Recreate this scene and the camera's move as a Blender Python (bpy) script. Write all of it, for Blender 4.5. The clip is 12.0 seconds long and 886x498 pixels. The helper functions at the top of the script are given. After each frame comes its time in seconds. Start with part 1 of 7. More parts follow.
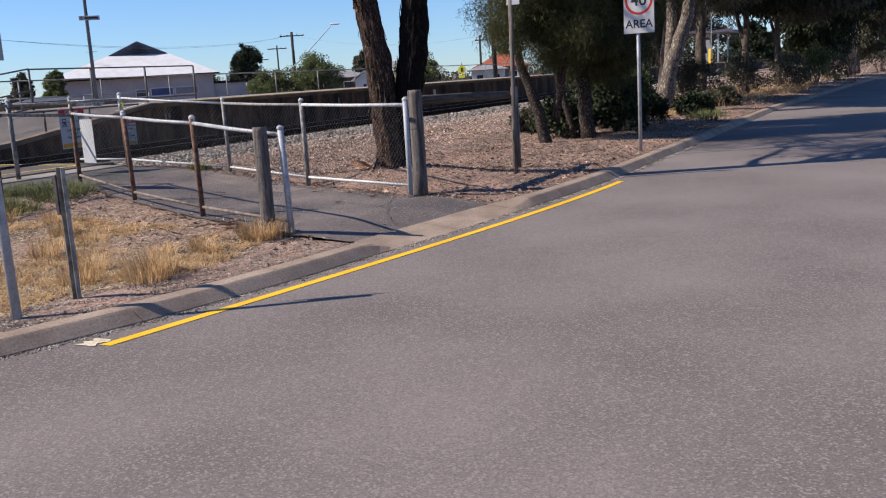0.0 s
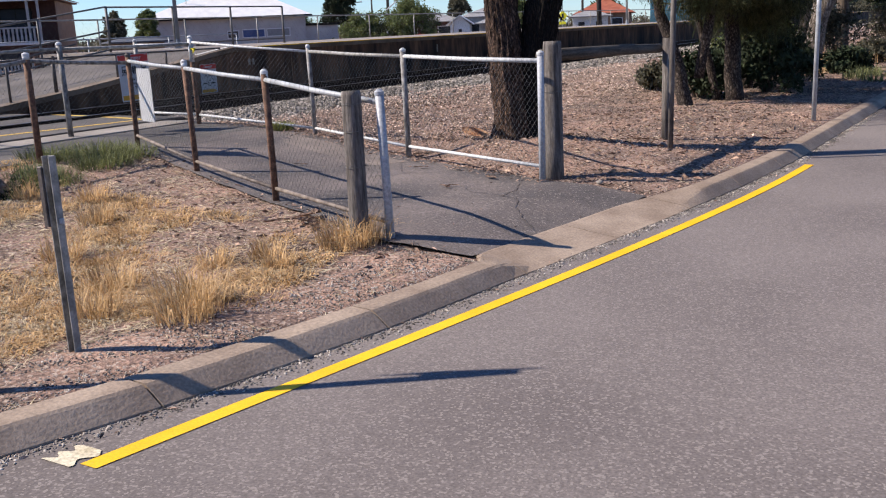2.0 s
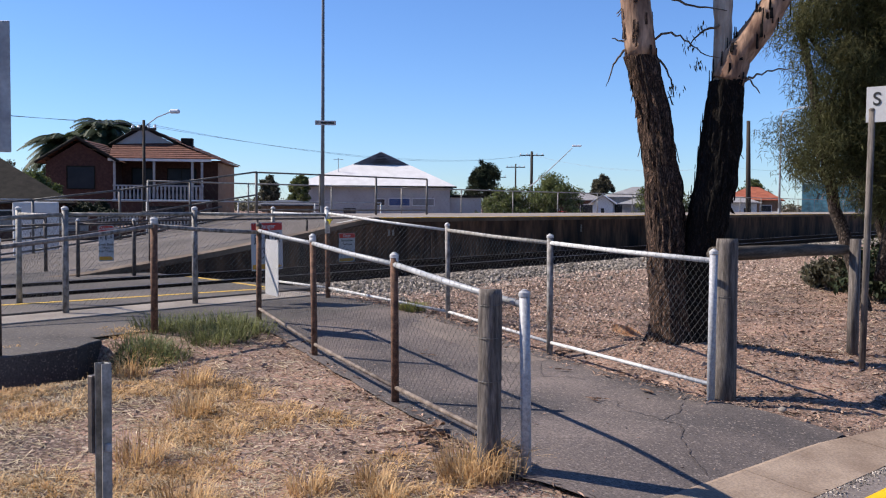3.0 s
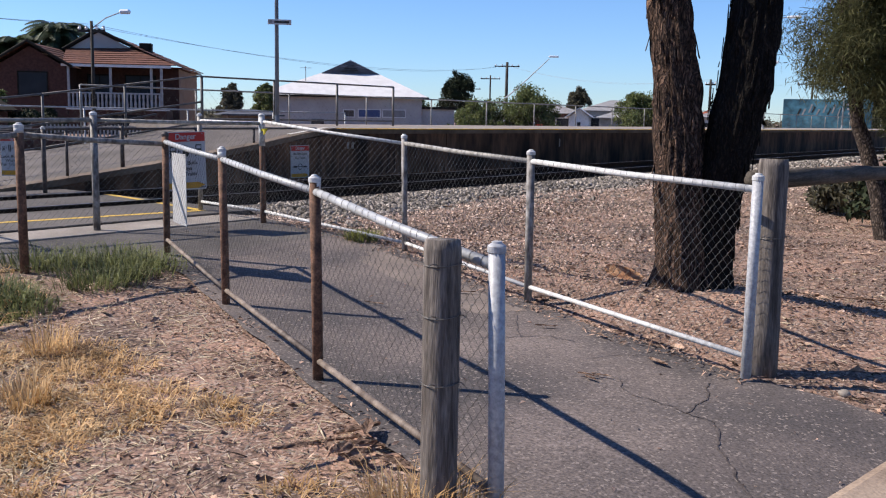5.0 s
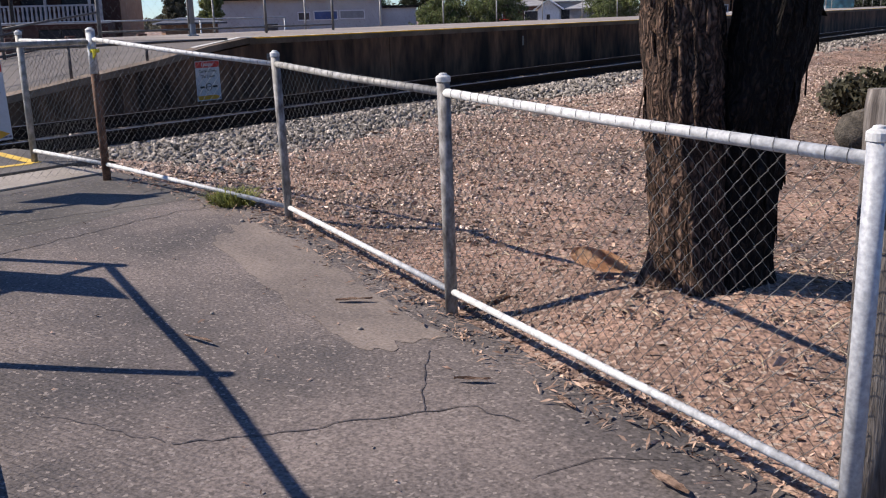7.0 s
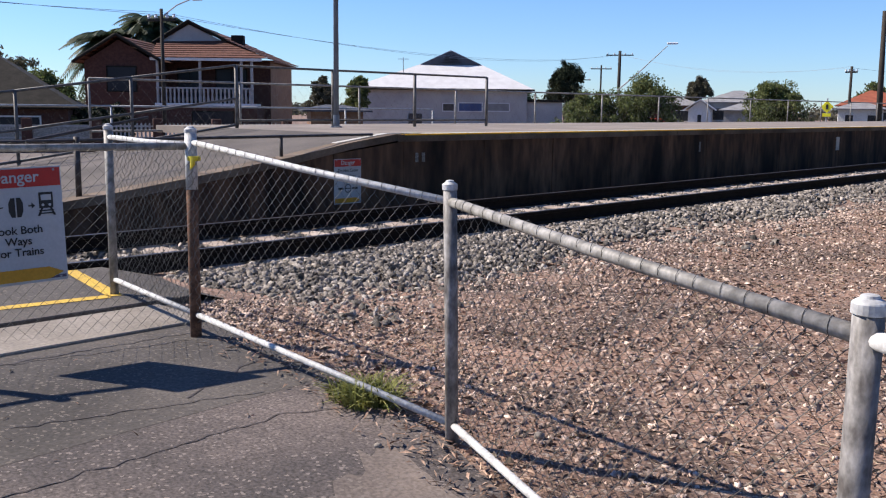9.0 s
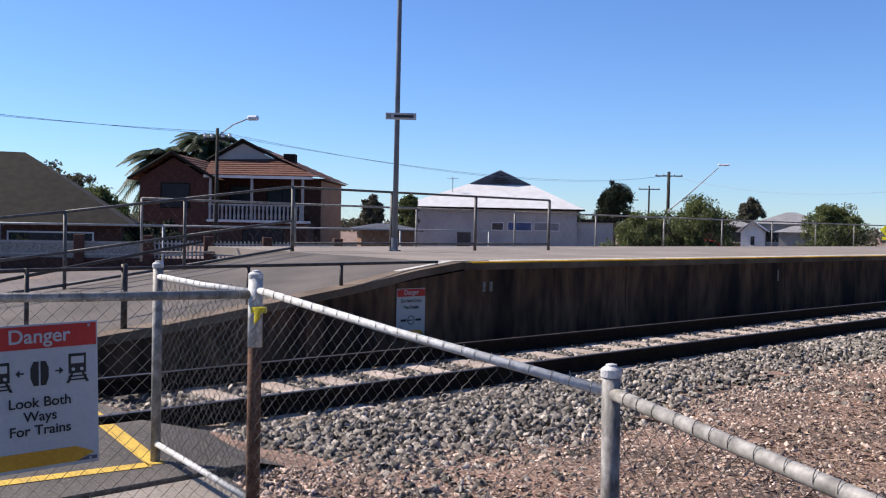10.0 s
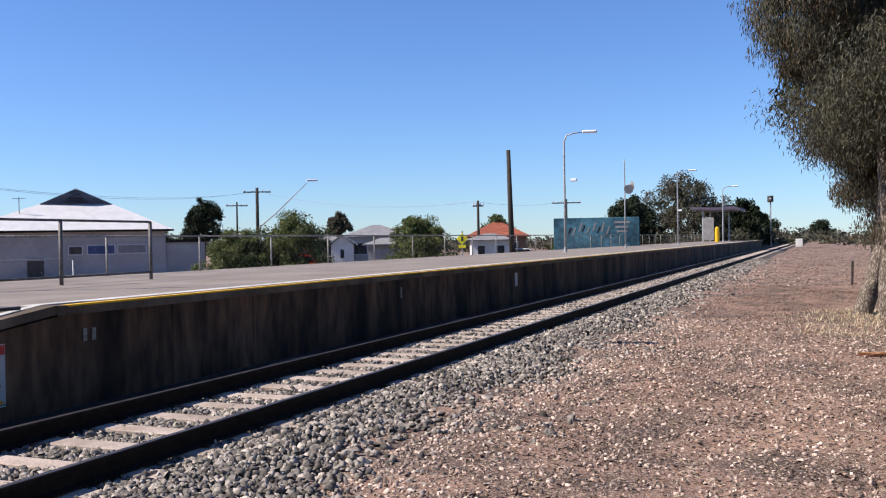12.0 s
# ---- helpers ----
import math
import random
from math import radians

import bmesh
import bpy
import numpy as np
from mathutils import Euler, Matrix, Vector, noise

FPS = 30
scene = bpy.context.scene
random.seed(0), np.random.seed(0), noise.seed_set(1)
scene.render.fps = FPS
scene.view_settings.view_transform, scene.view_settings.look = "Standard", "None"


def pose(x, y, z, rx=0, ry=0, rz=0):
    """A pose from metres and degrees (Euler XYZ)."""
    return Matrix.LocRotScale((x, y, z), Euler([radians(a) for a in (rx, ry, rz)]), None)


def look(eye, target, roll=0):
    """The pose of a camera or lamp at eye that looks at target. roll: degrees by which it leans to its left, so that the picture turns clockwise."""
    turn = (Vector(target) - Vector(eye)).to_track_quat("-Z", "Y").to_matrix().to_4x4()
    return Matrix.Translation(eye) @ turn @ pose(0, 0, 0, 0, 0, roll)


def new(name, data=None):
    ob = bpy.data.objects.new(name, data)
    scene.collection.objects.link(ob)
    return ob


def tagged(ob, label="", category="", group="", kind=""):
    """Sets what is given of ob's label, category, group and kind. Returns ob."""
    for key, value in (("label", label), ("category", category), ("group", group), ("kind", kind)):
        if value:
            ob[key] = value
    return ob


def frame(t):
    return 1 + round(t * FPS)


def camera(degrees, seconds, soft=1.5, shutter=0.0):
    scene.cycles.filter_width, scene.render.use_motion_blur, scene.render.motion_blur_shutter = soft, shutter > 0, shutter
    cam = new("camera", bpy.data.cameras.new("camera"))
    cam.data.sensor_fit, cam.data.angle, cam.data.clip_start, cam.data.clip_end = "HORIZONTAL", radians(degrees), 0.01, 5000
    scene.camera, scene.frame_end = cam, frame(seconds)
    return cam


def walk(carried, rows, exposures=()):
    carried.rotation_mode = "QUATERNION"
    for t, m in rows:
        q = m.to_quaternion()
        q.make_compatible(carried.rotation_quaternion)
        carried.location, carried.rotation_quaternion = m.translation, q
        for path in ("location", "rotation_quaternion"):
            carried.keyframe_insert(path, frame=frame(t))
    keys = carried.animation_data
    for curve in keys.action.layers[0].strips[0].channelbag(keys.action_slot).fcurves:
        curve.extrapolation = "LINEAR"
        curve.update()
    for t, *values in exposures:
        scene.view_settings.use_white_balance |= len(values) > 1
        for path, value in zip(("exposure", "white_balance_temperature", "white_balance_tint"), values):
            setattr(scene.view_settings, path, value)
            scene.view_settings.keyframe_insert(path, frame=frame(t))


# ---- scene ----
cam = camera(50.6, 12.0, soft=1.15)
PATH = [
    (0, (2.171, -0.553, 1.719), (1.309, 1.215, 1.36), -3.5),
    (0.5, (1.681, 0.093, 1.678), (0.928, 1.905, 1.289), -2.7),
    (1, (1.487, 0.443, 1.747), (0.674, 2.201, 1.249), -2.3),
    (1.5, (1.062, 0.99, 1.754), (0.167, 2.719, 1.297), -2.2),
    (2, (0.592, 1.594, 1.757), (-0.424, 3.254, 1.298), -2.5),
    (2.5, (0.222, 2.066, 1.813), (-0.931, 3.652, 1.418), -2.0),
    (3, (-0.139, 2.558, 1.851), (-1.407, 4.101, 1.755), 0.5),
    (3.2, (-0.176, 2.632, 1.862), (-1.471, 4.153, 1.762), 0.8),
    (4.8, (-1.219, 4.06, 1.764), (-2.51, 5.567, 1.515), 2.1),
    (5, (-1.306, 4.259, 1.8), (-2.517, 5.826, 1.521), 1.1),
    (5.5, (-1.579, 4.977, 1.765), (-2.641, 6.644, 1.461), -0.6),
    (6, (-1.932, 5.632, 1.756), (-2.954, 7.322, 1.44), -0.8),
    (6.5, (-2.293, 6.263, 1.767), (-3.357, 7.912, 1.382), -1.2),
    (7, (-2.626, 6.877, 1.834), (-3.776, 8.439, 1.348), -1.5),
    (7.2, (-2.83, 7.116, 1.815), (-4.007, 8.681, 1.409), 0.9),
    (8.8, (-4.432, 8.491, 1.93), (-5.795, 9.927, 1.65), 1.1),
    (9, (-4.643, 8.608, 1.931), (-6.023, 10.026, 1.632), 0.7),
    (9.5, (-5.151, 8.777, 1.988), (-6.616, 10.131, 1.849), 0.8),
    (10, (-5.641, 9.102, 2.053), (-7.103, 10.466, 1.999), 1.3),
    (10.5, (-6.053, 9.445, 2.097), (-7.457, 10.866, 1.991), 2.8),
    (11, (-6.561, 9.757, 2.088), (-7.779, 11.339, 1.985), 2.4),
    (11.5, (-7.099, 10.16, 2.131), (-8.104, 11.888, 2.069), -0.0),
    (12, (-7.241, 10.339, 2.156), (-7.991, 12.193, 2.139), -1.0),
]
walk(cam, [(t, look(eye, target, roll)) for t, eye, target, roll in PATH], exposures=[(0.0, 0.58), (0.5, 0.76), (1.0, 0.90), (1.5, 0.92), (2.0, 0.79), (2.5, 0.73), (3.0, 0.69), (5.0, 0.70), (7.0, 0.72), (9.0, 0.71), (9.5, 0.74), (10.0, 0.66), (10.5, 0.70), (11.0, 0.73), (12.0, 0.64)])

# ---- world, sun, exposure ----
SUN_EL, SUN_DIR = radians(42.0), Vector((-0.865, -0.50, 0)).normalized()
world = bpy.data.worlds.new("sky")
scene.world = world
world.use_nodes = True
wn = world.node_tree
sky = wn.nodes.new("ShaderNodeTexSky")
sky.sky_type = "NISHITA"
sky.sun_disc = False
sky.sun_elevation = SUN_EL
sky.sun_rotation = math.atan2(SUN_DIR.x, SUN_DIR.y)
sky.air_density, sky.dust_density, sky.ozone_density = 1.0, 0.0, 2.0
tint = wn.nodes.new("ShaderNodeMix")
tint.data_type, tint.blend_type = "RGBA", "MULTIPLY"
tint.inputs[0].default_value = 1.0
tint.inputs[7].default_value = (0.67, 0.92, 1.40, 1)
wn.links.new(sky.outputs[0], tint.inputs[6])
wn.links.new(tint.outputs[2], wn.nodes["Background"].inputs[0])
wn.nodes["Background"].inputs[1].default_value = 0.071
sun = new("sun", bpy.data.lights.new("sun", "SUN"))
sun.data.energy, sun.data.angle, sun.data.color = 5.0, radians(0.55), (1.0, 0.90, 0.80)
sun_from = Vector((SUN_DIR.x * math.cos(SUN_EL), SUN_DIR.y * math.cos(SUN_EL), math.sin(SUN_EL)))
sun.matrix_world = look(sun_from * 50, (0, 0, 0))


# ---- materials ----
def material(name, c1, c2, scale=3.0, rough=0.85, metal=0.0, fine=60.0, fine_amount=0.35, bump=0.3, bump_dist=0.004,
             speck=None, speck_scale=120.0, speck_size=0.35, vary=0.0, stretch=(1, 1, 1), spec=0.4, island=0.0, thin=0.0):
    """Two-scale procedural surface: broad patches from c1 to c2, a fine grain, an optional third colour in specks."""
    m = bpy.data.materials.new(name)
    m.use_nodes = True
    nt = m.node_tree
    n, l = nt.nodes, nt.links
    b = n["Principled BSDF"]
    b.inputs["Roughness"].default_value = rough
    b.inputs["Metallic"].default_value = metal
    b.inputs["Specular IOR Level"].default_value = spec
    geo = n.new("ShaderNodeNewGeometry")
    mp = n.new("ShaderNodeMapping")
    mp.inputs["Scale"].default_value = stretch
    l.new(geo.outputs["Position"], mp.inputs[0])
    big = n.new("ShaderNodeTexNoise")
    big.inputs["Scale"].default_value, big.inputs["Detail"].default_value = scale, 5
    l.new(mp.outputs[0], big.inputs["Vector"])
    ramp = n.new("ShaderNodeValToRGB")
    ramp.color_ramp.elements[0].position, ramp.color_ramp.elements[1].position = 0.36, 0.66
    ramp.color_ramp.elements[0].color, ramp.color_ramp.elements[1].color = (*c1, 1), (*c2, 1)
    l.new(big.outputs["Fac"], ramp.inputs[0])
    small = n.new("ShaderNodeTexNoise")
    small.inputs["Scale"].default_value, small.inputs["Detail"].default_value = fine, 3
    l.new(mp.outputs[0], small.inputs["Vector"])
    mix = n.new("ShaderNodeMix")
    mix.data_type, mix.blend_type = "RGBA", "MULTIPLY"
    mix.inputs[0].default_value = 1.0
    l.new(ramp.outputs[0], mix.inputs[6])
    grey = n.new("ShaderNodeMapRange")
    grey.inputs["From Min"].default_value, grey.inputs["From Max"].default_value = 0.3, 0.7
    grey.inputs["To Min"].default_value, grey.inputs["To Max"].default_value = 1 - fine_amount, 1 + fine_amount
    l.new(small.outputs["Fac"], grey.inputs["Value"])
    l.new(grey.outputs[0], mix.inputs[7])
    col = mix.outputs[2]
    if speck:
        vor = n.new("ShaderNodeTexVoronoi")
        vor.inputs["Scale"].default_value = speck_scale
        l.new(geo.outputs["Position"], vor.inputs["Vector"])
        sep = n.new("ShaderNodeSeparateColor")
        l.new(vor.outputs["Color"], sep.inputs[0])
        thr = n.new("ShaderNodeMath")
        thr.operation, thr.inputs[1].default_value = "LESS_THAN", speck_size
        l.new(sep.outputs[0], thr.inputs[0])
        sm = n.new("ShaderNodeMix")
        sm.data_type = "RGBA"
        l.new(thr.outputs[0], sm.inputs[0])
        l.new(col, sm.inputs[6])
        sm.inputs[7].default_value = (*speck, 1)
        col = sm.outputs[2]
    if vary or island:
        hsv = n.new("ShaderNodeHueSaturation")
        rng = n.new("ShaderNodeMapRange")
        amount = vary or island
        rng.inputs["To Min"].default_value, rng.inputs["To Max"].default_value = 1 - amount, 1 + amount
        if vary:
            l.new(n.new("ShaderNodeObjectInfo").outputs["Random"], rng.inputs["Value"])
        else:
            l.new(geo.outputs["Random Per Island"], rng.inputs["Value"])
        l.new(rng.outputs[0], hsv.inputs["Value"])
        l.new(col, hsv.inputs["Color"])
        col = hsv.outputs[0]
    l.new(col, b.inputs["Base Color"])
    if thin:
        glow = n.new("ShaderNodeBsdfTranslucent")
        l.new(col, glow.inputs["Color"])
        both = n.new("ShaderNodeMixShader")
        both.inputs[0].default_value = thin
        l.new(b.outputs[0], both.inputs[1])
        l.new(glow.outputs[0], both.inputs[2])
        l.new(both.outputs[0], n["Material Output"].inputs["Surface"])
    if bump:
        bp = n.new("ShaderNodeBump")
        bp.inputs["Strength"].default_value, bp.inputs["Distance"].default_value = bump, bump_dist
        l.new(small.outputs["Fac"], bp.inputs["Height"])
        l.new(bp.outputs[0], b.inputs["Normal"])
    return m


M = {
    "road": material("road_asphalt", (0.112, 0.093, 0.086), (0.168, 0.142, 0.13), 0.45, 0.92, fine=90, fine_amount=0.28, bump=0.5, speck=(0.205, 0.175, 0.157), speck_scale=95, speck_size=0.14),
    "path": material("path_asphalt", (0.05, 0.044, 0.043), (0.142, 0.115, 0.103), 0.9, 0.92, fine=70, fine_amount=0.5, bump=0.8, speck=(0.205, 0.172, 0.152), speck_scale=75, speck_size=0.06),
    "sandy": material("sandy_asphalt", (0.123, 0.100, 0.087), (0.201, 0.162, 0.136), 1.6, 0.93, fine=60, fine_amount=0.3, bump=0.4, speck=(0.180, 0.152, 0.131), speck_scale=75, speck_size=0.05),
    "deck": material("platform_asphalt", (0.184, 0.154, 0.130), (0.255, 0.218, 0.186), 0.7, 0.92, fine=50, fine_amount=0.2),
    "ramp": material("worn_ramp_asphalt", (0.072, 0.062, 0.055), (0.12, 0.103, 0.091), 0.9, 0.92, fine=50, fine_amount=0.25, bump=0.4),
    "kerb": material("kerb_concrete", (0.205, 0.149, 0.108), (0.316, 0.242, 0.180), 2.6, 0.92, fine=60, fine_amount=0.22, bump=0.6),
    "concrete": material("pale_concrete", (0.180, 0.156, 0.131), (0.271, 0.238, 0.205), 1.5, 0.9, fine=45, fine_amount=0.2),
    # stained concrete; the shade on this sunless face is also put into its colour
    "wall": material("shaded_platform_concrete", (0.014, 0.008, 0.004), (0.130, 0.071, 0.040), 1.3, 0.92, fine=7, fine_amount=0.5, stretch=(1, 1, 0.30), vary=0.25),
    "coping": material("coping_concrete", (0.086, 0.061, 0.041), (0.176, 0.131, 0.094), 1.5, 0.9, fine=30, fine_amount=0.15),
    "dirt": material("dry_dirt", (0.091, 0.062, 0.049), (0.299, 0.186, 0.135), 1.1, 0.97, fine=38, fine_amount=0.6, bump=1.0, bump_dist=0.02, speck=(0.312, 0.238, 0.189), speck_scale=48, speck_size=0.16),
    "yellow": material("yellow_paint", (0.7, 0.385, 0.004), (0.78, 0.45, 0.008), 4, 0.6, fine=90, fine_amount=0.12, bump=0.15),
    "yellow_worn": material("worn_yellow_paint", (0.451, 0.295, 0.049), (0.607, 0.394, 0.049), 5, 0.75, fine=60, fine_amount=0.3),
    "line_white": material("white_line_paint", (0.451, 0.435, 0.402), (0.607, 0.590, 0.558), 3, 0.75, fine=50, fine_amount=0.2),
    "cream": material("worn_cream_paint", (0.410, 0.344, 0.221), (0.541, 0.476, 0.344), 8, 0.85, fine=60, fine_amount=0.35),
    "white_steel": material("white_painted_steel", (0.361, 0.361, 0.357), (0.558, 0.558, 0.549), 22, 0.6, fine=80, fine_amount=0.18, bump=0.2),
    "grey_steel": material("chipped_grey_steel", (0.082, 0.072, 0.064), (0.295, 0.280, 0.264), 22, 0.6, fine=90, fine_amount=0.25, stretch=(1, 1, 0.5)),
    "mast_grey": material("blue_grey_mast_paint", (0.095, 0.115, 0.145), (0.145, 0.165, 0.195), 3, 0.5, fine=30, fine_amount=0.08, bump=0),
    "rust": material("rusted_steel", (0.070, 0.036, 0.023), (0.184, 0.098, 0.060), 18, 0.85, fine=80, fine_amount=0.4, bump=0.4),
    "galv": material("galvanised_steel", (0.271, 0.279, 0.287), (0.385, 0.394, 0.402), 10, 0.55, 0.15, fine=60, fine_amount=0.15, bump=0.1),
    "wire": material("galvanised_wire", (0.098, 0.093, 0.086), (0.205, 0.197, 0.184), 8, 0.55, 0.3, fine=40, fine_amount=0.2, bump=0),
    "dark_wire": material("dull_tie_wire", (0.057, 0.053, 0.049), (0.139, 0.131, 0.123), 8, 0.6, 0.3, bump=0),
    "dark_steel": material("dark_steel", (0.045, 0.037, 0.034), (0.090, 0.074, 0.067), 8, 0.6, 0.2, fine=60),
    "timber": material("weathered_timber", (0.056, 0.046, 0.04), (0.172, 0.15, 0.133), 7, 0.9, fine=45, fine_amount=0.4, bump=0.7, bump_dist=0.006, stretch=(4, 4, 0.35)),
    "dark_timber": material("dark_weathered_timber", (0.018, 0.014, 0.011), (0.057, 0.047, 0.037), 7, 0.9, fine=45, fine_amount=0.35, bump=0.7, bump_dist=0.006, stretch=(4, 0.35, 4)),
    "log": material("weathered_log", (0.033, 0.027, 0.020), (0.095, 0.079, 0.063), 7, 0.9, fine=45, fine_amount=0.4, bump=0.7, bump_dist=0.006, stretch=(4, 0.35, 4)),
    "fresh_bark": material("fresh_orange_bark", (0.44, 0.23, 0.12), (0.62, 0.4, 0.24), 8, 0.85, fine=40, fine_amount=0.25, bump=0.4),
    "dirty_pipe": material("dirty_steel_pipe", (0.082, 0.059, 0.045), (0.205, 0.164, 0.131), 12, 0.7, fine=60, fine_amount=0.25, bump=0.2),
    "fence_grey": material("weathered_grey_steel", (0.070, 0.064, 0.059), (0.148, 0.138, 0.127), 10, 0.6, fine=50, fine_amount=0.2, bump=0.1),
    "worn_white": material("worn_bluish_white_paint", (0.254, 0.262, 0.279), (0.377, 0.385, 0.402), 40, 0.5, fine=90, fine_amount=0.15, bump=0.2),
    # near-black ballast: the platform's shade is painted into this colour
    "ballast_shade": material("shade_dark_ballast", (0.015, 0.011, 0.010), (0.045, 0.036, 0.030), 9, 0.95, fine=60, fine_amount=0.4, bump=0.8, bump_dist=0.02, island=0.5),
    "weed_yellow": material("yellow_green_weed", (0.164, 0.176, 0.045), (0.295, 0.295, 0.098), 9, 0.8, bump=0, island=0.35, thin=0.35),
    "dull_galv": material("dull_galvanised_steel", (0.155, 0.147, 0.132), (0.32, 0.305, 0.28), 16, 0.6, 0.1, fine=70, fine_amount=0.2, bump=0.1),
    "crossing": material("crossing_asphalt", (0.051, 0.045, 0.041), (0.102, 0.089, 0.079), 0.8, 0.92, fine=60, fine_amount=0.3, bump=0.5, speck=(0.139, 0.119, 0.102), speck_scale=75, speck_size=0.08),
    "tan_wall": material("tan_side_wall", (0.154, 0.083, 0.050), (0.203, 0.117, 0.073), 2, 0.9, fine=20, fine_amount=0.12),
    "gravel": material("mixed_gravel", (0.159, 0.110, 0.088), (0.525, 0.409, 0.336), 12, 0.92, fine=90, fine_amount=0.2, bump=0.2, island=0.7),
    "far_wire": material("weathered_cable", (0.180, 0.205, 0.246), (0.230, 0.254, 0.295), 3, 0.7, bump=0),
    "peel": material("peeling_tan_bark", (0.094, 0.045, 0.028), (0.377, 0.246, 0.164), 5.5, 0.85, fine=30, fine_amount=0.35, bump=0.8, bump_dist=0.012, stretch=(1, 1, 0.28)),
    "wall_mark": material("faded_paint_mark", (0.164, 0.152, 0.131), (0.295, 0.279, 0.254), 30, 0.85, fine=60, fine_amount=0.3, bump=0),
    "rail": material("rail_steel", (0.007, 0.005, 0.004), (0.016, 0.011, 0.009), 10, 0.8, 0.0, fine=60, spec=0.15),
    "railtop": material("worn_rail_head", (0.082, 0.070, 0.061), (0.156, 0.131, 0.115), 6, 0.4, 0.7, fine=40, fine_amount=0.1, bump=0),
    "sleeper": material("sleeper_concrete", (0.312, 0.246, 0.201), (0.443, 0.369, 0.316), 3, 0.92, fine=50, fine_amount=0.25, vary=0.15),
    # bed colour darkened to paint the shade in gaps between ballast stones
    "ballast_gap_shade": material("gap_shade_stone", (0.040, 0.034, 0.030), (0.10, 0.086, 0.075), 9, 0.95, fine=60, fine_amount=0.4, bump=0.8, bump_dist=0.02),
    "ballast": material("ballast_stone", (0.074, 0.065, 0.056), (0.350, 0.310, 0.270), 9, 0.92, fine=90, fine_amount=0.25, bump=0.3, island=0.65),
    "litter": material("bark_and_leaf_litter", (0.085, 0.050, 0.038), (0.410, 0.279, 0.211), 14, 0.95, fine=120, fine_amount=0.2, bump=0, island=0.7),
    "bark_chip": material("fallen_bark", (0.153, 0.090, 0.063), (0.415, 0.288, 0.212), 9, 0.9, fine=60, fine_amount=0.3, bump=0.5, island=0.4),
    "straw": material("dry_grass", (0.37, 0.228, 0.1), (0.62, 0.435, 0.235), 5, 0.85, fine=40, fine_amount=0.15, bump=0, island=0.35, thin=0.35),
    "straw_pale": material("bleached_straw", (0.426, 0.344, 0.221), (0.590, 0.508, 0.369), 6, 0.85, bump=0, island=0.3, thin=0.35),
    "weed": material("green_weed", (0.085, 0.1, 0.038), (0.19, 0.2, 0.085), 9, 0.8, bump=0, island=0.35, thin=0.35),
    "bark": material("rough_bark", (0.049, 0.027, 0.018), (0.193, 0.107, 0.067), 5, 0.95, fine=26, fine_amount=0.5, bump=1.0, bump_dist=0.02, stretch=(1, 1, 0.25)),
    "burnt": material("charred_bark", (0.010, 0.008, 0.007), (0.045, 0.033, 0.026), 5, 0.95, fine=26, fine_amount=0.5, bump=1.0, bump_dist=0.02, stretch=(1, 1, 0.25)),
    "smooth_bark": material("smooth_pale_bark", (0.246, 0.180, 0.131), (0.459, 0.394, 0.328), 4, 0.8, fine=20, fine_amount=0.2, bump=0.3, stretch=(1, 1, 0.4)),
    "grey_bark": material("grey_bark", (0.049, 0.035, 0.026), (0.156, 0.121, 0.094), 5, 0.95, fine=24, fine_amount=0.4, bump=1.0, bump_dist=0.015, stretch=(1, 1, 0.3)),
    "leaf_gum": material("gum_leaves", (0.052, 0.05, 0.031), (0.122, 0.112, 0.072), 3, 0.65, bump=0, fine=8, fine_amount=0.3, island=0.45, thin=0.35),
    "leaf_dry": material("dry_brown_leaves", (0.1, 0.062, 0.034), (0.165, 0.11, 0.062), 3, 0.8, bump=0, fine=8, fine_amount=0.3, island=0.4, thin=0.35),
    "leaf_needle": material("needle_foliage", (0.044, 0.051, 0.021), (0.105, 0.103, 0.045), 2, 0.8, bump=0, fine=6, fine_amount=0.35, island=0.5, spec=0.2, thin=0.35),
    "leaf_far": material("bushy_leaves", (0.064, 0.089, 0.026), (0.152, 0.168, 0.06), 1.2, 0.75, bump=0, fine=4, fine_amount=0.35, island=0.4, thin=0.35),
    "leaf_dark": material("dark_leaves", (0.012, 0.020, 0.009), (0.036, 0.045, 0.021), 1.2, 0.8, bump=0, fine=4, fine_amount=0.35, island=0.4, spec=0.2),
    "palm": material("palm_leaf", (0.033, 0.053, 0.023), (0.070, 0.094, 0.041), 2, 0.6, bump=0, island=0.3, thin=0.35),
    "brick": material("red_brick", (0.050, 0.021, 0.016), (0.078, 0.035, 0.025), 6, 0.92, fine=30, fine_amount=0.2),
    "tile": material("terracotta_tile", (0.087, 0.031, 0.020), (0.136, 0.054, 0.033), 3, 0.85, fine=20, fine_amount=0.25, vary=0.12),
    "tile_orange": material("orange_tile", (0.213, 0.056, 0.028), (0.295, 0.090, 0.046), 2, 0.85, fine=12, fine_amount=0.15),
    "dark_roof": material("dark_tile_roof", (0.011, 0.010, 0.008), (0.023, 0.020, 0.016), 3, 0.9, fine=20, fine_amount=0.3, spec=0.2),
    "grey_roof": material("grey_iron_roof", (0.197, 0.189, 0.184), (0.279, 0.271, 0.262), 2, 0.6, fine=15, fine_amount=0.1),
    "white_roof": material("white_iron_roof", (0.541, 0.533, 0.525), (0.623, 0.615, 0.607), 1.5, 0.6, fine=12, fine_amount=0.06, bump=0.1),
    "gable": material("dark_grey_gable", (0.045, 0.049, 0.061), (0.078, 0.082, 0.098), 2, 0.8, fine=12, fine_amount=0.15),
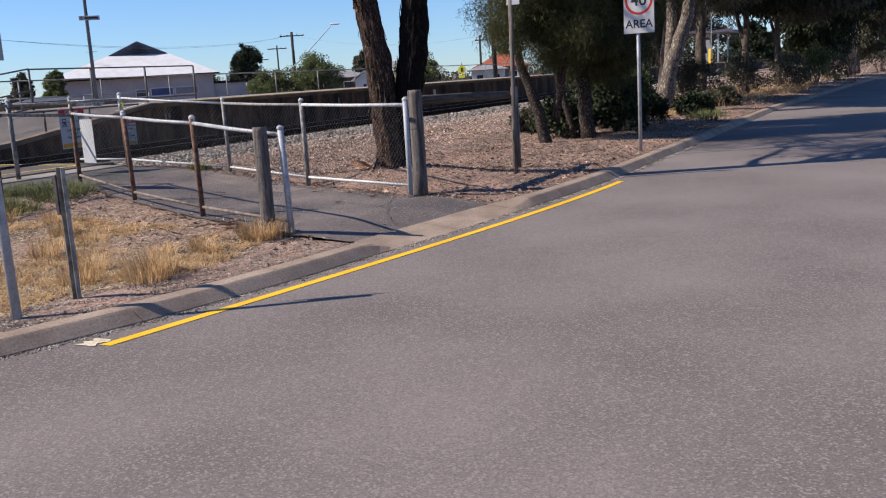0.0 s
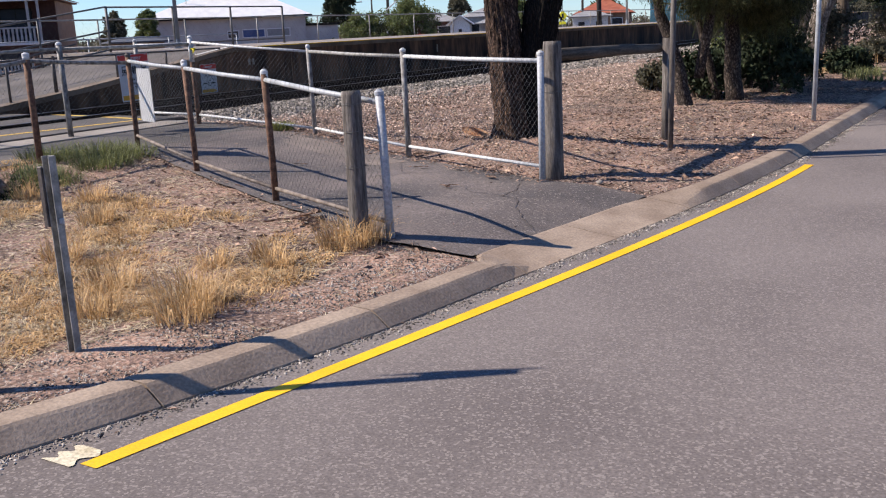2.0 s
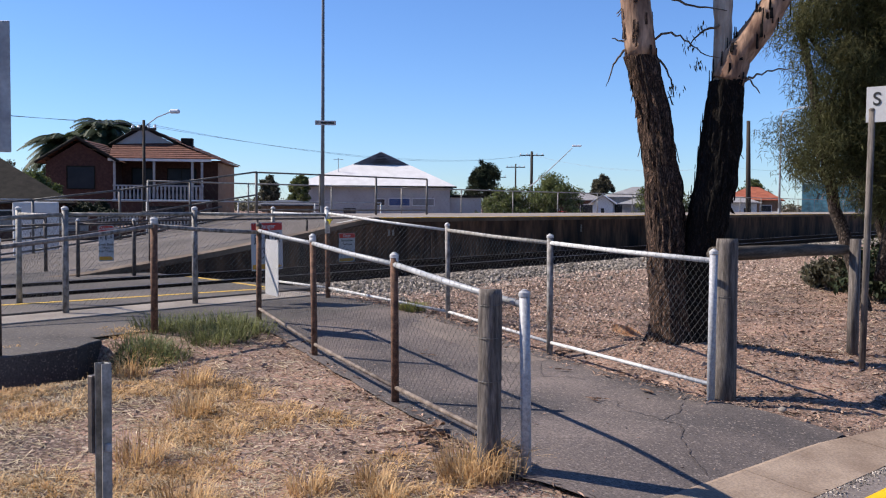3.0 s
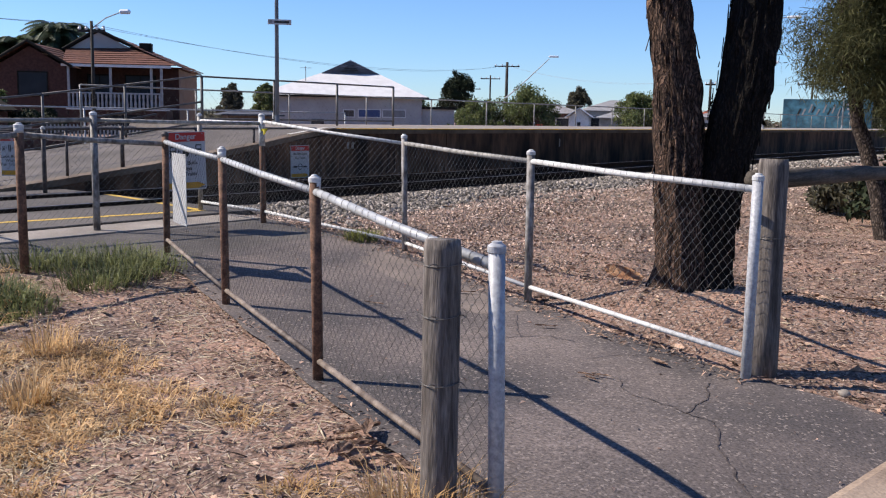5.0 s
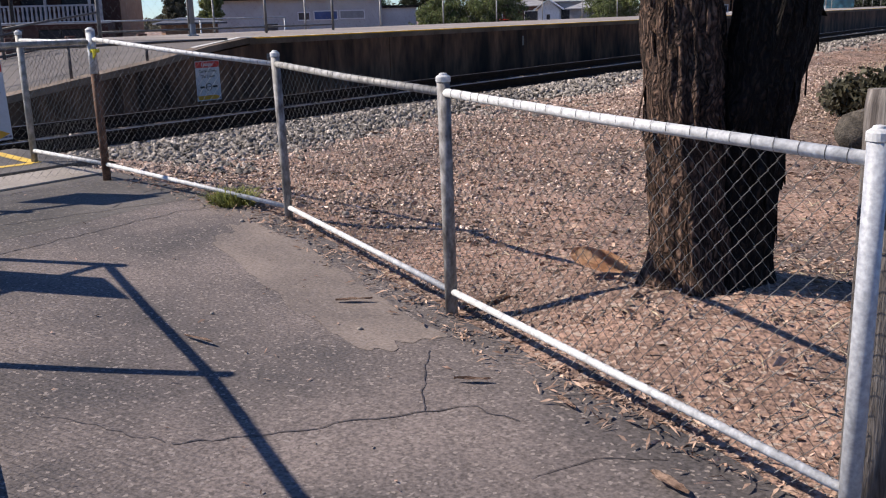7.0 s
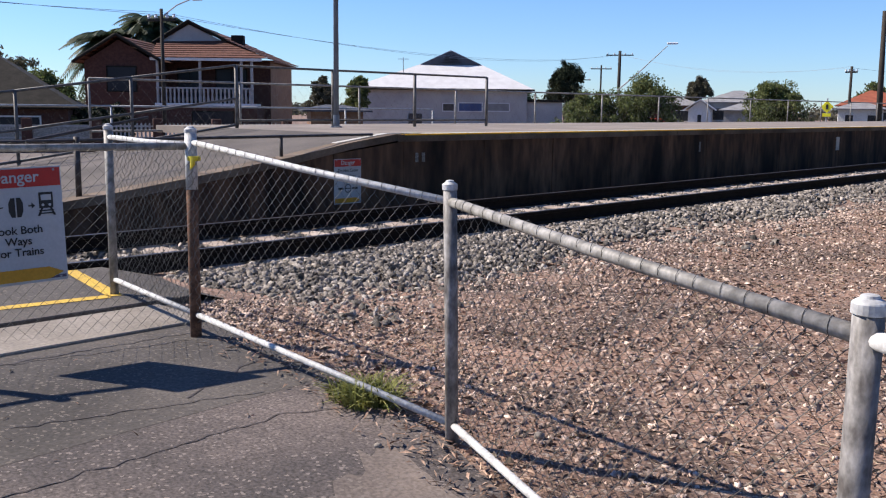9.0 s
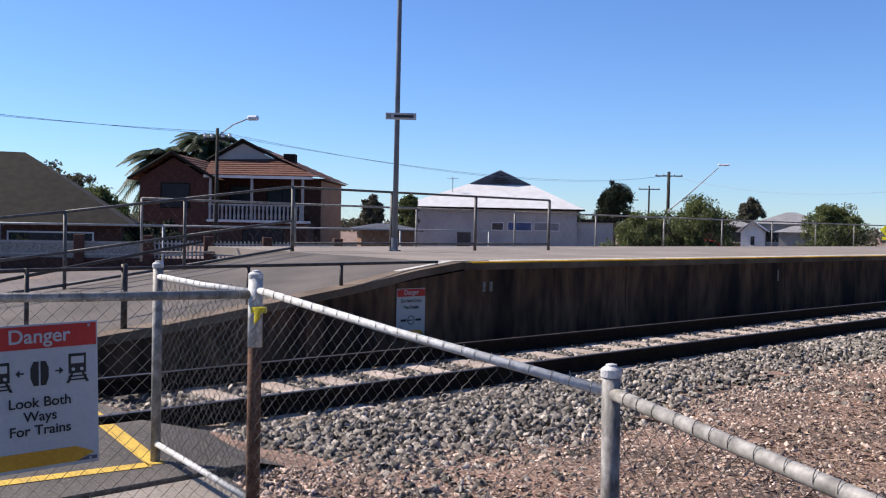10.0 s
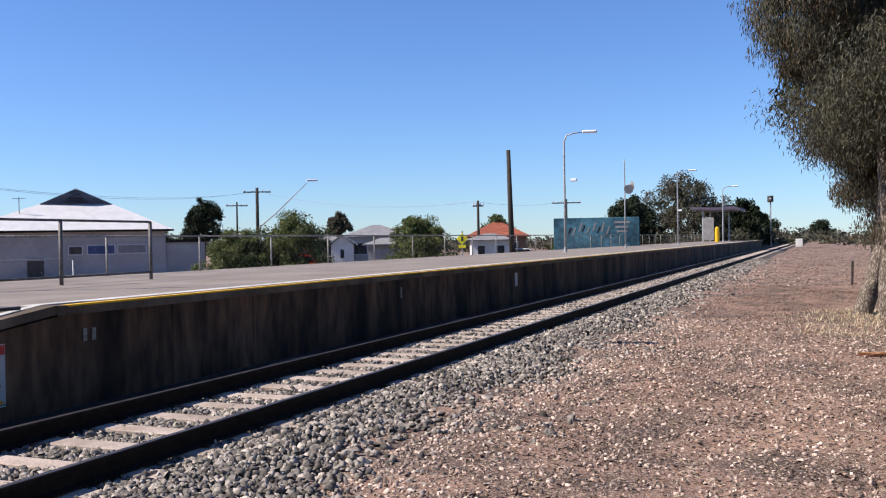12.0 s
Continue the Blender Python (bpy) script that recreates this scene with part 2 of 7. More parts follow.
    "render": material("cream_render", (0.369, 0.344, 0.328), (0.443, 0.418, 0.394), 0.8, 0.9, fine=18, fine_amount=0.08),
    "white_wall": material("white_wall", (0.574, 0.566, 0.549), (0.656, 0.648, 0.631), 1, 0.85, fine=14, fine_amount=0.06),
    "window": material("dark_window_glass", (0.010, 0.011, 0.015), (0.018, 0.021, 0.026), 1, 0.35, bump=0, fine_amount=0.05, spec=0.25),
    "blue_panel": material("blue_window_panel", (0.037, 0.061, 0.156), (0.057, 0.090, 0.205), 2, 0.5, bump=0, fine_amount=0.1),
    "mural_blue": material("blue_mural_paint", (0.010, 0.041, 0.066), (0.057, 0.164, 0.213), 0.5, 0.6, fine=3, fine_amount=0.4, bump=0),
    "sign_white": material("white_sign_face", (0.410, 0.410, 0.414), (0.467, 0.467, 0.471), 3, 0.45, bump=0, fine_amount=0.05),
    "sign_red": material("red_sign_band", (0.410, 0.018, 0.015), (0.492, 0.029, 0.021), 3, 0.45, bump=0, fine_amount=0.05),
    "sign_black": material("black_sign_ink", (0.012, 0.012, 0.012), (0.025, 0.025, 0.025), 3, 0.5, bump=0, fine_amount=0.05),
    "sign_amber": material("amber_sign_band", (0.508, 0.246, 0.016), (0.607, 0.312, 0.025), 3, 0.5, bump=0, fine_amount=0.1),
    "sign_yellow": material("yellow_sign_face", (0.85, 0.76, 0.02), (0.90, 0.82, 0.04), 3, 0.45, bump=0, fine_amount=0.04),
    "lamp_white": material("pale_lamp_head", (0.62, 0.64, 0.66), (0.74, 0.76, 0.78), 3, 0.4, bump=0, fine_amount=0.05),
    "car_red": material("red_car_paint", (0.369, 0.025, 0.018), (0.426, 0.033, 0.025), 2, 0.25, bump=0, fine_amount=0.03),
    "car_white": material("white_car_paint", (0.574, 0.574, 0.574), (0.623, 0.623, 0.623), 2, 0.25, bump=0, fine_amount=0.03),
    "rubber": material("black_rubber", (0.016, 0.016, 0.016), (0.029, 0.029, 0.029), 8, 0.85, bump=0),
    "shelter": material("purple_grey_canopy", (0.070, 0.057, 0.086), (0.098, 0.082, 0.115), 2, 0.6, bump=0, fine_amount=0.1),
    "picket": material("white_painted_picket", (0.271, 0.262, 0.254), (0.377, 0.369, 0.353), 4, 0.7, fine_amount=0.1, bump=0.1),
    "tape": material("yellow_tape", (0.590, 0.459, 0.016), (0.656, 0.541, 0.033), 12, 0.5, bump=0.3, fine_amount=0.2),
}


def bark_material(name, crack, plate, pale, scale=7.0, tall=0.28, depth=0.03):
    """Plated bark: vertical plates with dark cracks between them."""
    m = bpy.data.materials.new(name)
    m.use_nodes = True
    n, l = m.node_tree.nodes, m.node_tree.links
    b = n["Principled BSDF"]
    b.inputs["Roughness"].default_value = 0.95
    b.inputs["Specular IOR Level"].default_value = 0.2
    geo = n.new("ShaderNodeNewGeometry")
    warp = n.new("ShaderNodeTexNoise")
    warp.inputs["Scale"].default_value, warp.inputs["Detail"].default_value = 4.0, 4
    l.new(geo.outputs["Position"], warp.inputs["Vector"])
    add = n.new("ShaderNodeMixRGB")
    add.blend_type = "ADD"
    add.inputs[0].default_value = 0.22
    l.new(geo.outputs["Position"], add.inputs[1])
    l.new(warp.outputs["Color"], add.inputs[2])
    mp = n.new("ShaderNodeMapping")
    mp.inputs["Scale"].default_value = (1, 1, tall)
    l.new(add.outputs[0], mp.inputs[0])
    vor = n.new("ShaderNodeTexVoronoi")
    vor.feature = "DISTANCE_TO_EDGE"
    vor.inputs["Scale"].default_value = scale * 2.2
    l.new(mp.outputs[0], vor.inputs["Vector"])
    fine = n.new("ShaderNodeTexNoise")
    fine.inputs["Scale"].default_value, fine.inputs["Detail"].default_value = scale * 6, 4
    l.new(mp.outputs[0], fine.inputs["Vector"])
    ramp = n.new("ShaderNodeValToRGB")
    e = ramp.color_ramp.elements
    e[0].position, e[0].color = 0.02, (*crack, 1)
    e[1].position, e[1].color = 0.22, (*plate, 1)
    e.new(0.5).color = (*pale, 1)
    mixv = n.new("ShaderNodeMath")
    mixv.operation = "MULTIPLY_ADD"
    l.new(fine.outputs["Fac"], mixv.inputs[0])
    mixv.inputs[1].default_value = 0.5
    l.new(vor.outputs["Distance"], mixv.inputs[2])
    sub = n.new("ShaderNodeMath")
    sub.operation, sub.inputs[1].default_value = "SUBTRACT", 0.19
    l.new(mixv.outputs[0], sub.inputs[0])
    l.new(sub.outputs[0], ramp.inputs[0])
    l.new(ramp.outputs[0], b.inputs["Base Color"])
    bp = n.new("ShaderNodeBump")
    bp.inputs["Strength"].default_value, bp.inputs["Distance"].default_value = 1.0, depth
    l.new(mixv.outputs[0], bp.inputs["Height"])
    l.new(bp.outputs[0], b.inputs["Normal"])
    return m


M["bark"] = bark_material("furrowed_brown_bark", (0.010, 0.007, 0.005), (0.066, 0.041, 0.030), (0.205, 0.128, 0.090), 19, 0.17, 0.03)
M["burnt"] = bark_material("furrowed_charred_bark", (0.003, 0.002, 0.002), (0.010, 0.008, 0.006), (0.034, 0.023, 0.017), 17, 0.18, 0.03)
M["pale_bark"] = bark_material("weathered_pale_bark", (0.05, 0.04, 0.032), (0.16, 0.128, 0.102), (0.34, 0.29, 0.24), 8, 0.3, 0.012)
M["old_bark"] = bark_material("furrowed_grey_bark", (0.008, 0.006, 0.005), (0.050, 0.037, 0.029), (0.15, 0.118, 0.095), 12, 0.40, 0.02)


# ---- building helpers ----
def finish(name, bm, mat, parent=None, label="", smooth=False):
    me = bpy.data.meshes.new(name)
    bm.normal_update()
    bm.to_mesh(me)
    bm.free()
    if smooth:
        me.polygons.foreach_set("use_smooth", [True] * len(me.polygons))
    me.materials.append(mat)
    ob = new(name, me)
    if parent is not None:
        ob.parent = parent
    if label:
        tagged(ob, label)
    return ob


def part(name, bm, mat, parent, label="", smooth=False):
    """Links a bmesh as one mesh object under a thing or a part."""
    return finish(name, bm, mat, parent, label, smooth)


def array_mesh(name, verts, faces, mat):
    """A mesh from numpy arrays: faces all of one size."""
    verts, faces = np.asarray(verts, np.float32), np.asarray(faces, np.int32)
    k = faces.shape[1]
    me = bpy.data.meshes.new(name)
    me.vertices.add(len(verts))
    me.vertices.foreach_set("co", verts.ravel())
    me.loops.add(faces.size)
    me.loops.foreach_set("vertex_index", faces.ravel())
    me.polygons.add(len(faces))
    me.polygons.foreach_set("loop_start", np.arange(0, faces.size, k, dtype=np.int32))
    me.update(calc_edges=True)
    me.validate()
    me.materials.append(mat)
    return me


def thing(name, at, label, category, group="", turn=0.0, kind="", size=1.0):
    ob = new(name)
    ob.matrix_world = pose(*at, 0, 0, turn) @ Matrix.Scale(size, 4)
    ob.empty_display_size = 0.2
    return tagged(ob, label, category, group, kind)


def box(bm, c, s, bevel=0.0, m=None):
    """A box with centre c and size s, its edges bevelled."""
    made = bmesh.ops.create_cube(bm, size=1.0, matrix=(m or Matrix()) @ Matrix.Translation(c) @ Matrix.Diagonal((*s, 1)))
    if bevel:
        edges = {e for v in made["verts"] for e in v.link_edges}
        bmesh.ops.bevel(bm, geom=list(edges), offset=bevel, segments=1, affect="EDGES", clamp_overlap=True)
    return bm


def boxes(*rows, bevel=0.0):
    bm = bmesh.new()
    for c, s in rows:
        box(bm, c, s, bevel)
    return bm


def tube(bm, pts, radii, n=10, wobble=0.0, seed=0.0, caps=True):
    """A tapered tube along points; wobble roughens its skin."""
    pts = [Vector(p) for p in pts]
    rings = []
    side = Vector((1, 0, 0))
    for i, p in enumerate(pts):
        d = (pts[min(i + 1, len(pts) - 1)] - pts[max(i - 1, 0)]).normalized()
        side = side - d * side.dot(d)
        if side.length < 0.05:
            side = d.orthogonal()
        side.normalize()
        up = d.cross(side)
        r = radii[i] if hasattr(radii, "__len__") else radii
        ring = []
        for k in range(n):
            a = 2 * math.pi * k / n
            q = side * math.cos(a) + up * math.sin(a)
            rr = r
            if wobble:
                rr *= 1 + wobble * noise.noise(q * 2.2 + p * 1.7 + Vector((seed, 0, 0))) + 0.6 * wobble * noise.noise(q * 5.0 + Vector((0, 0, p.z * 0.8 + seed)))
            ring.append(bm.verts.new(p + q * rr))
        rings.append(ring)
    for a, b in zip(rings, rings[1:]):
        for k in range(n):
            bm.faces.new((a[k], a[(k + 1) % n], b[(k + 1) % n], b[k]))
    if caps:
        bm.faces.new(rings[0][::-1])
        bm.faces.new(rings[-1])
    return bm


def lathe(bm, profile, n=14, at=(0, 0, 0)):
    rings = [[bm.verts.new((at[0] + r * math.cos(2 * math.pi * k / n), at[1] + r * math.sin(2 * math.pi * k / n), at[2] + z)) for k in range(n)] for r, z in profile]
    for a, b in zip(rings, rings[1:]):
        for k in range(n):
            bm.faces.new((a[k], a[(k + 1) % n], b[(k + 1) % n], b[k]))
    bm.faces.new(rings[0][::-1])
    bm.faces.new(rings[-1])
    return bm


def prism(bm, outline, depth, m=None):
    """An outline in x, z, pushed back along +y by depth."""
    m = m or Matrix()
    a = [bm.verts.new(m @ Vector((x, 0, z))) for x, z in outline]
    b = [bm.verts.new(m @ Vector((x, depth, z))) for x, z in outline]
    k = len(outline)
    bm.faces.new(a)
    bm.faces.new(b[::-1])
    for i in range(k):
        bm.faces.new((a[i], b[i], b[(i + 1) % k], a[(i + 1) % k]))
    bmesh.ops.recalc_face_normals(bm, faces=bm.faces)
    return bm


def lettering(name, text, size, m, mat, parent, label=""):
    """Words in the built-in font as a thin mesh, facing the local -y side after m."""
    cu = bpy.data.curves.new(name, "FONT")
    cu.body, cu.size, cu.offset, cu.extrude, cu.align_x, cu.align_y = text, size, size * 0.014, 0.0006, "CENTER", "CENTER"
    tmp = new(name, cu)
    me = bpy.data.meshes.new_from_object(tmp.evaluated_get(bpy.context.evaluated_depsgraph_get()))
    bpy.data.objects.remove(tmp)
    me.transform(m @ pose(0, 0, 0, 90, 0, 0))
    me.materials.clear()
    me.materials.append(mat)
    ob = new(name, me)
    ob.parent = parent
    return tagged(ob, label)


def smooth01(a, b, x):
    t = np.clip((np.asarray(x, float) - a) / (b - a), 0, 1)
    return t * t * (3 - 2 * t)


# ---- the lie of the land: track along +y, road to the +x side ----
ROAD_Z = 0.16
_KY = [-400, -60, -10, -3, 0, 2, 3.2, 4.2, 5.6, 7.06, 8.2, 9.4, 10.4, 12.3, 17.6, 30, 60, 120, 400]
_KX = [-150, -30, -9, -5.6, -4.15, -3.27, -2.90, -2.55, -2.24, -2.035, -1.86, -1.70, -1.57, -1.41, -1.28, -1.02, 1.2, 8, 60]


def kerb_x(y):
    """Foot of the kerb's face; the verge lies on the -x side of it."""
    y = np.asarray(y, float)
    return (np.interp(y - 0.5, _KY, _KX) + 2 * np.interp(y, _KY, _KX) + np.interp(y + 0.5, _KY, _KX)) / 4


def land(x, y):
    """Height of the verge, the path and the railway land."""
    x, y = np.asarray(x, float), np.asarray(y, float)
    path = smooth01(5.5, 8.0, y) * (1 - smooth01(11.8, 13.2, y))
    path = np.maximum(path, smooth01(-8.0, -8.5, x) * smooth01(2.5, 5.0, y) * (1 - smooth01(11.8, 13.2, y)))
    z = 0.285 + 0.10 * smooth01(-4, -10, x) * (1 - path)
    z = z + path * 0.235 * smooth01(-5.0, -9.6, x)
    behind = (y - 9.60 + 0.465 * (x + 3.15)) * 0.907
    z = z + 0.23 * np.exp(-(((x + 4.22) / 1.3) ** 2 + ((y - 11.3) / 1.1) ** 2)) * smooth01(0.05, 0.8, behind)
    z = z - 0.50 * smooth01(-8.45, -8.22, x) * (1 - smooth01(-7.65, -7.25, x)) * smooth01(5.3, 5.9, y) * (1 - smooth01(7.1, 7.6, y))
    z = z + 0.04 * (np.sin(x * 1.3 + 0.7) * np.sin(y * 0.9)) * smooth01(-3.0, -4.0, x) * (1 - path)
    ramp = smooth01(6.75, 7.15, y) * (1 - smooth01(9.0, 10.1, y))
    u = x - kerb_x(y)
    z = z - 0.045 * smooth01(-7.0, -5.5, x) * (1 - smooth01(5.6, 6.8, y))
    z = z - 0.035 * smooth01(-1.2, -0.30, u) * smooth01(5.6, 6.8, y) * (1 - ramp)
    z = z - 0.108 * ramp * smooth01(-1.25, -0.2, u)
    return z - 0.30 * smooth01(-15.5, -22, x)


def land_z(x, y):
    return float(land(x, y))


# ---- ground, road, kerb, path ----
def ground_sheet():
    us = np.concatenate([-np.geomspace(900, 40, 14), np.arange(-38, -16, 2.0), np.arange(-16, -2, 0.25), np.arange(-2, -0.3, 0.17), [-0.21, -0.12, -0.02, 0.5, 4, 8.6, 8.75, 12, 20, 40, 90, 200, 500, 900]])
    ys = np.concatenate([-np.geomspace(900, 8, 14), np.arange(-6, 24, 0.25), np.arange(24, 60, 1.0), np.geomspace(62, 1500, 22)])
    U, Y = np.meshgrid(us, ys)
    X = kerb_x(Y) + U
    Z = land(X, Y)
    Z = np.where(U > -0.15, ROAD_Z - 0.05, Z)
    Z = np.where(U > 8.7, 0.28, Z)
    rng = np.random.default_rng(3)
    Z = Z + np.where((U < -0.3) & (U > -9), rng.normal(0, 0.006, Z.shape), 0)
    nu, ny = len(us), len(ys)
    idx = np.arange(nu * ny).reshape(ny, nu)
    faces = np.stack([idx[:-1, :-1], idx[:-1, 1:], idx[1:, 1:], idx[1:, :-1]], -1).reshape(-1, 4)
    me = array_mesh("ground", np.stack([X, Y, Z], -1).reshape(-1, 3), faces, M["dirt"])
    me.polygons.foreach_set("use_smooth", [True] * len(me.polygons))
    tagged(new("ground", me), "dry brown dirt verge and railway land", "ground", kind="structure")


def strip(name, u0, u1, ys, z, mat, label="", category="", parent=None, kind="structure", thick=0.0):
    """A strip beside the kerb line between two distances from it (numbers or functions of y)."""
    bm = bmesh.new()
    rows = []
    for y in ys:
        a, b = (u(y) if callable(u) else u for u in (u0, u1))
        k = float(kerb_x(y))
        rows.append([bm.verts.new((k + a, y, z)), bm.verts.new((k + b, y, z))])
    for p, q in zip(rows, rows[1:]):
        bm.faces.new((p[0], p[1], q[1], q[0]))
    ob = finish(name, bm, mat, parent)
    return tagged(ob, label, category, kind=kind) if label else ob


ground_sheet()
strip("road", -0.05, 8.62, np.concatenate([np.arange(-60, 0, 4.0), np.arange(0, 20, 0.5), np.arange(20, 130, 5.0), [200, 390]]), ROAD_Z, M["road"], "worn grey asphalt road surface", "road")
rail_z = 0.62


def kerb_piece(y0, y1, drop):
    """One kerb stone; drop(y): how far it is lowered, 0 to 1."""
    bm = bmesh.new()
    rows = []
    steps = max(2, int((y1 - y0) / 0.12)) if 6 < y1 < 12 else max(2, int((y1 - y0) / 0.3))
    for i in range(steps + 1):
        y = y0 + (y1 - y0) * i / steps
        k = float(kerb_x(y))
        d = drop(y)
        h, w = 0.098, 0.25
        worn = 0.004 * noise.noise((y * 3, k, 0))
        prof = [(0.0, -0.06), (0.0, 0.010), (-0.090, h - 0.016 + worn), (-0.108, h - 0.004 + worn), (-0.135, h + worn), (-w + 0.012, h + 0.006), (-w, h - 0.01), (-w, -0.06)]
        low = [(0.0, -0.06), (0.0, 0.004), (-0.07, 0.012), (-0.17, 0.026), (-0.29, 0.046 + worn), (-0.44, 0.068 + worn), (-0.49, 0.056), (-0.49, -0.06)]
        rows.append([bm.verts.new((k + p[0] + (q[0] - p[0]) * d, y, ROAD_Z + p[1] + (q[1] - p[1]) * d)) for p, q in zip(prof, low)])
    n = len(rows[0])
    for a, b in zip(rows, rows[1:]):
        for j in range(n - 1):
            bm.faces.new((a[j], b[j], b[j + 1], a[j + 1]))
    bm.faces.new(rows[0])
    bm.faces.new(rows[-1][::-1])
    bmesh.ops.recalc_face_normals(bm, faces=bm.faces)
    return bm


def lowered(y):
    return float(smooth01(6.75, 7.15, y) * (1 - smooth01(9.0, 10.1, y)))


kerb = thing("kerb", (0, 0, 0), "grey-brown concrete kerb of cast stones beside the road, lowered to a ramp at the path", "kerb", kind="structure")
cuts = [-12, -9, -6, -3.5, -1.8, -0.2, 1.35, 2.9, 4.27, 5.62, 6.95, 8.15, 9.4, 10.6, 11.9, 13.3, 14.7, 16.2, 17.7, 19.3, 21, 23, 25, 27.5, 30, 33, 36, 40, 45, 50, 56, 62, 70, 80, 95, 115]
for y0, y1 in zip(cuts, cuts[1:]):
    part("kerb_stone", kerb_piece(y0 + 0.006, y1 - 0.006, lowered), M["kerb"], kerb)

far_kerb = bmesh.new()
rows = []
for y in np.concatenate([np.arange(-40, 20, 4.0), np.arange(20, 120, 8.0)]):
    k = float(kerb_x(y)) + 8.6
    rows.append([far_kerb.verts.new((k + u, y, ROAD_Z + z)) for u, z in ((0, -0.06), (0.02, 0.11), (0.06, 0.13), (0.2, 0.13), (0.2, -0.06))])
for a, b in zip(rows, rows[1:]):
    for j in range(4):
        far_kerb.faces.new((a[j], a[j + 1], b[j + 1], b[j]))
tagged(finish("kerb_far_side", far_kerb, M["kerb"]), "concrete kerb on the other side of the road", "kerb", kind="structure")


def line_u(y):
    """The line bends away from the kerb towards its end."""
    q = y - 7
    return -1.7973 + 0.1611 * q - 0.0059 * q * q - 0.00071 * q ** 3 - float(kerb_x(y))


strip("yellow_line", lambda y: line_u(y) - 0.046, lambda y: line_u(y) + 0.046, np.linspace(3.72, 12.15, 60), ROAD_Z + 0.004, M["yellow"], "bright yellow no-stopping line painted on the road", "road marking")
strip("line_end_patch", lambda y: line_u(y) - 0.20 + 0.025 * math.sin(y * 90), lambda y: line_u(y) - 0.07 + 0.02 * math.sin(y * 60), np.linspace(3.68, 3.84, 14), ROAD_Z + 0.005, M["cream"], "worn cream paint patch at the line's end", "road marking")

# footpath between the fences, widening at the crossing
PL = [(-2.50, 6.98), (-3.1, 6.92), (-5.0, 7.84), (-6.72, 8.62), (-8.35, 9.25)]
PR = [(-2.11, 9.5), (-3.15, 9.62), (-5.35, 10.68), (-7.4, 11.55), (-8.45, 11.66)]


def ribbon(name, left, right, mat, lift, n_along=10, n_across=10):
    bm = bmesh.new()

    def dense(p):
        out = []
        for a, b in zip(p, p[1:]):
            out += [Vector(a).lerp(Vector(b), i / n_along) for i in range(n_along)]
        return out + [Vector(p[-1])]
    rows = []
    for i, (a, b) in enumerate(zip(dense(left), dense(right))):
        row = []
        for j in range(n_across + 1):
            q = a.lerp(b, j / n_across)
            if j in (0, n_across):
                q = q + Vector((0.03 * noise.noise((q.x * 3, q.y * 3, 0)), 0.06 * noise.noise((q.x * 2.3, q.y * 2.3, 5))))
            row.append(bm.verts.new((q.x, q.y, land_z(q.x, q.y) + lift)))
        rows.append(row)
    for a, b in zip(rows, rows[1:]):
        for j in range(n_across):
            bm.faces.new((a[j], b[j], b[j + 1], a[j + 1]))
    bmesh.ops.recalc_face_normals(bm, faces=bm.faces)
    if bm.faces and sum(f.normal.z for f in bm.faces) < 0:
        bmesh.ops.reverse_faces(bm, faces=bm.faces)
    return finish(name, bm, mat, smooth=True)


tagged(ribbon("footpath", PL, PR, M["path"], 0.022), "cracked dark asphalt footpath up to the crossing", "footpath", kind="structure")
tagged(ribbon("maze_path", [(-8.34, 9.25), (-8.62, 8.2), (-8.4, 4.0), (-9.9, 4.0)], [(-8.44, 11.66), (-9.55, 11.78), (-10.9, 12.0), (-10.9, 12.02)], M["crossing"], 0.023), "darker asphalt between the maze fences", "footpath", kind="structure")

# the path's edge stands free over a small ditch
bm = bmesh.new()
rows = []
for y in np.arange(4.6, 7.45, 0.2):
    top = land_z(-8.56, y) + 0.027
    e = -8.06 + 0.012 * noise.noise((y * 4, 0, 0)) - 0.30 * float(smooth01(6.9, 7.4, y))
    rows.append([bm.verts.new(p) for p in ((-8.58, y, top), (e - 0.012, y, top), (e, y, top - 0.012), (e - 0.02, y, top - 0.75), (-8.58, y, top - 0.75))])
for a, b in zip(rows, rows[1:]):
    for j in range(5):
        bm.faces.new((a[j], b[j], b[(j + 1) % 5], a[(j + 1) % 5]))
bm.faces.new(rows[0])
bm.faces.new(rows[-1][::-1])
bmesh.ops.recalc_face_normals(bm, faces=bm.faces)
tagged(finish("path_edge", bm, M["crossing"]), "dark asphalt edge of the path over a small ditch", "footpath", kind="structure")


def sandy_patch(name, outline, label):
    """A worn pale patch lying on the path, its rim uneven."""
    bm = bmesh.new()
    c = sum((Vector(p) for p in outline), Vector((0, 0))) / len(outline)
    rings = []
    for k in range(7):
        ring = []
        for a, b in zip(outline, outline[1:] + outline[:1]):
            for i in range(12):
                q = Vector(a).lerp(Vector(b), i / 12)
                q = c.lerp(q, k / 6 * (1 + 0.25 * noise.noise((q.x * 4, q.y * 4, 2)) + 0.12 * noise.noise((q.x * 13, q.y * 13, 5)) if k else 0.02))
                ring.append(bm.verts.new((q.x, q.y, land_z(q.x, q.y) + 0.0245)))
        rings.append(ring)
    for a, b in zip(rings, rings[1:]):
        for j in range(len(a)):
            bm.faces.new((a[j], a[(j + 1) % len(a)], b[(j + 1) % len(a)], b[j]))
    bmesh.ops.recalc_face_normals(bm, faces=bm.faces)
    if sum(f.normal.z for f in bm.faces) < 0:
        bmesh.ops.reverse_faces(bm, faces=bm.faces)
    return tagged(finish(name, bm, M["sandy"], smooth=True), label, "footpath", kind="structure")


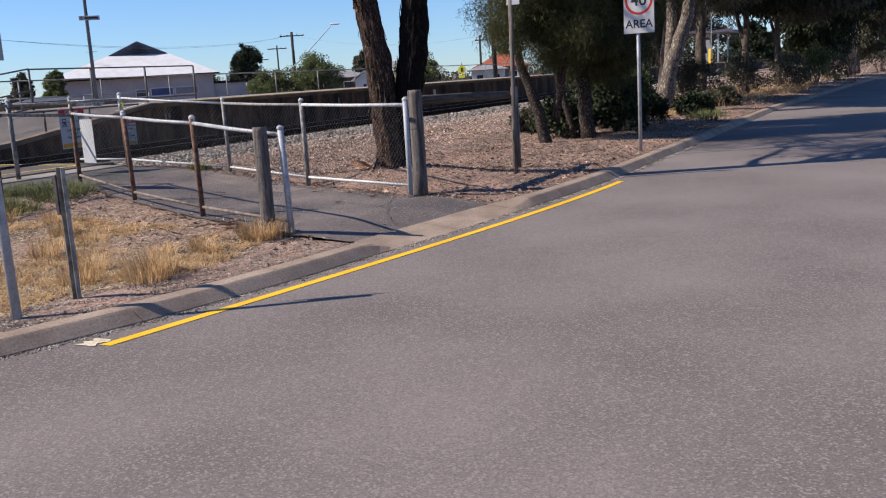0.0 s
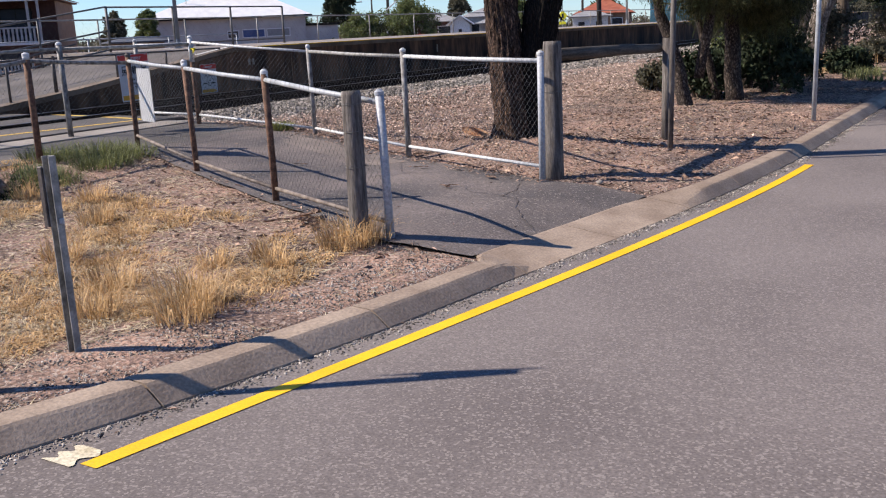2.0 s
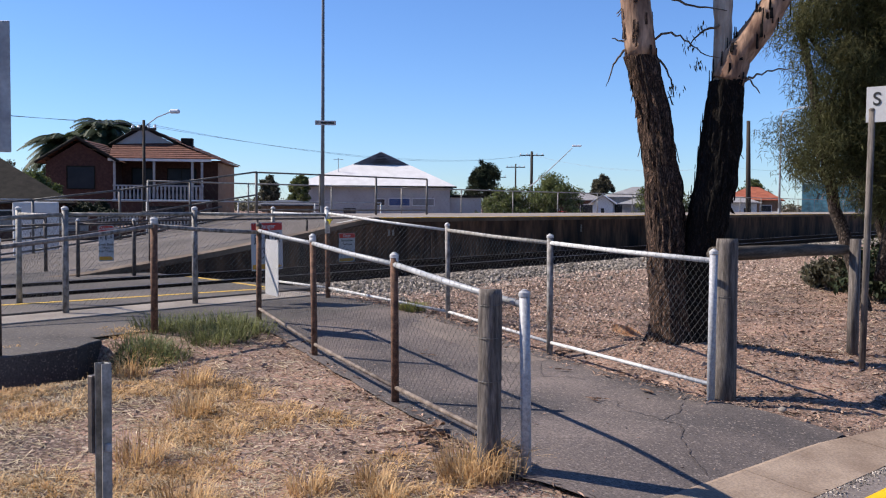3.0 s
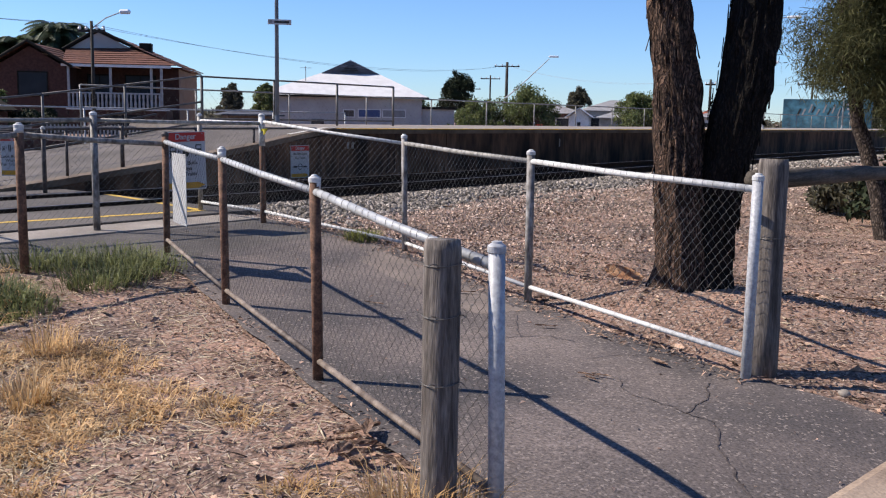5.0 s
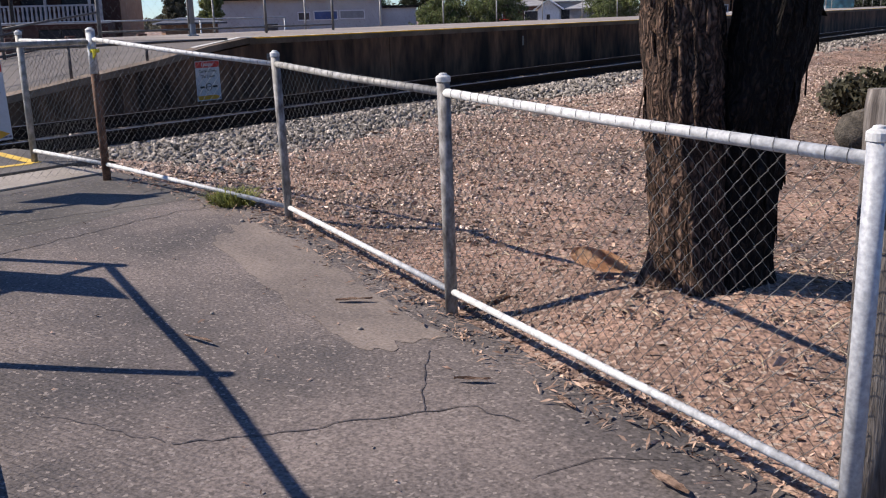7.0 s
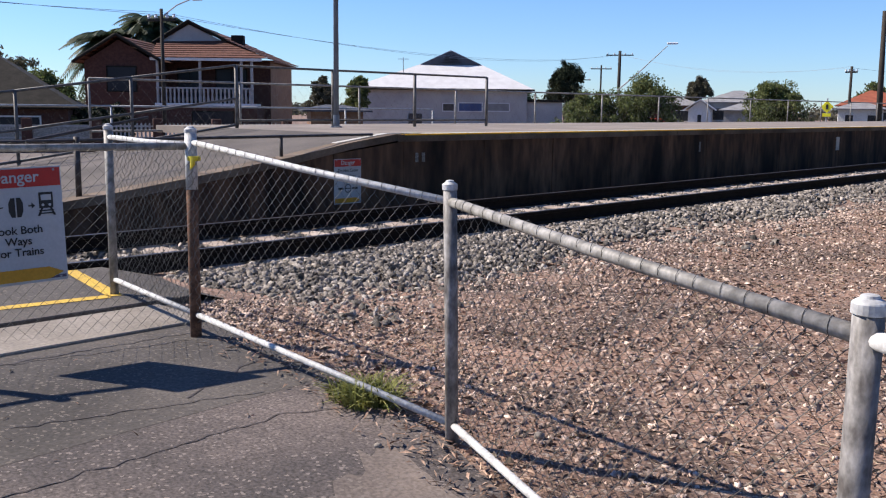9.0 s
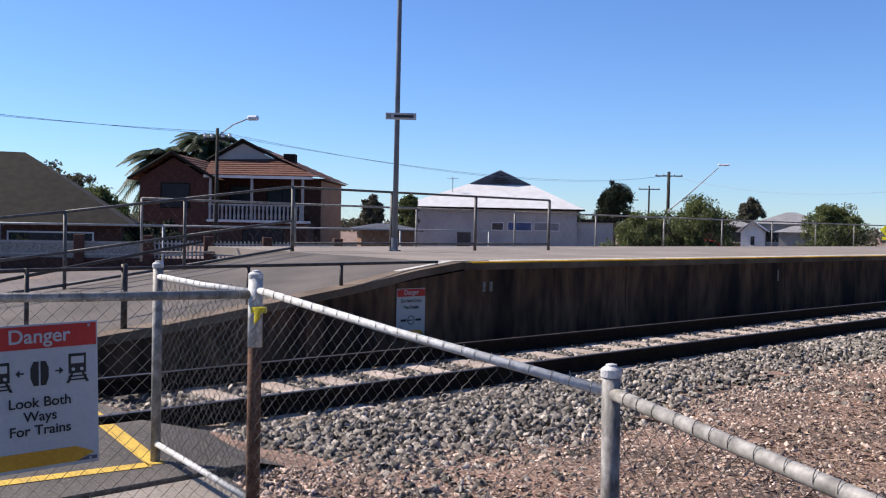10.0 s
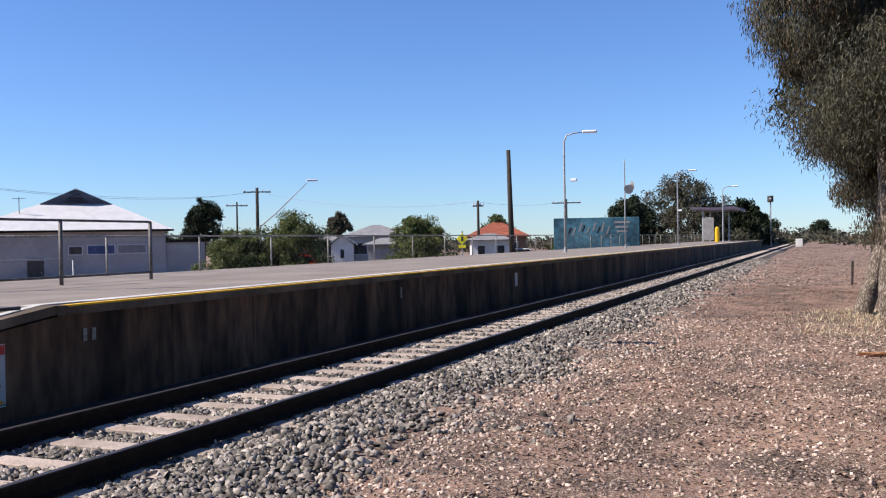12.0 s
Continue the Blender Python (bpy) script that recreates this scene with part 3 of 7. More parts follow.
sandy_patch("path_patch", [(-7.7, 11.38), (-6.7, 11.05), (-5.35, 10.42), (-5.2, 10.15), (-5.5, 10.05), (-6.15, 10.25), (-7.3, 10.75)], "pale sandy patch worn into the dark path")


def crack(points, width):
    bm = bmesh.new()
    rows = []
    pts = [Vector(p) for p in points]
    for a, b in zip(pts, pts[1:]):
        k = max(2, int((b - a).length / 0.035))
        for i in range(k):
            q = a.lerp(b, i / k)
            d = (b - a).normalized()
            s = Vector((-d.y, d.x))
            q = q + s * 0.035 * noise.noise((q.x * 9, q.y * 9, 1)) + s * 0.012 * noise.noise((q.x * 40, q.y * 40, 3))
            w = width * (0.4 + 0.8 * abs(noise.noise((q.x * 15, q.y * 15, 2))))
            z = land_z(q.x, q.y) + 0.0255
            rows.append([bm.verts.new((q.x + s.x * w, q.y + s.y * w, z)), bm.verts.new((q.x - s.x * w, q.y - s.y * w, z))])
    for a, b in zip(rows, rows[1:]):
        bm.faces.new((a[0], a[1], b[1], b[0]))
    return tagged(finish("path_crack", bm, M["dark_steel"]), "dark crack in the asphalt path", "crack", kind="structure")


# ---- railway: crossing, track, platform ----
NEAR, FAR = -12.16, -13.70
CENTRE = (NEAR + FAR) / 2


def plank(name, x0, x1, y0, y1, z, t, mat, label, category):
    return tagged(finish(name, boxes((((x0 + x1) / 2, (y0 + y1) / 2, z - t / 2), (x1 - x0, y1 - y0, t)), bevel=0.008), mat), label, category, kind="structure")


cross_z = 0.58
plank("concrete_strip", -10.50, -9.87, 4.0, 11.80, 0.560, 0.12, M["concrete"], "pale concrete strip before the crossing", "pavement")
for x0, x1 in ((-12.07, -10.52), (-13.60, -12.26), (-16.2, -13.80)):
    plank("crossing_slab", x0, x1, 4.0, 12.15, cross_z, 0.25, M["crossing"], "dark asphalt slab of the pedestrian railway crossing", "crossing")
# ramped shoulder of the crossing towards the ballast
bm = bmesh.new()
for x0, x1 in ((-12.07, -10.53),):
    v = [bm.verts.new(p) for p in ((x0, 12.14, cross_z), (x1, 12.14, cross_z), (x1 - 0.25, 12.62, 0.42), (x0 + 0.1, 12.75, 0.42))]
    bm.faces.new(v)
tagged(finish("crossing_shoulder", bm, M["crossing"]), "sloping asphalt shoulder of the crossing", "crossing", kind="structure")


def flat_line(name, pts, w, z, mat, label):
    bm = bmesh.new()
    for a, b in zip(pts, pts[1:]):
        a, b = Vector(a), Vector(b)
        d = (b - a).normalized()
        s = Vector((-d.y, d.x)) * w / 2
        bm.faces.new([bm.verts.new((p.x, p.y, z)) for p in (a - s, b - s, b + s, a + s)])
    return tagged(finish(name, bm, mat), label, "line marking", kind="structure")


flat_line("yellow_crossing_line", [(-11.9, 4.6), (-10.86, 11.62)], 0.11, cross_z + 0.004, M["yellow_worn"], "worn yellow holding line on the crossing")
flat_line("yellow_crossing_line", [(-10.84, 11.66), (-12.05, 11.87)], 0.11, cross_z + 0.004, M["yellow_worn"], "worn yellow edge line on the crossing")
flat_line("yellow_crossing_line", [(-12.30, 11.93), (-13.58, 12.08)], 0.11, cross_z + 0.004, M["yellow_worn"], "worn yellow edge line on the crossing")

track = thing("railway_track", (0, 0, 0), "single railway track with concrete sleepers and dark rusty rails", "railway track")
for x in (NEAR, FAR):
    prof = [(-0.07, 0), (-0.07, 0.012), (-0.012, 0.03), (-0.010, 0.115), (-0.036, 0.125), (-0.036, 0.152), (-0.028, 0.158), (0.028, 0.158), (0.036, 0.152), (0.036, 0.125), (0.010, 0.115), (0.012, 0.03), (0.07, 0.012), (0.07, 0)]
    bm = bmesh.new()
    rows = [[bm.verts.new((x + px, y, rail_z - 0.158 + pz)) for px, pz in prof] for y in (-30, 4, 12, 30, 80, 200, 420)]
    for a, b in zip(rows, rows[1:]):
        for j in range(len(prof)):
            bm.faces.new((a[j], b[j], b[(j + 1) % len(prof)], a[(j + 1) % len(prof)]))
    bmesh.ops.recalc_face_normals(bm, faces=bm.faces)
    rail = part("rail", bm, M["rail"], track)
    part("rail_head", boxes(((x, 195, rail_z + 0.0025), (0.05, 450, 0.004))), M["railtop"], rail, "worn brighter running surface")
bm = bmesh.new()
prof = [(-1.25, -0.16), (-1.22, 0.0), (-0.55, -0.006), (0.55, -0.006), (1.22, 0.0), (1.25, -0.16)]
front = [bm.verts.new((x, -0.115, z)) for x, z in prof]
back = [bm.verts.new((x, 0.115, z)) for x, z in prof]
bm.faces.new(front)
bm.faces.new(back[::-1])
for i in range(len(prof)):
    bm.faces.new((front[i], back[i], back[(i + 1) % len(prof)], front[(i + 1) % len(prof)]))
bmesh.ops.recalc_face_normals(bm, faces=bm.faces)
bmesh.ops.bevel(bm, geom=[e for e in bm.edges], offset=0.012, segments=1, affect="EDGES")
first = part("sleeper", bm, M["sleeper"], track)
first.location = (CENTRE, 13.41, rail_z - 0.158)
for i in range(1, 290):
    ob = new("sleeper", first.data)
    ob.parent = track
    r = random.Random(i)
    ob.location = (CENTRE + r.uniform(-0.03, 0.03), 13.41 + 0.66 * i + r.uniform(-0.03, 0.03), rail_z - 0.160 + r.uniform(-0.006, 0.003))
    ob.rotation_euler = (0, 0, radians(r.uniform(-0.8, 0.8)))

# platform: a ramp that climbs from the crossing, then a long level deck
EDGE, BACK, P_END, TOP = -14.98, -19.50, 268.0, 1.51
RAMP_Y, LEVEL_Y = 9.3, 18.2


def deck_z(y):
    return float(np.interp(y, [RAMP_Y, 11.0, 13.8, 16.3, 17.3, LEVEL_Y, 400], [0.52, 0.58, 0.89, 1.23, 1.40, TOP, TOP]))


def deck_mesh(x0, x1, ys, lift=0.0, thick=0.14):
    bm = bmesh.new()
    rows = []
    for y in ys:
        z = deck_z(y) + lift
        rows.append([bm.verts.new(p) for p in ((x0, y, z), (x1, y, z), (x1, y, z - thick), (x0, y, z - thick))])
    for a, b in zip(rows, rows[1:]):
        for j in range(4):
            bm.faces.new((a[j], b[j], b[(j + 1) % 4], a[(j + 1) % 4]))
    bm.faces.new(rows[0])
    bm.faces.new(rows[-1][::-1])
    bmesh.ops.recalc_face_normals(bm, faces=bm.faces)
    return bm


platform = thing("platform", (0, 0, 0), "long raised railway platform with stained concrete wall and asphalt top", "platform", kind="structure")
ys = [RAMP_Y, 11, 12.4, 13.8, 15, 16.3, 17.3, LEVEL_Y]
part("ramp_deck", deck_mesh(BACK, EDGE - 0.28, ys), M["ramp"], platform, "worn asphalt ramp surface")
part("deck", deck_mesh(BACK - 2.6, EDGE - 0.28, [LEVEL_Y, 60, P_END]), M["deck"], platform)
part("ramp_coping", deck_mesh(EDGE - 0.28, EDGE + 0.03, ys, 0.02, 0.10), M["coping"], platform)
for y0, y1 in zip(np.arange(LEVEL_Y, P_END, 8.0), np.arange(LEVEL_Y, P_END, 8.0) + 7.985):
    part("coping", deck_mesh(EDGE - 0.28, EDGE + 0.035, [y0, y1], 0.012, 0.11), M["coping"], platform)
part("edge_line", deck_mesh(EDGE - 0.06, EDGE + 0.037, [LEVEL_Y + 0.15, P_END], 0.016, 0.02), M["yellow"], platform, "yellow painted platform edge")
part("warning_line", deck_mesh(EDGE - 0.62, EDGE - 0.38, [LEVEL_Y + 0.1, 34, P_END], 0.006, 0.01), M["line_white"], platform, "white warning line")
part("edge_line", deck_mesh(EDGE - 0.30, EDGE - 0.18, [17.2, 18.2, 18.9], 0.026, 0.01), M["line_white"], platform, "white painted kerb end")
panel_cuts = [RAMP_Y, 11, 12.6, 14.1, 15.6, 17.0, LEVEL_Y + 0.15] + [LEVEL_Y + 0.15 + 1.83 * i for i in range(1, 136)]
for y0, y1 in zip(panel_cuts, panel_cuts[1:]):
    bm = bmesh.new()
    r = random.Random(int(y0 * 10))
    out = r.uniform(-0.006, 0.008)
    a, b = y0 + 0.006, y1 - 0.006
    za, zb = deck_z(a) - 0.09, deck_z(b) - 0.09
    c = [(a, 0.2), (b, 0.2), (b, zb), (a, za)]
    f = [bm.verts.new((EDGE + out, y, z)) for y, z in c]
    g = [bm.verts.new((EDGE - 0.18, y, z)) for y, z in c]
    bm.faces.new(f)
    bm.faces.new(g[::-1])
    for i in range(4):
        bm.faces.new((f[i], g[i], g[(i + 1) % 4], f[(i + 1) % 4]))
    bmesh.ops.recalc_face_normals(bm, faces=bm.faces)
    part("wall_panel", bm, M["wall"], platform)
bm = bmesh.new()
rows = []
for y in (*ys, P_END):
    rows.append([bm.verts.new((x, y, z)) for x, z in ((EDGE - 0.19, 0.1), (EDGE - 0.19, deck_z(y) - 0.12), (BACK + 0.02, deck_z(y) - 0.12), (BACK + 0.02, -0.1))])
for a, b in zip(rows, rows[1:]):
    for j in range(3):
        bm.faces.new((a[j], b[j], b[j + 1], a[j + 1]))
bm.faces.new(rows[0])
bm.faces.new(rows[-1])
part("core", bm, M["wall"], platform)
for y, z, h in ((34.7, 1.08, 0.36),):
    part("wall_marker", boxes(((EDGE + 0.014, y, z), (0.012, 0.22, h)), bevel=0.003), M["line_white"], platform, "faded white marker plate")

for y, z, h in ((18.62, 1.17, 0.14), (18.76, 1.17, 0.14), (27.2, 1.15, 0.22)):
    part("paint_mark", boxes(((EDGE + 0.012, y, z), (0.006, 0.06, h))), M["wall_mark"], platform, "faded pale paint mark")


# ---- fences ----
def post(at, height, radius, mat_low, mat_cap, rust_from=0.0, lean=(0, 0)):
    """Parts of one fence post, in local coordinates of the fence."""
    x, y, z = at
    bm = bmesh.new()
    tube(bm, [(x, y, z - 0.15), (x + lean[0] * 0.5, y + lean[1] * 0.5, z + height * 0.5), (x + lean[0], y + lean[1], z + height - 0.03)], radius, 14)
    cap = bmesh.new()
    lathe(cap, [(radius + 0.001, 0), (radius + 0.0035, 0.002), (radius + 0.0035, 0.024), (radius + 0.001, 0.027), (radius * 0.80, 0.032), (radius * 0.62, 0.035), (radius * 0.56, 0.041), (radius * 0.35, 0.043), (0.003, 0.044)], 20, (x + lean[0], y + lean[1], z + height - 0.045))
    return bm, cap


def chain_mesh(a, b, za, zb, ta, tb, pitch=0.035, wire=0.0013):
    """Woven diamond wire between two posts: zig-zag wires that hook over one another. za, zb: foot; ta, tb: top."""
    a, b = np.array(a, float), np.array(b, float)
    length = np.hypot(*(b - a))
    d = (b - a) / length
    n_side = np.array([-d[1], d[0]])
    cols = int(length / pitch)
    verts, faces = [], []
    for c in range(cols + 1):
        height_mid = ((ta - za) + (tb - zb)) / 2
        rows = int(height_mid / pitch)
        base = len(verts)
        for r in range(rows + 1):
            s = (c + ((r + c) % 2)) * pitch
            s = min(s, length)
            f = s / length
            z = (za + (zb - za) * f) + ((ta + (tb - ta) * f) - (za + (zb - za) * f)) * r / rows
            p = a + d * s + n_side * (0.004 if (r + c) % 2 else -0.004)
            for k in range(3):
                an = 2 * math.pi * k / 3
                off = d * math.cos(an) * wire * 1.2
                verts.append((p[0] + off[0] + n_side[0] * math.sin(an) * wire, p[1] + off[1] + n_side[1] * math.sin(an) * wire, z + (wire * 0.6 if k == 0 else 0)))
        for r in range(rows):
            for k in range(3):
                i, j = base + r * 3 + k, base + r * 3 + (k + 1) % 3
                faces.append((i, j, j + 3, i + 3))
    return verts, faces


def rings_on(bm, a, b, radius, gap, wire=0.0016, jitter=0.2, seed=1):
    """Tie wire lapped round a rail."""
    a, b = Vector(a), Vector(b)
    d = (b - a).normalized()
    s = d.cross(Vector((0, 0, 1))).normalized()
    u = s.cross(d)
    r = random.Random(seed)
    k = int((b - a).length / gap)
    for i in range(1, k):
        c = a.lerp(b, (i + r.uniform(-jitter, jitter)) / k)
        slant = r.uniform(0.004, 0.012)
        pts = [c + (s * math.cos(t) + u * math.sin(t)) * (radius + wire * 0.6) + d * slant * math.cos(t) for t in [2 * math.pi * q / 9 for q in range(10)]]
        tube(bm, pts, wire, 4, caps=False)


def fence(name, label, posts, rails, group="", thin=0.0013, mesh_mat="wire"):
    """posts: (x, y, z, height, radius, low material, cap material). rails: per bay (top material, low material or None, mesh or not)."""
    f = thing(name, (0, 0, 0), label, "fence", group)
    for x, y, z, h, r, mat, capmat, lx, ly in posts:
        bm, cap = post((x, y, z), h, r, mat, capmat, lean=(lx, ly))
        p = part("post", bm, M[mat], f, "", True)
        part("post_cap", cap, M[capmat], p)
        if mat == "rust" and capmat == "white_steel" and r > 0.025:
            coat = bmesh.new()
            low = 0.70 if x < -9 else 0.93
            tube(coat, [(x + lx * low, y + ly * low, z + h * low), (x + lx * 0.97, y + ly * 0.97, z + h - 0.04)], r + 0.0015, 14)
            part("paint_coat", coat, M["white_steel"], p, "white paint left on the post's top", True)
    for (p, q), (top, bottom, meshed) in zip(zip(posts, posts[1:]), rails):
        ends = []
        for x, y, z, h, r, mat, capmat, lx, ly in (p, q):
            ends.append((Vector((x + lx * 0.93, y + ly * 0.93, z + h - 0.095)), Vector((x + lx * 0.15, y + ly * 0.15, z + 0.13)), z))
        if top:
            bm = bmesh.new()
            sag = ends[0][0].lerp(ends[1][0], 0.5) - Vector((0, 0, 0.008))
            tr = 0.0175 if p[0] < -7 and top == "white_steel" else 0.0215
            tube(bm, [ends[0][0], sag, ends[1][0]], tr, 12)
            rail = part("top_rail", bm, M[top], f, "", True)
            if meshed:
                bm = bmesh.new()
                rings_on(bm, ends[0][0], ends[1][0], tr + 0.001, 0.088, wire=0.0013, seed=int(abs(p[0]) * 100))
                tagged(part("tie_wire", bm, M["dark_wire"], rail), kind="stuff")
        if bottom:
            bm = bmesh.new()
            tube(bm, [ends[0][1], ends[1][1]], 0.0175, 10)
            part("bottom_rail", bm, M[bottom], f, "", True)
        if meshed:
            v, fc = chain_mesh(p[:2], q[:2], p[2] + 0.07, q[2] + 0.07, ends[0][0].z - 0.01, ends[1][0].z - 0.01, wire=thin)
            ob = new("wire_mesh", array_mesh("wire_mesh", v, fc, M[mesh_mat]))
            ob.parent = f
    return f


def P(x, y, h, r=0.030, mat="grey_steel", cap="white_steel", z=None, lx=0.0, ly=0.0):
    return (x, y, land_z(x, y) if z is None else z, h, r, mat, cap, lx, ly)


fence("path_fence", "white-railed chain-link fence beside the path with steel posts",
      [P(-3.15, 9.56, 1.20, 0.031, "worn_white", "white_steel", 0.32, -0.01, 0.02), P(-5.37, 10.67, 1.25, 0.033, "grey_steel", "white_steel", 0.31, 0.03, -0.07), P(-7.45, 11.57, 1.24, 0.030, "grey_steel", "white_steel", 0.385, 0.02, -0.06), P(-9.56, 11.53, 1.255, 0.034, "rust", "white_steel", 0.55, -0.07, 0.04)],
      [("white_steel", "white_steel", True), ("dull_galv", "white_steel", True), ("white_steel", "white_steel", True)], "path fences")
fence("path_fence", "short white-railed chain-link fence between path and track",
      [P(-9.56, 11.53, 1.24, 0.02, "rust", "white_steel", 0.55, -0.07, 0.04), P(-10.92, 11.69, 1.235, 0.03, "dull_galv", "white_steel", 0.56, 0.02, -0.01)],
      [("white_steel", "white_steel", True)], "path fences")
fence("path_fence", "rusty-posted chain-link fence along the dry verge",
      [P(-3.17, 7.03, 1.08, 0.031, "worn_white", "worn_white", 0.285, -0.025, -0.01), P(-5.03, 7.94, 1.19, 0.031, "rust", "white_steel", 0.29, 0.05, -0.08), P(-6.78, 8.71, 1.195, 0.030, "rust", "white_steel", 0.36, -0.08, 0.04), P(-8.45, 9.40, 1.105, 0.030, "rust", "dark_steel", 0.52, -0.05, 0.04)],
      [("galv", "dirty_pipe", True)] * 3, "path fences", 0.0009, "dark_wire")
fence("maze_fence", "grey steel chain-link fence of the crossing maze",
      [P(-8.45, 9.40, 1.085, 0.02, "rust", "rust", 0.52, -0.05, 0.04), P(-8.52, 8.09, 1.165, 0.036, "rust", "white_steel", 0.53), P(-8.15, 6.30, 1.12, 0.040, "dark_steel", "white_steel", 0.42), P(-7.9, 4.2, 1.12, 0.036, "grey_steel", "white_steel", 0.36)],
      [("grey_steel", None, False)] * 3, "maze fences")
fence("maze_fence", "grey steel fence with mesh carrying a danger sign",
      [P(-9.56, 11.53, 1.23, 0.02, "rust", "white_steel", 0.55, -0.07, 0.04), P(-10.10, 9.73, 1.235, 0.036, "grey_steel", "white_steel", 0.56, -0.04, 0.02), P(-10.30, 8.10, 1.26, 0.036, "grey_steel", "white_steel", 0.53), P(-10.9, 5.8, 1.17, 0.036, "grey_steel", "white_steel", 0.48)],
      [("dull_galv", None, True)] * 3, "maze fences")
fence("maze_fence", "steel fence on the platform side of the crossing",
      [P(-14.35, 11.55, 0.98, 0.032, "dark_steel", "white_steel", 0.58), P(-14.75, 10.75, 0.98, 0.032, "dark_steel", "white_steel", 0.58), P(-16.3, 11.0, 1.05, 0.032, "dark_steel", "white_steel", 0.58), P(-16.3, 8.6, 1.05, 0.032, "dark_steel", "white_steel", 0.58), P(-16.3, 6.0, 1.05, 0.032, "dark_steel", "white_steel", 0.58)],
      [("dark_steel", None, False), (None, None, False)] + [("dark_steel", None, False)] * 2, "maze fences")


fence("maze_fence", "short grey steel return fence before the crossing",
      [P(-10.30, 8.10, 1.25, 0.02, "grey_steel", "white_steel", 0.53), P(-11.5, 8.15, 1.24, 0.036, "dull_galv", "white_steel", 0.54)],
      [("dull_galv", None, True)], "maze fences")


def timber_post(at, height, radius, name, label, lean=(0, 0), wires=()):
    t = thing(name, at, label, "post", "timber posts")
    bm = bmesh.new()
    tube(bm, [(lean[0] * q, lean[1] * q, -0.2 + (height + 0.2) * q) for q in (0, 0.3, 0.6, 0.97)] + [(lean[0], lean[1], height)], [radius * 1.03, radius, radius, radius * 0.99, radius * 0.93], 18, 0.05, at[0])
    part("shaft", bm, M["timber"], t, "", True)
    for z in wires:
        bm = bmesh.new()
        pts = [(radius * 1.03 * math.cos(a) + lean[0] * z / height, radius * 1.03 * math.sin(a) + lean[1] * z / height, z + 0.008 * math.sin(a)) for a in [2 * math.pi * k / 16 for k in range(17)]]
        tube(bm, pts, 0.0022, 5, caps=False)
        part("wire_band", bm, M["dark_wire"], t)
        for a, ln in ((-2.2, 0.05), (-1.2, 0.035), (0.3, 0.045)):
            bm = bmesh.new()
            p = Vector((radius * math.cos(a) + lean[0] * z / height, radius * math.sin(a) + lean[1] * z / height, z))
            d = Vector((math.cos(a - 0.7), math.sin(a - 0.7), 0.25))
            tube(bm, [p, p + d * ln * 0.6, p + d * ln + Vector((0, 0, -0.012))], 0.002, 5)
            part("wire_end", bm, M["dark_wire"], t)
    return t


timber_post((-3.355, 6.91, 0.28), 1.075, 0.070, "timber_post", "weathered grey round timber post in dry grass", (-0.04, 0.05), (0.99, 0.80, 0.55))
timber_post((-3.15, 9.84, 0.33), 1.26, 0.088, "timber_post", "weathered grey round timber post beside a white fence post", (-0.03, 0.05), (0.8,))
rail_fence = thing("timber_rail_fence", (0, 0, 0), "weathered timber rail fence at the edge of the verge", "fence")
bm = bmesh.new()
tube(bm, [(-3.05, 12.95, 0.1), (-3.05, 12.95, 0.8), (-3.05, 12.95, 1.52)], [0.06, 0.06, 0.057], 12, 0.05)
part("post", bm, M["timber"], rail_fence, "", True)
bm = bmesh.new()
tube(bm, [(-3.283, 9.86, 1.46), (-3.25, 10.8, 1.445), (-3.21, 11.9, 1.43), (-3.17, 13.02, 1.40)], [0.062, 0.064, 0.06, 0.055], 14, 0.10, 4.0)
part("top_rail", bm, M["log"], rail_fence, "weathered round log rail", True)


# ---- trees ----
def leaf_mesh(name, centres, sizes, per, length, width, mat, seed, hang=0.0, droop=0.35):
    """Many small leaves round clump centres. hang: how far they point down."""
    rng = np.random.default_rng(seed)
    c = np.repeat(np.asarray(centres, float), per, 0)
    s = np.repeat(np.asarray(sizes, float), per)[:, None]
    n = len(c)
    off = rng.normal(0, 1, (n, 3))
    off /= np.maximum(np.linalg.norm(off, axis=1, keepdims=True), 1e-6)
    off *= rng.uniform(0, 1, (n, 1)) ** 0.45
    p = c + off * s * np.array([1, 1, 0.8])
    d = rng.normal(0, 1, (n, 3)) * (1 - hang) + np.array([0, 0, -1.6 * hang])
    d /= np.linalg.norm(d, axis=1, keepdims=True)
    w = np.cross(d, rng.normal(0, 1, (n, 3)))
    w /= np.maximum(np.linalg.norm(w, axis=1, keepdims=True), 1e-6)
    ln = length * rng.uniform(0.6, 1.3, (n, 1))
    wd = width * rng.uniform(0.7, 1.2, (n, 1))
    bend = np.array([0, 0, -1]) * ln * droop * 0.4
    v = np.stack([p, p + d * ln * 0.45 + w * wd, p + d * ln + bend, p + d * ln * 0.45 - w * wd], 1).reshape(-1, 3)
    f = np.arange(4 * n).reshape(-1, 4)
    return array_mesh(name, v, f, mat)


def limb_points(a, b, k, wob, seed):
    r = random.Random(seed)
    a, b = Vector(a), Vector(b)
    pts = []
    for i in range(k + 1):
        t = i / k
        q = a.lerp(b, t)
        if 0 < i:
            q += Vector((r.uniform(-wob, wob), r.uniform(-wob, wob), r.uniform(-wob, wob) * 0.5)) * (1 if i < k else 0.3)
        pts.append(q)
    return pts


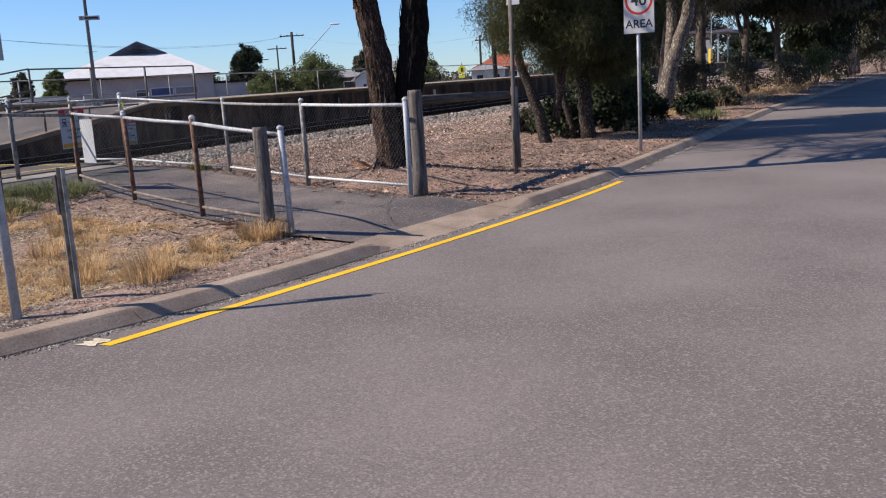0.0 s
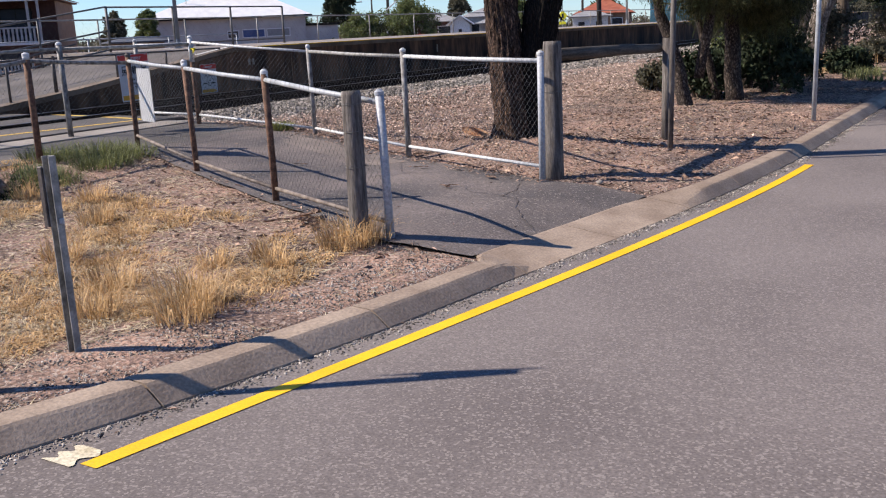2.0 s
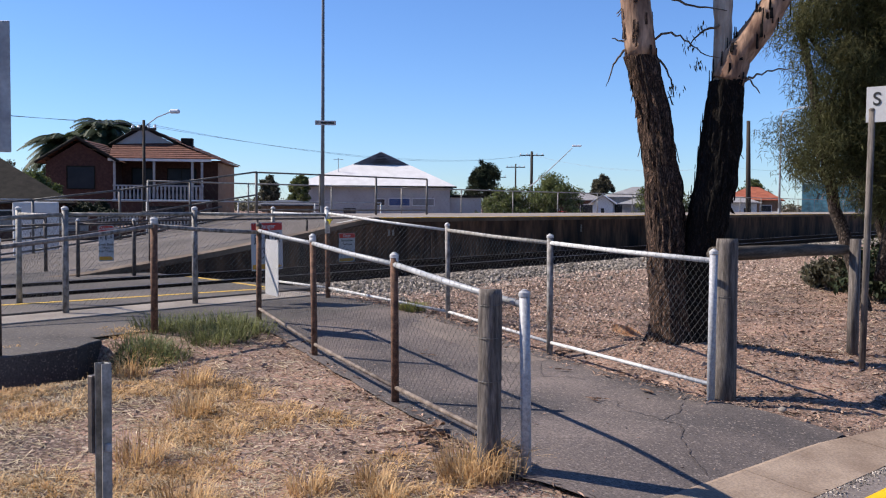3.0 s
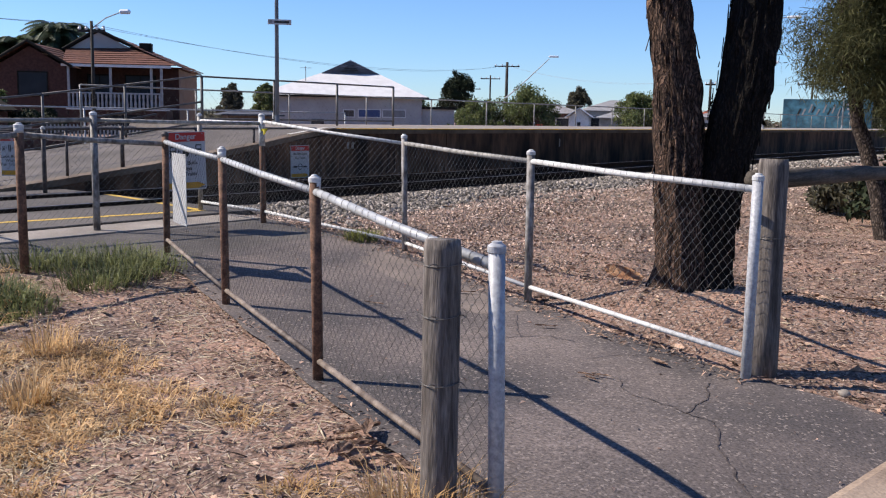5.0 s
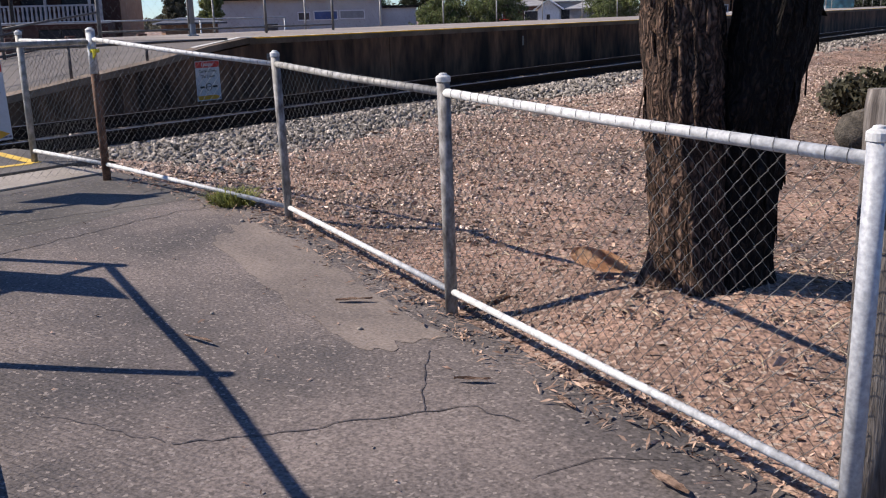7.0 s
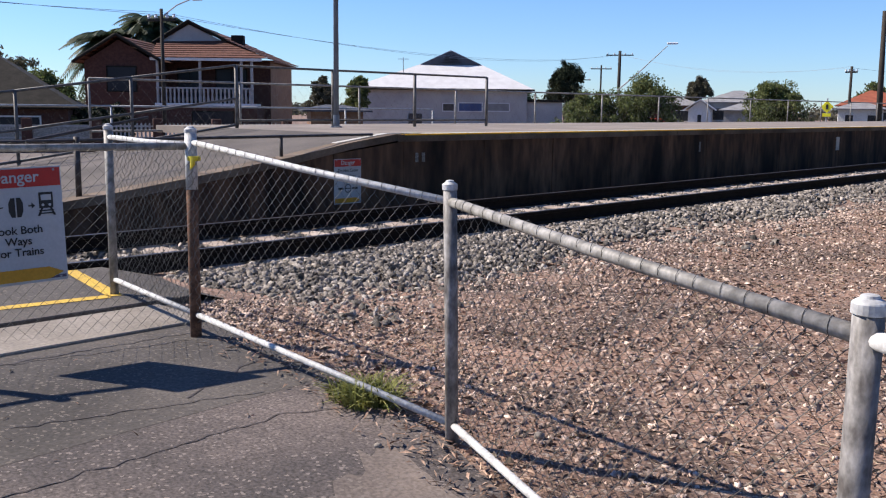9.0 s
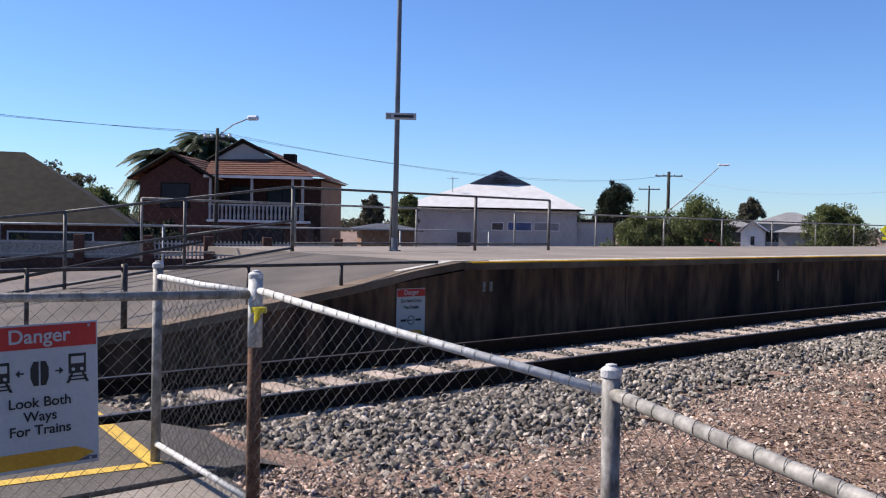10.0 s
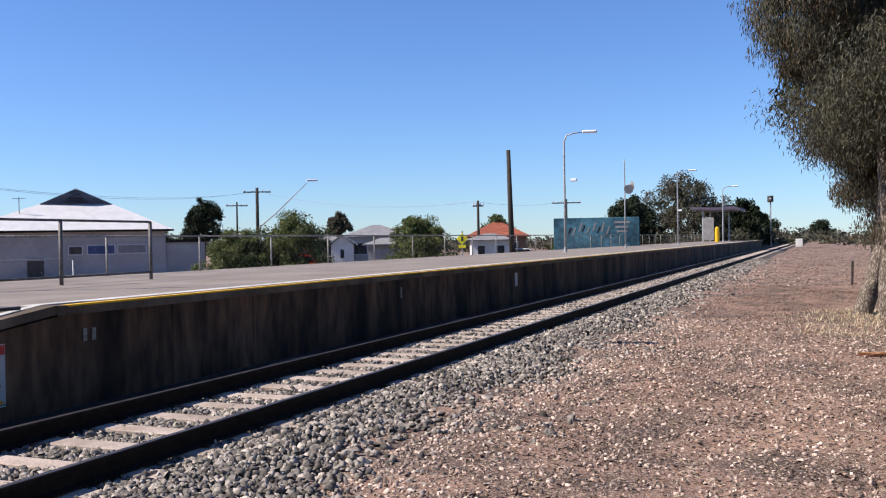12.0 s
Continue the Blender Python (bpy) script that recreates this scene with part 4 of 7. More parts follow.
def tree(name, at, label, stems, crown, bark="grey_bark", leaf="leaf_gum", leaf_len=0.16, leaf_w=0.03, per=26, seed=1, hang=0.6, clumps=90, clump_size=0.5, twigs=True, extra=None, group=""):
    """stems: lists of (x, y, z, radius) in local metres. crown: blobs (x, y, z, rx, ry, rz) filled with leaf clumps on twigs."""
    t = thing(name, at, label, "tree", group)
    r = random.Random(seed)
    for st in stems:
        bm = bmesh.new()
        pts, rad = [], []
        for (a, b) in zip(st, st[1:]):
            for i in range(5):
                q = i / 5
                wob = 0.12 * a[3]
                pts.append(Vector(a[:3]).lerp(Vector(b[:3]), q) + Vector((r.uniform(-wob, wob), r.uniform(-wob, wob), 0)))
                rad.append(a[3] + (b[3] - a[3]) * q)
        pts.append(Vector(st[-1][:3]))
        rad.append(st[-1][3])
        tube(bm, pts, rad, 14, 0.14, seed)
        part("trunk" if st is stems[0] else "limb", bm, M[bark], t, "", True)
    centres, sizes = [], []
    total = sum((b[3] * b[4] * b[5]) ** 0.67 for b in crown)
    tw = bmesh.new()
    tips = [Vector(s[-1][:3]) for s in stems] + [Vector(s[len(s) // 2][:3]) for s in stems]
    for b in crown:
        k = max(3, int(clumps * (b[3] * b[4] * b[5]) ** 0.67 / total))
        hub = Vector(b[:3])
        near = min(tips, key=lambda q: (q - hub).length)
        if twigs:
            tube(tw, limb_points(near, hub, 4, 0.18, seed + len(centres)), [0.05, 0.04, 0.032, 0.025, 0.018], 6, 0.1)
        for i in range(k):
            while True:
                v = Vector((r.uniform(-1, 1), r.uniform(-1, 1), r.uniform(-1, 1)))
                if 0.25 < v.length < 1:
                    break
            v = v * (0.55 + 0.45 * v.length)
            c = hub + Vector((v.x * b[3], v.y * b[4], v.z * b[5]))
            centres.append(c)
            sizes.append(clump_size * r.uniform(0.55, 1.25))
            if twigs and i % 3 == 0:
                tube(tw, [hub.lerp(c, 0.05), hub.lerp(c, 0.5) + Vector((0, 0, 0.08)), c], [0.018, 0.012, 0.006], 4)
    if twigs and len(tw.verts):
        part("branches", tw, M[bark], t)
    else:
        tw.free()
    ob = new("crown", leaf_mesh("crown", centres, sizes, per, leaf_len, leaf_w, M[leaf], seed, hang))
    ob.parent = t
    if extra:
        pick = [i for i in range(len(centres)) if r.random() < extra[1]]
        ob = new("dry_leaves", leaf_mesh("dry_leaves", [centres[i] for i in pick], [sizes[i] for i in pick], max(4, per // 2), leaf_len, leaf_w, M[extra[0]], seed + 7, hang))
        ob.parent = t
    return t


# ---- the trees by the path and along the verge ----
def stem_skin(bm, pts, rad, seed, n=72, per=7):
    """A trunk with ridged bark: vertical plates pushed out and cracks let in, and a flare at the foot."""
    dense, rr = [], []
    for i in range(len(pts) - 1):
        for k in range(per):
            dense.append(pts[i].lerp(pts[i + 1], k / per))
            rr.append(rad[i] + (rad[i + 1] - rad[i]) * k / per)
    dense.append(pts[-1])
    rr.append(rad[-1])
    rings = []
    for p, r in zip(dense, rr):
        ring = []
        for k in range(n):
            a = 2 * math.pi * k / n
            q = Vector((math.cos(a), math.sin(a), 0))
            big = 0.10 * noise.noise(Vector((q.x * 1.3, q.y * 1.3, p.z * 0.7 + seed)))
            ridge = abs(noise.noise(Vector((q.x * 7.5, q.y * 7.5, p.z * 1.6 + seed)))) + 0.5 * abs(noise.noise(Vector((q.x * 14, q.y * 14, p.z * 3.5 + seed))))
            flare = math.exp(-max(p.z, 0) / 0.16) * (0.14 + 0.14 * math.sin(3 * a + seed) + 0.10 * math.sin(5 * a + 1))
            ring.append(bm.verts.new(p + q * (r * (0.93 + big + flare) + 0.065 * (ridge - 0.25) * min(1, r / 0.15))))
        rings.append(ring)
    for a, b in zip(rings, rings[1:]):
        for k in range(n):
            bm.faces.new((a[k], a[(k + 1) % n], b[(k + 1) % n], b[k]))
    bm.faces.new(rings[-1])


def main_tree():
    t = thing("gum_tree", (-4.22, 11.30, 0.50), "two-stemmed gum tree with shaggy and charred bark", "tree")
    rx, ry = 0.906, 0.424

    def w(u, z, v=0.0):
        return (u * rx - v * ry, u * ry + v * rx, z - 0.50)
    left = [(-0.06, 0.25, 0.24), (-0.10, 0.75, 0.205), (-0.15, 1.2, 0.195), (-0.18, 1.8, 0.183), (-0.235, 2.25, 0.168), (-0.313, 2.78, 0.158), (-0.45, 3.34, 0.153), (-0.515, 3.9, 0.142), (-0.68, 4.8, 0.12), (-0.85, 6.4, 0.08)]
    right = [(0.08, 0.25, 0.20), (0.11, 0.75, 0.19), (0.15, 1.2, 0.18), (0.25, 1.85, 0.205), (0.30, 2.05, 0.205), (0.335, 2.49, 0.196), (0.37, 3.04, 0.16), (0.47, 3.32, 0.14), (0.68, 3.6, 0.13), (0.82, 3.84, 0.125), (1.25, 4.7, 0.10), (1.75, 6.3, 0.06)]
    third = [(0.34, 2.95, 0.09), (0.335, 3.3, 0.085), (0.335, 3.85, 0.082), (0.28, 4.7, 0.075), (0.18, 6.6, 0.05)]
    for name, stem, mat, hi, v in (("trunk", left, "bark", "peel", 0.0), ("trunk", right, "burnt", "peel", 0.06), ("limb", third, "smooth_bark", None, 0.10)):
        bm = bmesh.new()
        pts, rad = [], []
        for a, b in zip(stem, stem[1:]):
            for i in range(6):
                q = i / 6
                pts.append(Vector(w(a[0] + (b[0] - a[0]) * q, a[1] + (b[1] - a[1]) * q, v)))
                rad.append(a[2] + (b[2] - a[2]) * q)
        pts.append(Vector(w(*stem[-1][:2], v)))
        rad.append(stem[-1][2])
        split = len(pts) if hi is None else next(i for i, p in enumerate(pts) if p.z > (2.55 if v else 2.75))
        stem_skin(bm, pts[: split + 1], rad[: split + 1], v * 40 + 3)
        part(name, bm, M[mat], t, "", True)
        if hi:
            bm = bmesh.new()
            tube(bm, pts[split:], rad[split:], 20, 0.12, v + 3)
            part("limb", bm, M[hi], t, "", True)
        # flakes of bark that stand off the stem
        r = random.Random(len(stem))
        bm = bmesh.new()
        for k in range(190 if mat != "smooth_bark" else 8):
            i = r.randrange(2, len(pts) - 8)
            p, rr = pts[i], rad[i]
            a = r.uniform(0, 2 * math.pi)
            out = Vector((math.cos(a), math.sin(a), 0))
            tan = Vector((-math.sin(a), math.cos(a), 0))
            h, wd = r.uniform(0.04, 0.20), r.uniform(0.006, 0.020)
            base = p + out * rr * r.uniform(0.90, 0.99) + Vector((0, 0, r.uniform(-0.08, 0.08)))
            lift = r.uniform(0.0, 0.02) + (0.05 if r.random() < 0.10 else 0)
            q = [base - tan * wd - Vector((0, 0, h)) * 0.5 + out * lift, base + tan * wd - Vector((0, 0, h)) * 0.45 + out * lift * 0.8, base + tan * wd * 0.7 + Vector((0, 0, h)) * 0.5 + out * 0.008, base - tan * wd * 0.6 + Vector((0, 0, h)) * 0.5 + out * 0.008]
            f1 = [bm.verts.new(c) for c in q]
            f2 = [bm.verts.new(c + out * 0.006) for c in q]
            bm.faces.new(f2)
            for j in range(4):
                bm.faces.new((f1[j], f1[(j + 1) % 4], f2[(j + 1) % 4], f2[j]))
        if len(bm.verts):
            tagged(part("loose_bark", bm, M[mat], t), kind="stuff")
    # bare twigs and hanging bark high up
    bm = bmesh.new()
    for k, line in enumerate((((-0.55, 3.49), (-0.64, 3.50), (-0.74, 3.53)), ((-0.57, 3.46), (-0.65, 3.36), (-0.72, 3.27), (-0.755, 3.13), (-0.79, 3.05)), ((-0.36, 3.50), (-0.20, 3.57), (-0.07, 3.53), (0.05, 3.43), (0.17, 3.34), (0.31, 3.30)), ((-0.33, 3.36), (-0.22, 3.25), (-0.15, 3.10), (-0.12, 2.94), (-0.23, 2.91)), ((-0.16, 3.90), (0.04, 3.82), (0.23, 3.79), (0.37, 3.76)), ((0.55, 3.08), (0.66, 3.13), (0.80, 3.17), (0.99, 3.19)), ((0.53, 3.12), (0.60, 3.08), (0.69, 2.95)), ((0.30, 3.62), (0.16, 3.58), (0.06, 3.50), (0.0, 3.40)))):
        pts = [Vector(w(u, z, 0.02 * math.sin(3 * q + k))) for q, (u, z) in enumerate(line)]
        fine_pts = [pts[q].lerp(pts[q + 1], h) + Vector((0, 0, 0.012 * math.sin(9 * (q + h) + k))) for q in range(len(pts) - 1) for h in (0, 0.34, 0.67)] + [pts[-1]]
        tube(bm, fine_pts, [0.014 * (1 - 0.8 * q / len(fine_pts)) for q in range(len(fine_pts))], 6, 0.25, k)
    tagged(part("fine_twig", bm, M["grey_bark"], t), kind="stuff")
    r = random.Random(9)
    # the high crown over the path and the track side, out of sight but for its shade
    limbs, cs = bmesh.new(), []
    for hub, rad, start in (((-4.2, 1.7, 9.0), 1.9, (-0.60, 5.4)), ((-2.3, 1.4, 9.3), 2.0, (-0.70, 6.2)), ((-0.4, 1.6, 8.6), 1.8, (1.7, 6.2)), ((1.0, 1.2, 8.8), 1.7, (1.7, 6.2)), ((-1.2, 0.3, 7.6), 1.3, (0.2, 6.5)), ((-2.0, 2.6, 10.2), 1.9, (-0.70, 6.2)), ((0.2, 2.6, 10.0), 1.9, (1.7, 6.2))):
        tube(limbs, limb_points(w(*start), hub, 5, 0.25, int(hub[2] * 10)), [0.08, 0.07, 0.055, 0.045, 0.035, 0.02], 7, 0.1)
        for _ in range(44):
            d = Vector((r.gauss(0, 1), r.gauss(0, 1), r.gauss(0, 0.7)))
            c = Vector(hub) + d.normalized() * rad * r.uniform(0.3, 1.0)
            cs.append(c)
            if _ % 3 == 0:
                tube(limbs, [hub, Vector(hub).lerp(c, 0.5) + Vector((0, 0, 0.1)), c], [0.025, 0.016, 0.006], 4)
    for k in range(9):
        a0 = w(r.uniform(-0.5, 1.6), r.uniform(4.6, 6.0))
        tube(limbs, limb_points(a0, Vector(a0) + Vector((r.uniform(-2.2, 1.0), r.uniform(-0.6, 1.4), r.uniform(0.8, 2.6))), 5, 0.2, k), [0.05, 0.04, 0.03, 0.022, 0.014, 0.006], 6, 0.1)
    part("branches", limbs, M["grey_bark"], t)
    ob = new("twig_leaves", leaf_mesh("twig_leaves", [w(u, z, 0) for u, z in ((-0.10, 3.05), (0.02, 3.46), (0.10, 3.62), (0.12, 3.25))], [0.10] * 4, 16, 0.06, 0.008, M["leaf_gum"], 5, 0.7))
    ob.parent = t
    ob = new("crown", leaf_mesh("crown", cs, [0.55] * len(cs), 70, 0.17, 0.022, M["leaf_gum"], 4, 0.7))
    ob.parent = t
    return t


main_tree()

# needle-leaved trees beyond the timber rail
tree("she_oak", (-4.32, 17.7, 0.33), "dark she-oak with drooping needle foliage and a bare lower trunk",
     [[(0.1, 0, -0.2, 0.14), (-0.05, 0, 0.6, 0.11), (-0.35, -0.1, 1.5, 0.09), (-0.55, -0.1, 2.6, 0.075), (-0.95, -0.2, 4.4, 0.055)], [(0.25, 0.2, 0.4, 0.09), (0.5, 0.3, 2.2, 0.075), (0.6, 0.3, 4.6, 0.05)]],
     [(-0.55, -0.2, 2.35, 0.75, 0.8, 0.55), (0.3, 0.0, 1.9, 0.8, 0.8, 0.55), (0.9, 0.3, 2.1, 0.7, 0.8, 0.7), (-0.2, 0, 3.4, 1.0, 1.0, 0.8), (0.5, 0.3, 4.6, 1.1, 1.2, 1.0), (0.7, 0.4, 2.9, 1.0, 1.0, 0.9), (0.1, 0.1, 2.7, 1.0, 0.9, 0.7), (-0.6, -0.2, 4.4, 0.8, 0.8, 0.8), (-0.2, 0, 5.6, 1.0, 1.1, 0.9), (0.9, 0.8, 6.2, 1.3, 1.3, 1.2)],
     "old_bark", "leaf_needle", 0.13, 0.0055, 430, 11, 0.28, 400, 0.42, group="verge trees")
tree("she_oak", (-3.72, 19.0, 0.32), "dark she-oak with several grey stems on the verge",
     [[(0, 0, -0.2, 0.17), (-0.1, 0, 1.2, 0.13), (-0.25, 0, 3.2, 0.09), (-0.1, 0, 5.2, 0.06)], [(-0.3, 0.1, -0.2, 0.08), (-0.75, 0, 1.6, 0.065), (-1.0, 0, 3.2, 0.045)]],
     [(-0.7, 0, 2.6, 0.9, 0.9, 0.7), (0.6, 0.2, 1.7, 0.9, 0.9, 0.8), (-0.2, 0.4, 1.9, 0.9, 0.9, 0.7), (0.2, 0, 3.2, 1.1, 1.1, 0.9), (0.1, 0, 4.6, 1.4, 1.4, 1.1), (0.9, 0.3, 3.0, 0.7, 0.9, 0.8), (-0.3, 0.2, 3.7, 1.1, 1.1, 0.9), (0.3, 0.4, 6.2, 1.5, 1.5, 1.2), (1.2, 0.2, 5.0, 1.1, 1.1, 1.0)],
     "old_bark", "leaf_needle", 0.13, 0.006, 380, 12, 0.28, 400, 0.44, group="verge trees")
tree("she_oak", (-4.1, 21.4, 0.33), "dark she-oak beside the road verge",
     [[(0, 0, -0.2, 0.13), (0.05, 0, 1.6, 0.10), (0.1, 0, 4.6, 0.06)]],
     [(0, 0, 2.8, 1.2, 1.2, 1.0), (0.2, 0, 1.5, 1.1, 1.1, 0.9), (0.3, 0, 4.4, 1.5, 1.5, 1.2), (0.2, 0.2, 6.0, 1.4, 1.4, 1.2), (1.1, 0.2, 3.3, 0.8, 0.9, 0.8)],
     "old_bark", "leaf_needle", 0.15, 0.008, 320, 13, 0.3, 320, 0.48, group="verge trees")
tree("gum_tree", (-4.05, 27.6, 0.33), "leaning gum tree with pale smooth bark",
     [[(0, 0, -0.2, 0.26), (0.25, 0, 1.2, 0.21), (0.75, 0.1, 2.7, 0.18), (1.1, 0.1, 4.2, 0.15), (1.4, 0.2, 6.5, 0.10)], [(0.15, 0.1, 0.3, 0.18), (0.3, 0.2, 2.8, 0.15), (0.1, 0.3, 6.5, 0.09)]],
     [(0.9, 0, 6.2, 2.0, 2.0, 1.4), (-0.4, 0, 7.0, 1.8, 1.8, 1.3), (2.2, 0.4, 5.6, 1.2, 1.4, 0.9)],
     "pale_bark", "leaf_gum", 0.18, 0.036, 170, 14, 0.6, 230, 0.6, group="verge trees")
specs = [(-5.0, 31.5, 0.16, 6.6, 15), (-4.7, 37.6, 0.24, 8.6, 16), (-3.7, 42.2, 0.18, 7.6, 17), (-2.9, 48.0, 0.17, 7.0, 18), (-2.2, 54.0, 0.2, 8.0, 19), (-1.6, 61.0, 0.2, 8.4, 20), (-0.2, 70.0, 0.24, 9.0, 21), (2.0, 79.0, 0.26, 9.5, 22), (5.0, 92.0, 0.26, 10.0, 23)]
for x, y, rad, hh, sd in specs:
    r = random.Random(sd)
    lx = r.uniform(-0.4, 0.6)
    tree("gum_tree", (x, y, 0.30), "gum tree with grey-brown trunk on the shady verge",
         [[(0, 0, -0.2, rad), (lx * 0.3, 0, hh * 0.25, rad * 0.8), (lx, 0.1, hh * 0.75, rad * 0.4)], [(0.1, 0, hh * 0.2, rad * 0.6), (-0.7, 0.3, hh * 0.6, rad * 0.3)]],
         [(lx, 0, hh * 0.78, 2.9, 3.1, hh * 0.18), (-1.1, 0.3, hh * 0.66, 2.2, 2.6, hh * 0.15), (1.6, -0.2, hh * 0.60, 2.3, 2.7, hh * 0.15), (0.2, 0, hh * 0.40, 1.9, 2.0, hh * 0.11), (0.3, 0.4, hh * 0.24, 1.5, 1.8, hh * 0.09)][: 3 if y < 50 else 5],
         "grey_bark", "leaf_dark" if sd % 3 else "leaf_gum", 0.20 if y > 36 else 0.12, 0.046 if y > 36 else 0.012, 190 if y > 36 else 330, sd, 0.5, 290, 0.72, group="verge trees")
tree("gum_tree", (-6.05, 33.2, 0.34), "tall gum tree with drooping olive foliage beside the track",
     [[(-0.45, 0, -0.2, 0.22), (-0.15, 0.2, 0.7, 0.19), (0.1, 0.3, 1.6, 0.17), (0.2, 0.3, 4.0, 0.14), (0.0, 0.2, 7.0, 0.09)], [(0.15, -0.4, -0.2, 0.22), (0.2, -0.3, 1.6, 0.20), (0.1, -0.2, 4.2, 0.17), (-0.5, -0.4, 7.6, 0.10)], [(0.1, -0.2, 3.6, 0.12), (-1.0, -0.8, 6.6, 0.08), (-1.9, -1.2, 8.4, 0.05)]],
     [(-1.3, -1.5, 7.6, 1.4, 1.8, 1.6), (-1.9, -1.2, 9.4, 1.5, 1.8, 1.5), (0.0, -0.8, 8.4, 2.0, 2.0, 1.8), (0.5, 0, 6.2, 1.8, 1.8, 1.5), (-0.8, -0.9, 5.9, 1.0, 1.3, 1.1), (0.9, -0.4, 4.0, 1.3, 1.5, 1.2), (-0.5, 1.2, 3.4, 0.9, 1.4, 1.0), (0.5, 0.4, 2.2, 0.8, 1.2, 0.7), (-0.1, 1.0, 4.3, 0.8, 1.1, 0.9), (-0.2, 1.5, 2.9, 0.8, 0.9, 0.8), (-1.6, -0.8, 5.9, 1.1, 1.2, 0.9), (-1.9, -0.8, 7.0, 0.8, 1.0, 0.9), (1.0, 0.5, 3.1, 0.8, 1.0, 0.8), (0.2, 1.2, 2.3, 0.8, 0.9, 0.6), (0.9, -0.6, 2.4, 0.7, 0.8, 0.7), (0.4, 1.4, 3.6, 1.0, 0.9, 0.8), (0.6, 0, 10.6, 2.4, 2.4, 1.6)],
     "pale_bark", "leaf_gum", 0.10, 0.010, 400, 31, 0.8, 600, 0.50, extra=("leaf_dry", 0.6), group="verge trees")
bm = bmesh.new()
pole = thing("timber_pole", (-0.45, 65.5, 0.2), "pale bare timber power pole at the roadside", "pole")
tube(bm, [(0, 0, -0.3), (0, 0, 9.5)], [0.36, 0.28], 16, 0.03)
part("shaft", bm, M["smooth_bark"], pole, "", True)


def bush(name, at, label, rx, rz, seed, leaf="leaf_far", n=40, per=60, ll=0.12, lw=0.03):
    t = thing(name, at, label, "bush", "shrubs")
    r = random.Random(seed)
    bm = bmesh.new()
    cs = []
    for i in range(n):
        a, q = r.uniform(0, 6.28), r.uniform(0.2, 1)
        c = Vector((math.cos(a) * rx * q, math.sin(a) * rx * q, rz * r.uniform(0.25, 1.0) * (1.1 - q * 0.5)))
        cs.append(c)
        if i % 2 == 0:
            tube(bm, [(c.x * 0.1, c.y * 0.1, -0.05), (c.x * 0.5, c.y * 0.5, c.z * 0.6), c], [0.02, 0.012, 0.005], 5)
    part("woody_core", bm, M["grey_bark"], t)
    ob = new("foliage", leaf_mesh("foliage", cs, [rx * 0.34] * n, per, ll, lw, M[leaf], seed, 0.2))
    ob.parent = t
    return t


for x, y, rx, rz, sd, lf in ((-4.7, 24.3, 0.8, 1.5, 1, "leaf_far"), (-3.6, 23.6, 0.5, 0.9, 2, "leaf_dark"), (-2.9, 26.4, 0.5, 0.6, 3, "leaf_dark"), (-5.2, 28.5, 0.7, 1.7, 4, "leaf_far"), (-3.0, 31.0, 0.6, 0.7, 5, "leaf_gum"), (-4.5, 35.0, 0.9, 1.6, 6, "leaf_gum"), (-3.4, 40.0, 0.9, 1.8, 7, "leaf_gum"), (-2.2, 45.0, 1.0, 1.6, 8, "leaf_gum"), (-1.4, 51.0, 1.2, 2.0, 9, "leaf_far"), (-0.8, 57.0, 1.2, 2.0, 10, "leaf_gum"), (1.2, 74.0, 1.8, 2.6, 11, "leaf_dark"), (-5.6, 20.6, 0.5, 0.7, 12, "leaf_gum"), (-4.6, 19.6, 0.7, 1.0, 14, "leaf_dark"), (-3.5, 20.6, 0.7, 1.1, 15, "leaf_dark"), (-4.4, 22.4, 0.9, 1.3, 16, "leaf_dark")):
    bush("shrub", (x, y, land_z(x, y)), "scrubby green shrub under the verge trees", rx, rz, sd, lf)


# ---- platform furniture ----
def platform_fence(points, height, label, rails, mat="grey_steel", veil=None, r=0.028):
    f = thing("platform_fence", (0, 0, 0), label, "fence", "platform fences")
    for x, y, z in points:
        bm = bmesh.new()
        tube(bm, [(x, y, z - 0.1), (x, y, z + height)], r, 8)
        part("post", bm, M[mat], f, "", True)
    for (a, b) in zip(points, points[1:]):
        for k in rails:
            bm = bmesh.new()
            tube(bm, [Vector(a) + Vector((0, 0, height * k)), Vector(b) + Vector((0, 0, height * k))], 0.022, 8)
            part("rail", bm, M[mat], f, "", True)
        if veil:
            v, fc = chain_mesh(a[:2], b[:2], a[2] + 0.06, b[2] + 0.06, a[2] + height, b[2] + height, veil, 0.0014)
            ob = new("wire_mesh", array_mesh("wire_mesh", v, fc, M["wire"]))
            ob.parent = f
    return f


platform_fence([(-19.42, y, deck_z(y) - 0.06) for y in (10.33, 12.36, 14.4, 16.3, 18.35)], 1.19, "dark steel handrail fence climbing the platform ramp", (1.0, 0.5, 0.1), "fence_grey")
platform_fence([(-19.42, y, TOP - 0.06) for y in (18.35, 20.6, 22.86, 25.19)], 1.18, "tall grey steel fence at the back of the platform", (1.0, 0.17, 0.0), "fence_grey", None, 0.034)
platform_fence([(-21.86, 20.05 + 3.33 * i, 1.34) for i in range(-1, 60)], 1.05, "long chain-link fence along the back of the platform", (1.0, 0.06), "dull_galv", 0.13, 0.024)
platform_fence([(-24.8, y, -0.1) for y in np.arange(1.6, 29.5, 3.4)], 1.97, "chain-link street fence beyond the ramp", (1.0,), "galv", 0.12, 0.024)
ramp_rail = thing("ramp_handrail", (0, 0, 0), "low dark steel handrail along the ramp edge", "handrail", "platform fences")
